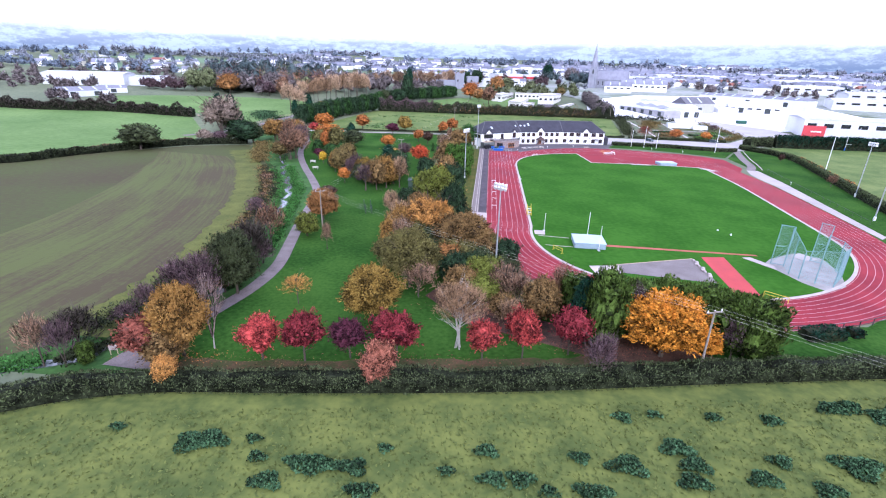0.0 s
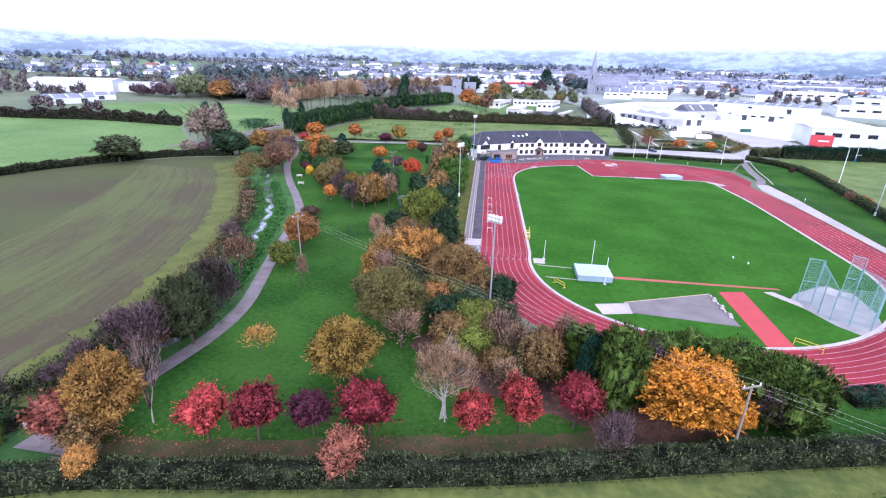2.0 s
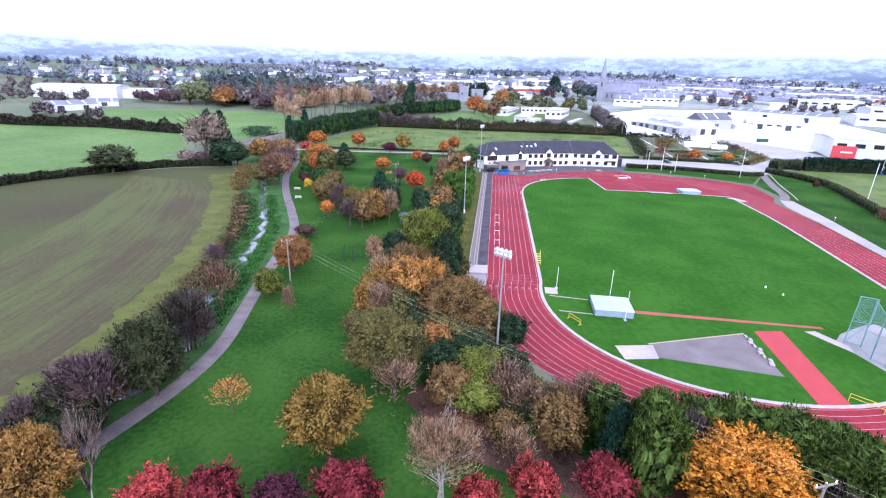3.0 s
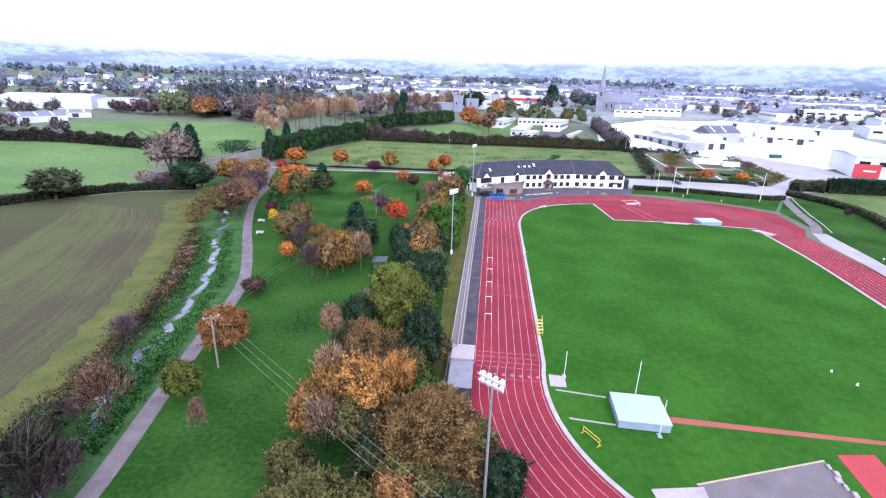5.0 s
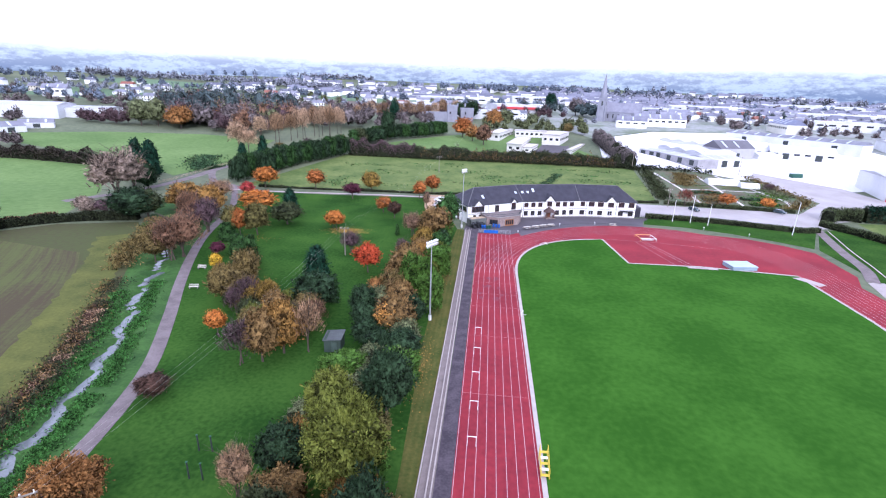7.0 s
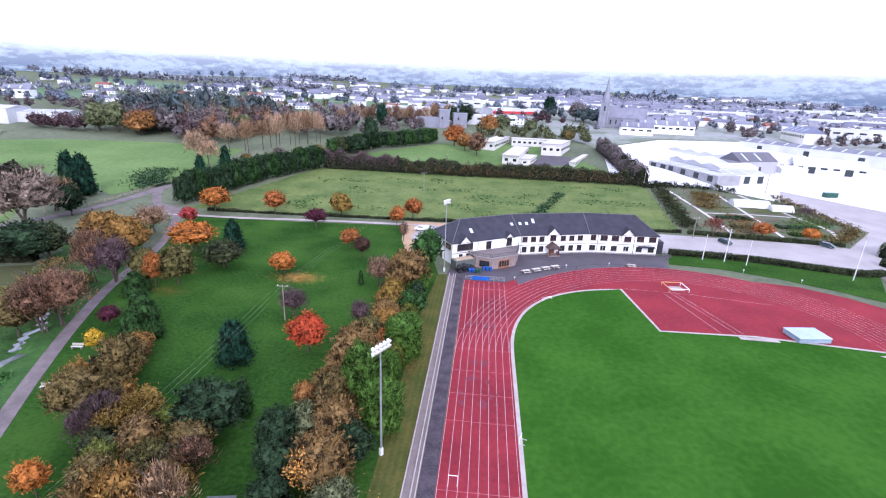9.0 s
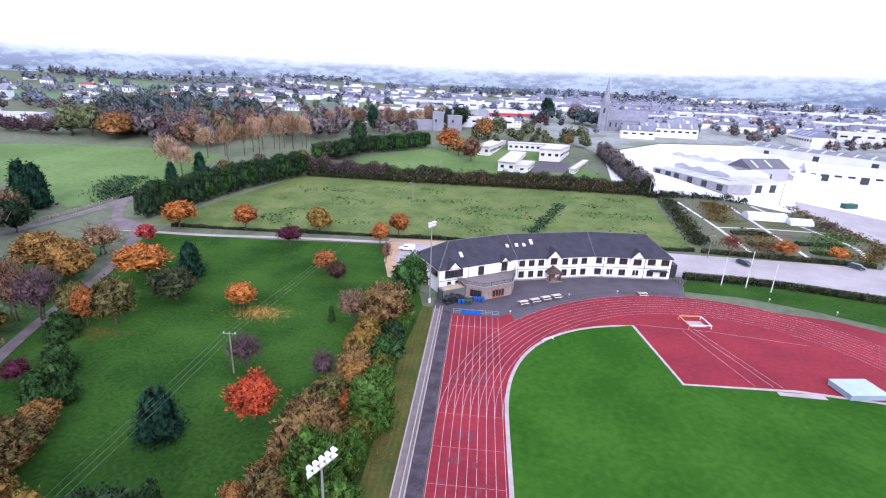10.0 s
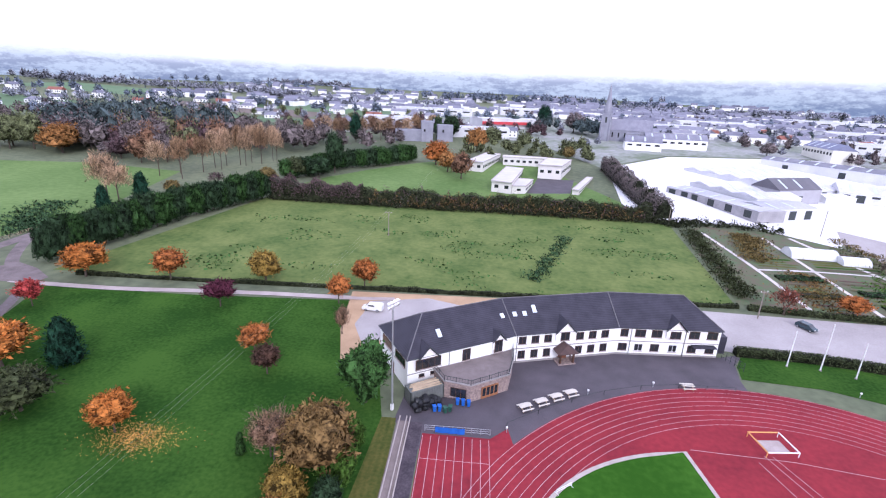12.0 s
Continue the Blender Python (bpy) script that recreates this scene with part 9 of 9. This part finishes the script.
panel = thing("red_cladding", 168.8, 183.5, hill(168, 184), -14, "red cladding panel on the warehouse front", "cladding")
box_part("panel", panel, REDSHEET, 0, 0, 3.3, 10.5, 0.6, 6.4, 0, 0.03)
box_part("sign_bar", panel, WHITEPAINT, 1.0, -0.32, 3.4, 5.0, 0.06, 0.7, 0, 0, "white bar lettering")
shed_hall(252, 424, 42, 15, 8.5, 4.0, -98, mat("cream_wall", (0.68, 0.66, 0.58), (0.58, 0.56, 0.50), scale=0.2, fine=3), mat("blue_slate", (0.20, 0.21, 0.29), (0.15, 0.16, 0.23), scale=0.3, fine=3), "three-storey cream building with blue-grey roof", 0, 1, "office_building", 10)
# school with flat roofs
FLATROOF = mat("flat_roof", (0.58, 0.55, 0.54), (0.46, 0.44, 0.43), scale=0.2, fine=2)


def school_wing(corners, h, label):
    """A flat-roofed wing on a four-cornered plan: walls, roof slab, parapet and a window in every few metres of wall."""
    c = [Vector(p) for p in corners]
    mid = sum(c, Vector((0, 0))) / 4
    z = min(hill(*p) for p in corners)
    root = thing("school_block", mid.x, mid.y, z, 0, label, "school building", "flat-roofed school blocks")
    c = [p - mid for p in c]

    def prism(z0, z1, grow):
        bm = bmesh.new()
        lo = [bm.verts.new((*(p * grow), z0)) for p in c]
        hi = [bm.verts.new((*(p * grow), z1)) for p in c]
        bm.faces.new(lo[::-1])
        bm.faces.new(hi)
        for k in range(4):
            bm.faces.new((lo[k], lo[(k + 1) % 4], hi[(k + 1) % 4], hi[k]))
        bmesh.ops.recalc_face_normals(bm, faces=bm.faces[:])
        return bm

    wall = part("wall", prism(-1.0, h, 1.0), SCHOOLWALL, root)
    roof = part("roof", prism(h, h + 0.3, 1.05), FLATROOF, root, "pale flat roof")
    for k in range(4):
        a, b = c[k], c[(k + 1) % 4]
        d = (b - a).normalized()
        rz = math.degrees(math.atan2(d.y, d.x))
        m = (a + b) / 2 * 1.04
        box_part("parapet", roof, PALECRETE, m.x, m.y, h + 0.36, (b - a).length * 1.04, 0.3, 0.22, rz)
        n = int((b - a).length / 3.4)
        for j in range(n):
            p = a.lerp(b, (j + 0.5) / n) + Vector((d.y, -d.x)) * 0.03
            box_part("window", wall, GLASS, p.x, p.y, h * 0.56, 1.9, 0.12, min(1.5, h * 0.3), rz)
    return root


SCHOOLWALL = mat("school_render", (0.68, 0.65, 0.62), (0.58, 0.55, 0.52), scale=0.3, fine=4)
school_wing(((-10, 315), (-1, 312), (10, 355), (1, 358)), 5.3, "long flat-roofed white school wing")
school_wing(((3, 269), (12, 266), (21, 313), (12, 316)), 5.2, "long flat-roofed white school wing with worn roof")
school_wing(((12.3, 266.6), (18.6, 268.4), (24, 288), (16.6, 289)), 3.4, "low flat-roofed white school annex")
school_wing(((28, 304), (40, 303), (50, 332), (37, 336)), 7.0, "taller flat-roofed white school hall")
school_wing(((11, 337), (36, 337), (37, 345), (12, 347)), 4.5, "flat-roofed white school wing behind the yard")
school_wing(((40.5, 272), (43.5, 271), (58, 310), (55, 311)), 2.3, "narrow pale school shelter")
patch("school_yard", [(19, 268.5), (40, 273), (47, 303), (28, 303), (24.5, 288)], ASPHALT, 0.1, "dark tarmac school yard", "yard")
# supermarket with red front
shed_hall(20, 545, 60, 36, 8.0, 1.0, 20, WHITESHEET, SHEET, "white flat store with red front", 0, 1, windows=0)
panel = thing("red_cladding", 22, 524, hill(22, 524), 20, "red fascia along the store front", "cladding")
box_part("panel", panel, REDSHEET, 0, 0, 5.5, 50, 1.4, 2.6, 0, 0.03)
# white halls to the west
shed_hall(-356, 300, 62, 26, 8.5, 1.8, 16, WHITESHEET, SHEET, "large white hall behind the fields", 1, 1, windows=0)
shed_hall(-318, 318, 40, 22, 6.5, 1.4, 16, WHITESHEET, SHEET, "white hall behind the fields", 1, 1)
shed_hall(-307, 231, 30, 15, 3.6, 2.6, 62, WHITESHEET, GREYSHEET, "low white building with grey roof", 2, 1)
shed_hall(-303, 258, 18, 10, 3.2, 2.2, 40, WHITESHEET, GREYSHEET, "small white building with grey roof", 1, 1)
shed_hall(-447, 430, 22, 12, 7.5, 4.5, 20, RENDERWALL, SLATE_FAR, "tall white house with slate roof above the halls", 0, 1, "house", 4)
for x, y, w, d, rz in ((60, 700, 80, 30, 5), (-60, 640, 90, 26, 8), (180, 560, 60, 24, 12), (260, 620, 90, 30, 0), (380, 560, 80, 36, -15), (330, 470, 60, 26, -10)):
    shed_hall(x, y, w, d, 7, 1.6, rz, WHITESHEET, SHEET, "pale flat commercial building in the town", 0, 1, windows=6)
for x, y, w, d, rz in ((430, 700, 120, 40, -8), (300, 330, 60, 28, -20), (360, 400, 70, 30, -15), (460, 480, 80, 36, -12), (-10, 460, 60, 16, 10), (-90, 520, 50, 16, -8)):
    shed_hall(x, y, w, d, 7, 1.6, rz, WHITESHEET, SHEET, "pale flat commercial building in the town", 0, 1, windows=6)


def church():
    x, y = 113.6, 478
    root = thing("church", x, y, hill(x, y), -22, "grey stone church with tall pointed spire", "church")
    tower = box_part("tower", root, GREYSTONE, -9, -6, 10, 7, 7, 24, 0, 0.2)
    for sx in (-3.4, 3.4):
        for sy in (-3.4, 3.4):
            pin = tube_part("pinnacle", tower, GREYSTONE, (-9 + sx, -6 + sy, 14), (-9 + sx, -6 + sy, 27), 0.8, 0.05, 6)
            box_part("buttress", tower, GREYSTONE, -9 + sx, -6 + sy, 6, 1.6, 1.6, 16, 45, 0.1)
    tube_part("spire", root, GREYSTONE, (-9, -6, 21.8), (-9, -6, 46), 3.6, 0.1, 8)
    for k in range(4):
        a = k * math.pi / 2
        box_part("belfry_louvre", tower, DARKSTEEL, -9 + 3.52 * math.cos(a), -6 + 3.52 * math.sin(a), 17, 1.6, 0.2, 4.5, math.degrees(a) + 90)
    nave = box_part("nave", root, GREYSTONE, 10, 2, 4, 34, 12, 11, 0, 0.1)
    bm = bmesh.new()
    v = [bm.verts.new(p) for p in ((-7.5, -4.4, 9), (27.5, -4.4, 9), (27.5, 8.4, 9), (-7.5, 8.4, 9), (-7.5, 2, 18), (27.5, 2, 18))]
    for f in ((0, 1, 5, 4), (2, 3, 4, 5), (1, 2, 5), (3, 0, 4)):
        bm.faces.new([v[i] for i in f])
    part("nave_roof", bm, SLATE_FAR, nave, "steep blue-grey slate roof")
    bm = bmesh.new()
    add_box(bm, 14, -8, 3, 10, 10, 9)
    part("transept", bm, GREYSTONE, root)
    for k in range(6):
        box_part("lancet_window", nave, GLASS, -3 + k * 5, -4.05, 5, 1.0, 0.1, 4.0)


church()
shed_hall(150, 446, 46, 12, 7.0, 4.5, -4, RENDERWALL, SLATE_FAR, "white parish school with slate roof", 0, 1, "school_building", 8)
shed_hall(120, 428, 26, 10, 6.0, 4.5, -8, RENDERWALL, SLATE_FAR, "white gabled parish house", 0, 1, "parish_house", 4)


def mill_ruin():
    root = thing("stone_mill", -44, 420, hill(-44, 420), 10, "old grey stone mill with square towers", "building")
    box_part("tower", root, GREYSTONE, 0, 0, 7, 9, 9, 16, 0, 0.2)
    box_part("tower", root, GREYSTONE, 14, 2, 6, 12, 8, 13, 0, 0.2)
    box_part("wall", root, GREYSTONE, -14, 1, 4, 20, 8, 9, 0, 0.2)
    for k in range(3):
        box_part("chimney", root, GREYSTONE, -2 + k * 7, 0, 15, 1.4, 1.4, 3, 0, 0.1)
        box_part("window", root, GLASS, -2 + k * 7, -4.55, 8, 1.2, 0.2, 2)


mill_ruin()


def polytunnel(x, y, length, r, rz):
    root = thing("polytunnel", x, y, hill(x, y), rz, "white polythene growing tunnel on the allotments", "polytunnel", "polytunnels")
    bm = bmesh.new()
    n = 10
    rows = []
    for k in range(n + 1):
        a = math.pi * k / n
        rows.append([bm.verts.new((-length / 2, r * math.cos(a), r * 0.8 * math.sin(a))), bm.verts.new((length / 2, r * math.cos(a), r * 0.8 * math.sin(a)))])
    for p, q in zip(rows, rows[1:]):
        bm.faces.new((p[0], p[1], q[1], q[0]))
    bm.faces.new([p[0] for p in rows])
    bm.faces.new([p[1] for p in rows][::-1])
    part("cover", bm, POLY, root)
    for k in range(5):
        hb = bmesh.new()
        xx = -length / 2 + k * length / 4
        pts = [Vector((xx, (r + 0.03) * math.cos(math.pi * j / n), (r * 0.8 + 0.03) * math.sin(math.pi * j / n))) for j in range(n + 1)]
        rings = [[hb.verts.new(p + Vector((dx, 0, dz))) for dx, dz in ((-0.05, 0), (0.05, 0), (0.05, 0.06), (-0.05, 0.06))] for p in pts]
        for r0, r1 in zip(rings, rings[1:]):
            for j in range(4):
                hb.faces.new((r0[j], r0[(j + 1) % 4], r1[(j + 1) % 4], r1[j]))
        part("hoop", hb, STEEL, root)


polytunnel(104.5, 204.5, 14, 3.4, -4)
polytunnel(114.5, 200, 8, 2.8, -4)
# a lorry trailer, built as one plain green box
trailer = thing("skip", 151.9, 229, hill(151.9, 229), 10, "dark green lorry trailer on the estate road", "skip")
box_part("body", trailer, GREENPLASTIC, 0, 0, 1.1, 6, 2.4, 2.0, 0, 0.1)


# ---- distance ----
def far_tree_lines():
    """Hedgerow lines crossing the far hills, with haze painted into their colour."""
    rng = np.random.default_rng(77)
    allq = []
    for k in range(8):
        x0, y0 = rng.uniform(-900, 500), rng.uniform(700, 1000)
        ln, a = rng.uniform(120, 380), rng.normal(0, 0.25)
        for j in range(int(ln / 9)):
            x, y = x0 + j * 9 * math.cos(a), y0 + j * 9 * math.sin(a)
            h = rng.uniform(5, 11)
            q = dome_crown(int(rng.integers(1e6)), 40, 0.0, 1.0, 20, 0.4)[0].reshape(-1, 4, 3)
            c = q.mean(axis=1, keepdims=True)
            q = (q - c) * 3.0 + c * np.array([10, 8, h]) + np.array([x, y, hill(x, y)])
            allq.append(q.reshape(-1, 3))
    tagged(new("far_hedgerows", quads_mesh("far_hedgerows", np.concatenate(allq), leaf("hazegreywood"))), "far hedgerows on the hills, grey-blue with painted haze", "hedgerow", kind="stuff")


far_tree_lines()


def far_backdrop():
    """A pale glowing backdrop behind the farthest hills, with its mist painted on."""
    m = bpy.data.materials.new("painted_mist")
    m.use_nodes = True
    nt = m.node_tree
    nt.nodes.clear()
    out = nt.nodes.new("ShaderNodeOutputMaterial")
    em = nt.nodes.new("ShaderNodeEmission")
    coord = nt.nodes.new("ShaderNodeTexCoord")
    sep = nt.nodes.new("ShaderNodeSeparateXYZ")
    L = nt.links
    total = None
    for scale, detail, gain in (((0.010, 0.010, 0.045), 3, 0.9), ((0.055, 0.055, 0.16), 6, 0.8), ((0.22, 0.22, 0.45), 4, 0.35)):
        stretch = nt.nodes.new("ShaderNodeMapping")
        stretch.inputs["Scale"].default_value = scale
        nz = nt.nodes.new("ShaderNodeTexNoise")
        nz.inputs["Scale"].default_value = 1.0
        nz.inputs["Detail"].default_value = detail
        L.new(coord.outputs["Object"], stretch.inputs["Vector"])
        L.new(stretch.outputs["Vector"], nz.inputs["Vector"])
        mul = nt.nodes.new("ShaderNodeMath")
        mul.operation = "MULTIPLY_ADD"
        mul.inputs[1].default_value = gain
        mul.inputs[2].default_value = -gain * 0.5
        L.new(nz.outputs["Fac"], mul.inputs[0])
        if total is not None:
            add = nt.nodes.new("ShaderNodeMath")
            L.new(total, add.inputs[0])
            L.new(mul.outputs["Value"], add.inputs[1])
            total = add.outputs["Value"]
        else:
            total = mul.outputs["Value"]
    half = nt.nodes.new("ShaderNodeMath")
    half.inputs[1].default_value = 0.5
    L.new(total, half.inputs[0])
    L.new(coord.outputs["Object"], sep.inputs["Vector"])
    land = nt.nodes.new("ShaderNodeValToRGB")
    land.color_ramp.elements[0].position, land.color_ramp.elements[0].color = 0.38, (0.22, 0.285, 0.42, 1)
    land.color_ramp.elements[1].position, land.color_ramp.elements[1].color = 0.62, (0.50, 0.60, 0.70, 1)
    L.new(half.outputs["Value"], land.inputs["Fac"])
    # painted haze: the land colour fades to white with height
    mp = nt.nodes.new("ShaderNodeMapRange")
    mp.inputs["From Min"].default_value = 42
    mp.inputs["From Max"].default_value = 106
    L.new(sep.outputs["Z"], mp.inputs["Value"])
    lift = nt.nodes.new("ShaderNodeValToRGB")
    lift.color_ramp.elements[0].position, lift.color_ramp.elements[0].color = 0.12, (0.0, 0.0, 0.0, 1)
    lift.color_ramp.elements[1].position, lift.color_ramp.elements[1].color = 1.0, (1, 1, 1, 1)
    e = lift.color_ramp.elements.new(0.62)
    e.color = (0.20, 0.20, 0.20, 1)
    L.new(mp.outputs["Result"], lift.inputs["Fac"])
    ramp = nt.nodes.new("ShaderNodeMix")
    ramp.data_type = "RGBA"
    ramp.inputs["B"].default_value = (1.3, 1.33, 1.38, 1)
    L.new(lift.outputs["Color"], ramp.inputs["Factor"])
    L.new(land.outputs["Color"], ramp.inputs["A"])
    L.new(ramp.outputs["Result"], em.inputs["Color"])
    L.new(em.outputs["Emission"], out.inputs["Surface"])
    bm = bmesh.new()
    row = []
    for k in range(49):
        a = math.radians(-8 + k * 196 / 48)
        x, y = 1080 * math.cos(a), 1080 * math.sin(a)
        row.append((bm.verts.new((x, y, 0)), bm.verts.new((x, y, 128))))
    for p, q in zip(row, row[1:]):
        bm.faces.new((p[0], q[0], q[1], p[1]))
    tagged(part("backdrop", bm, m), "glowing backdrop of pale blue hills, painted haze fading to white", "backdrop", kind="structure")


far_backdrop()
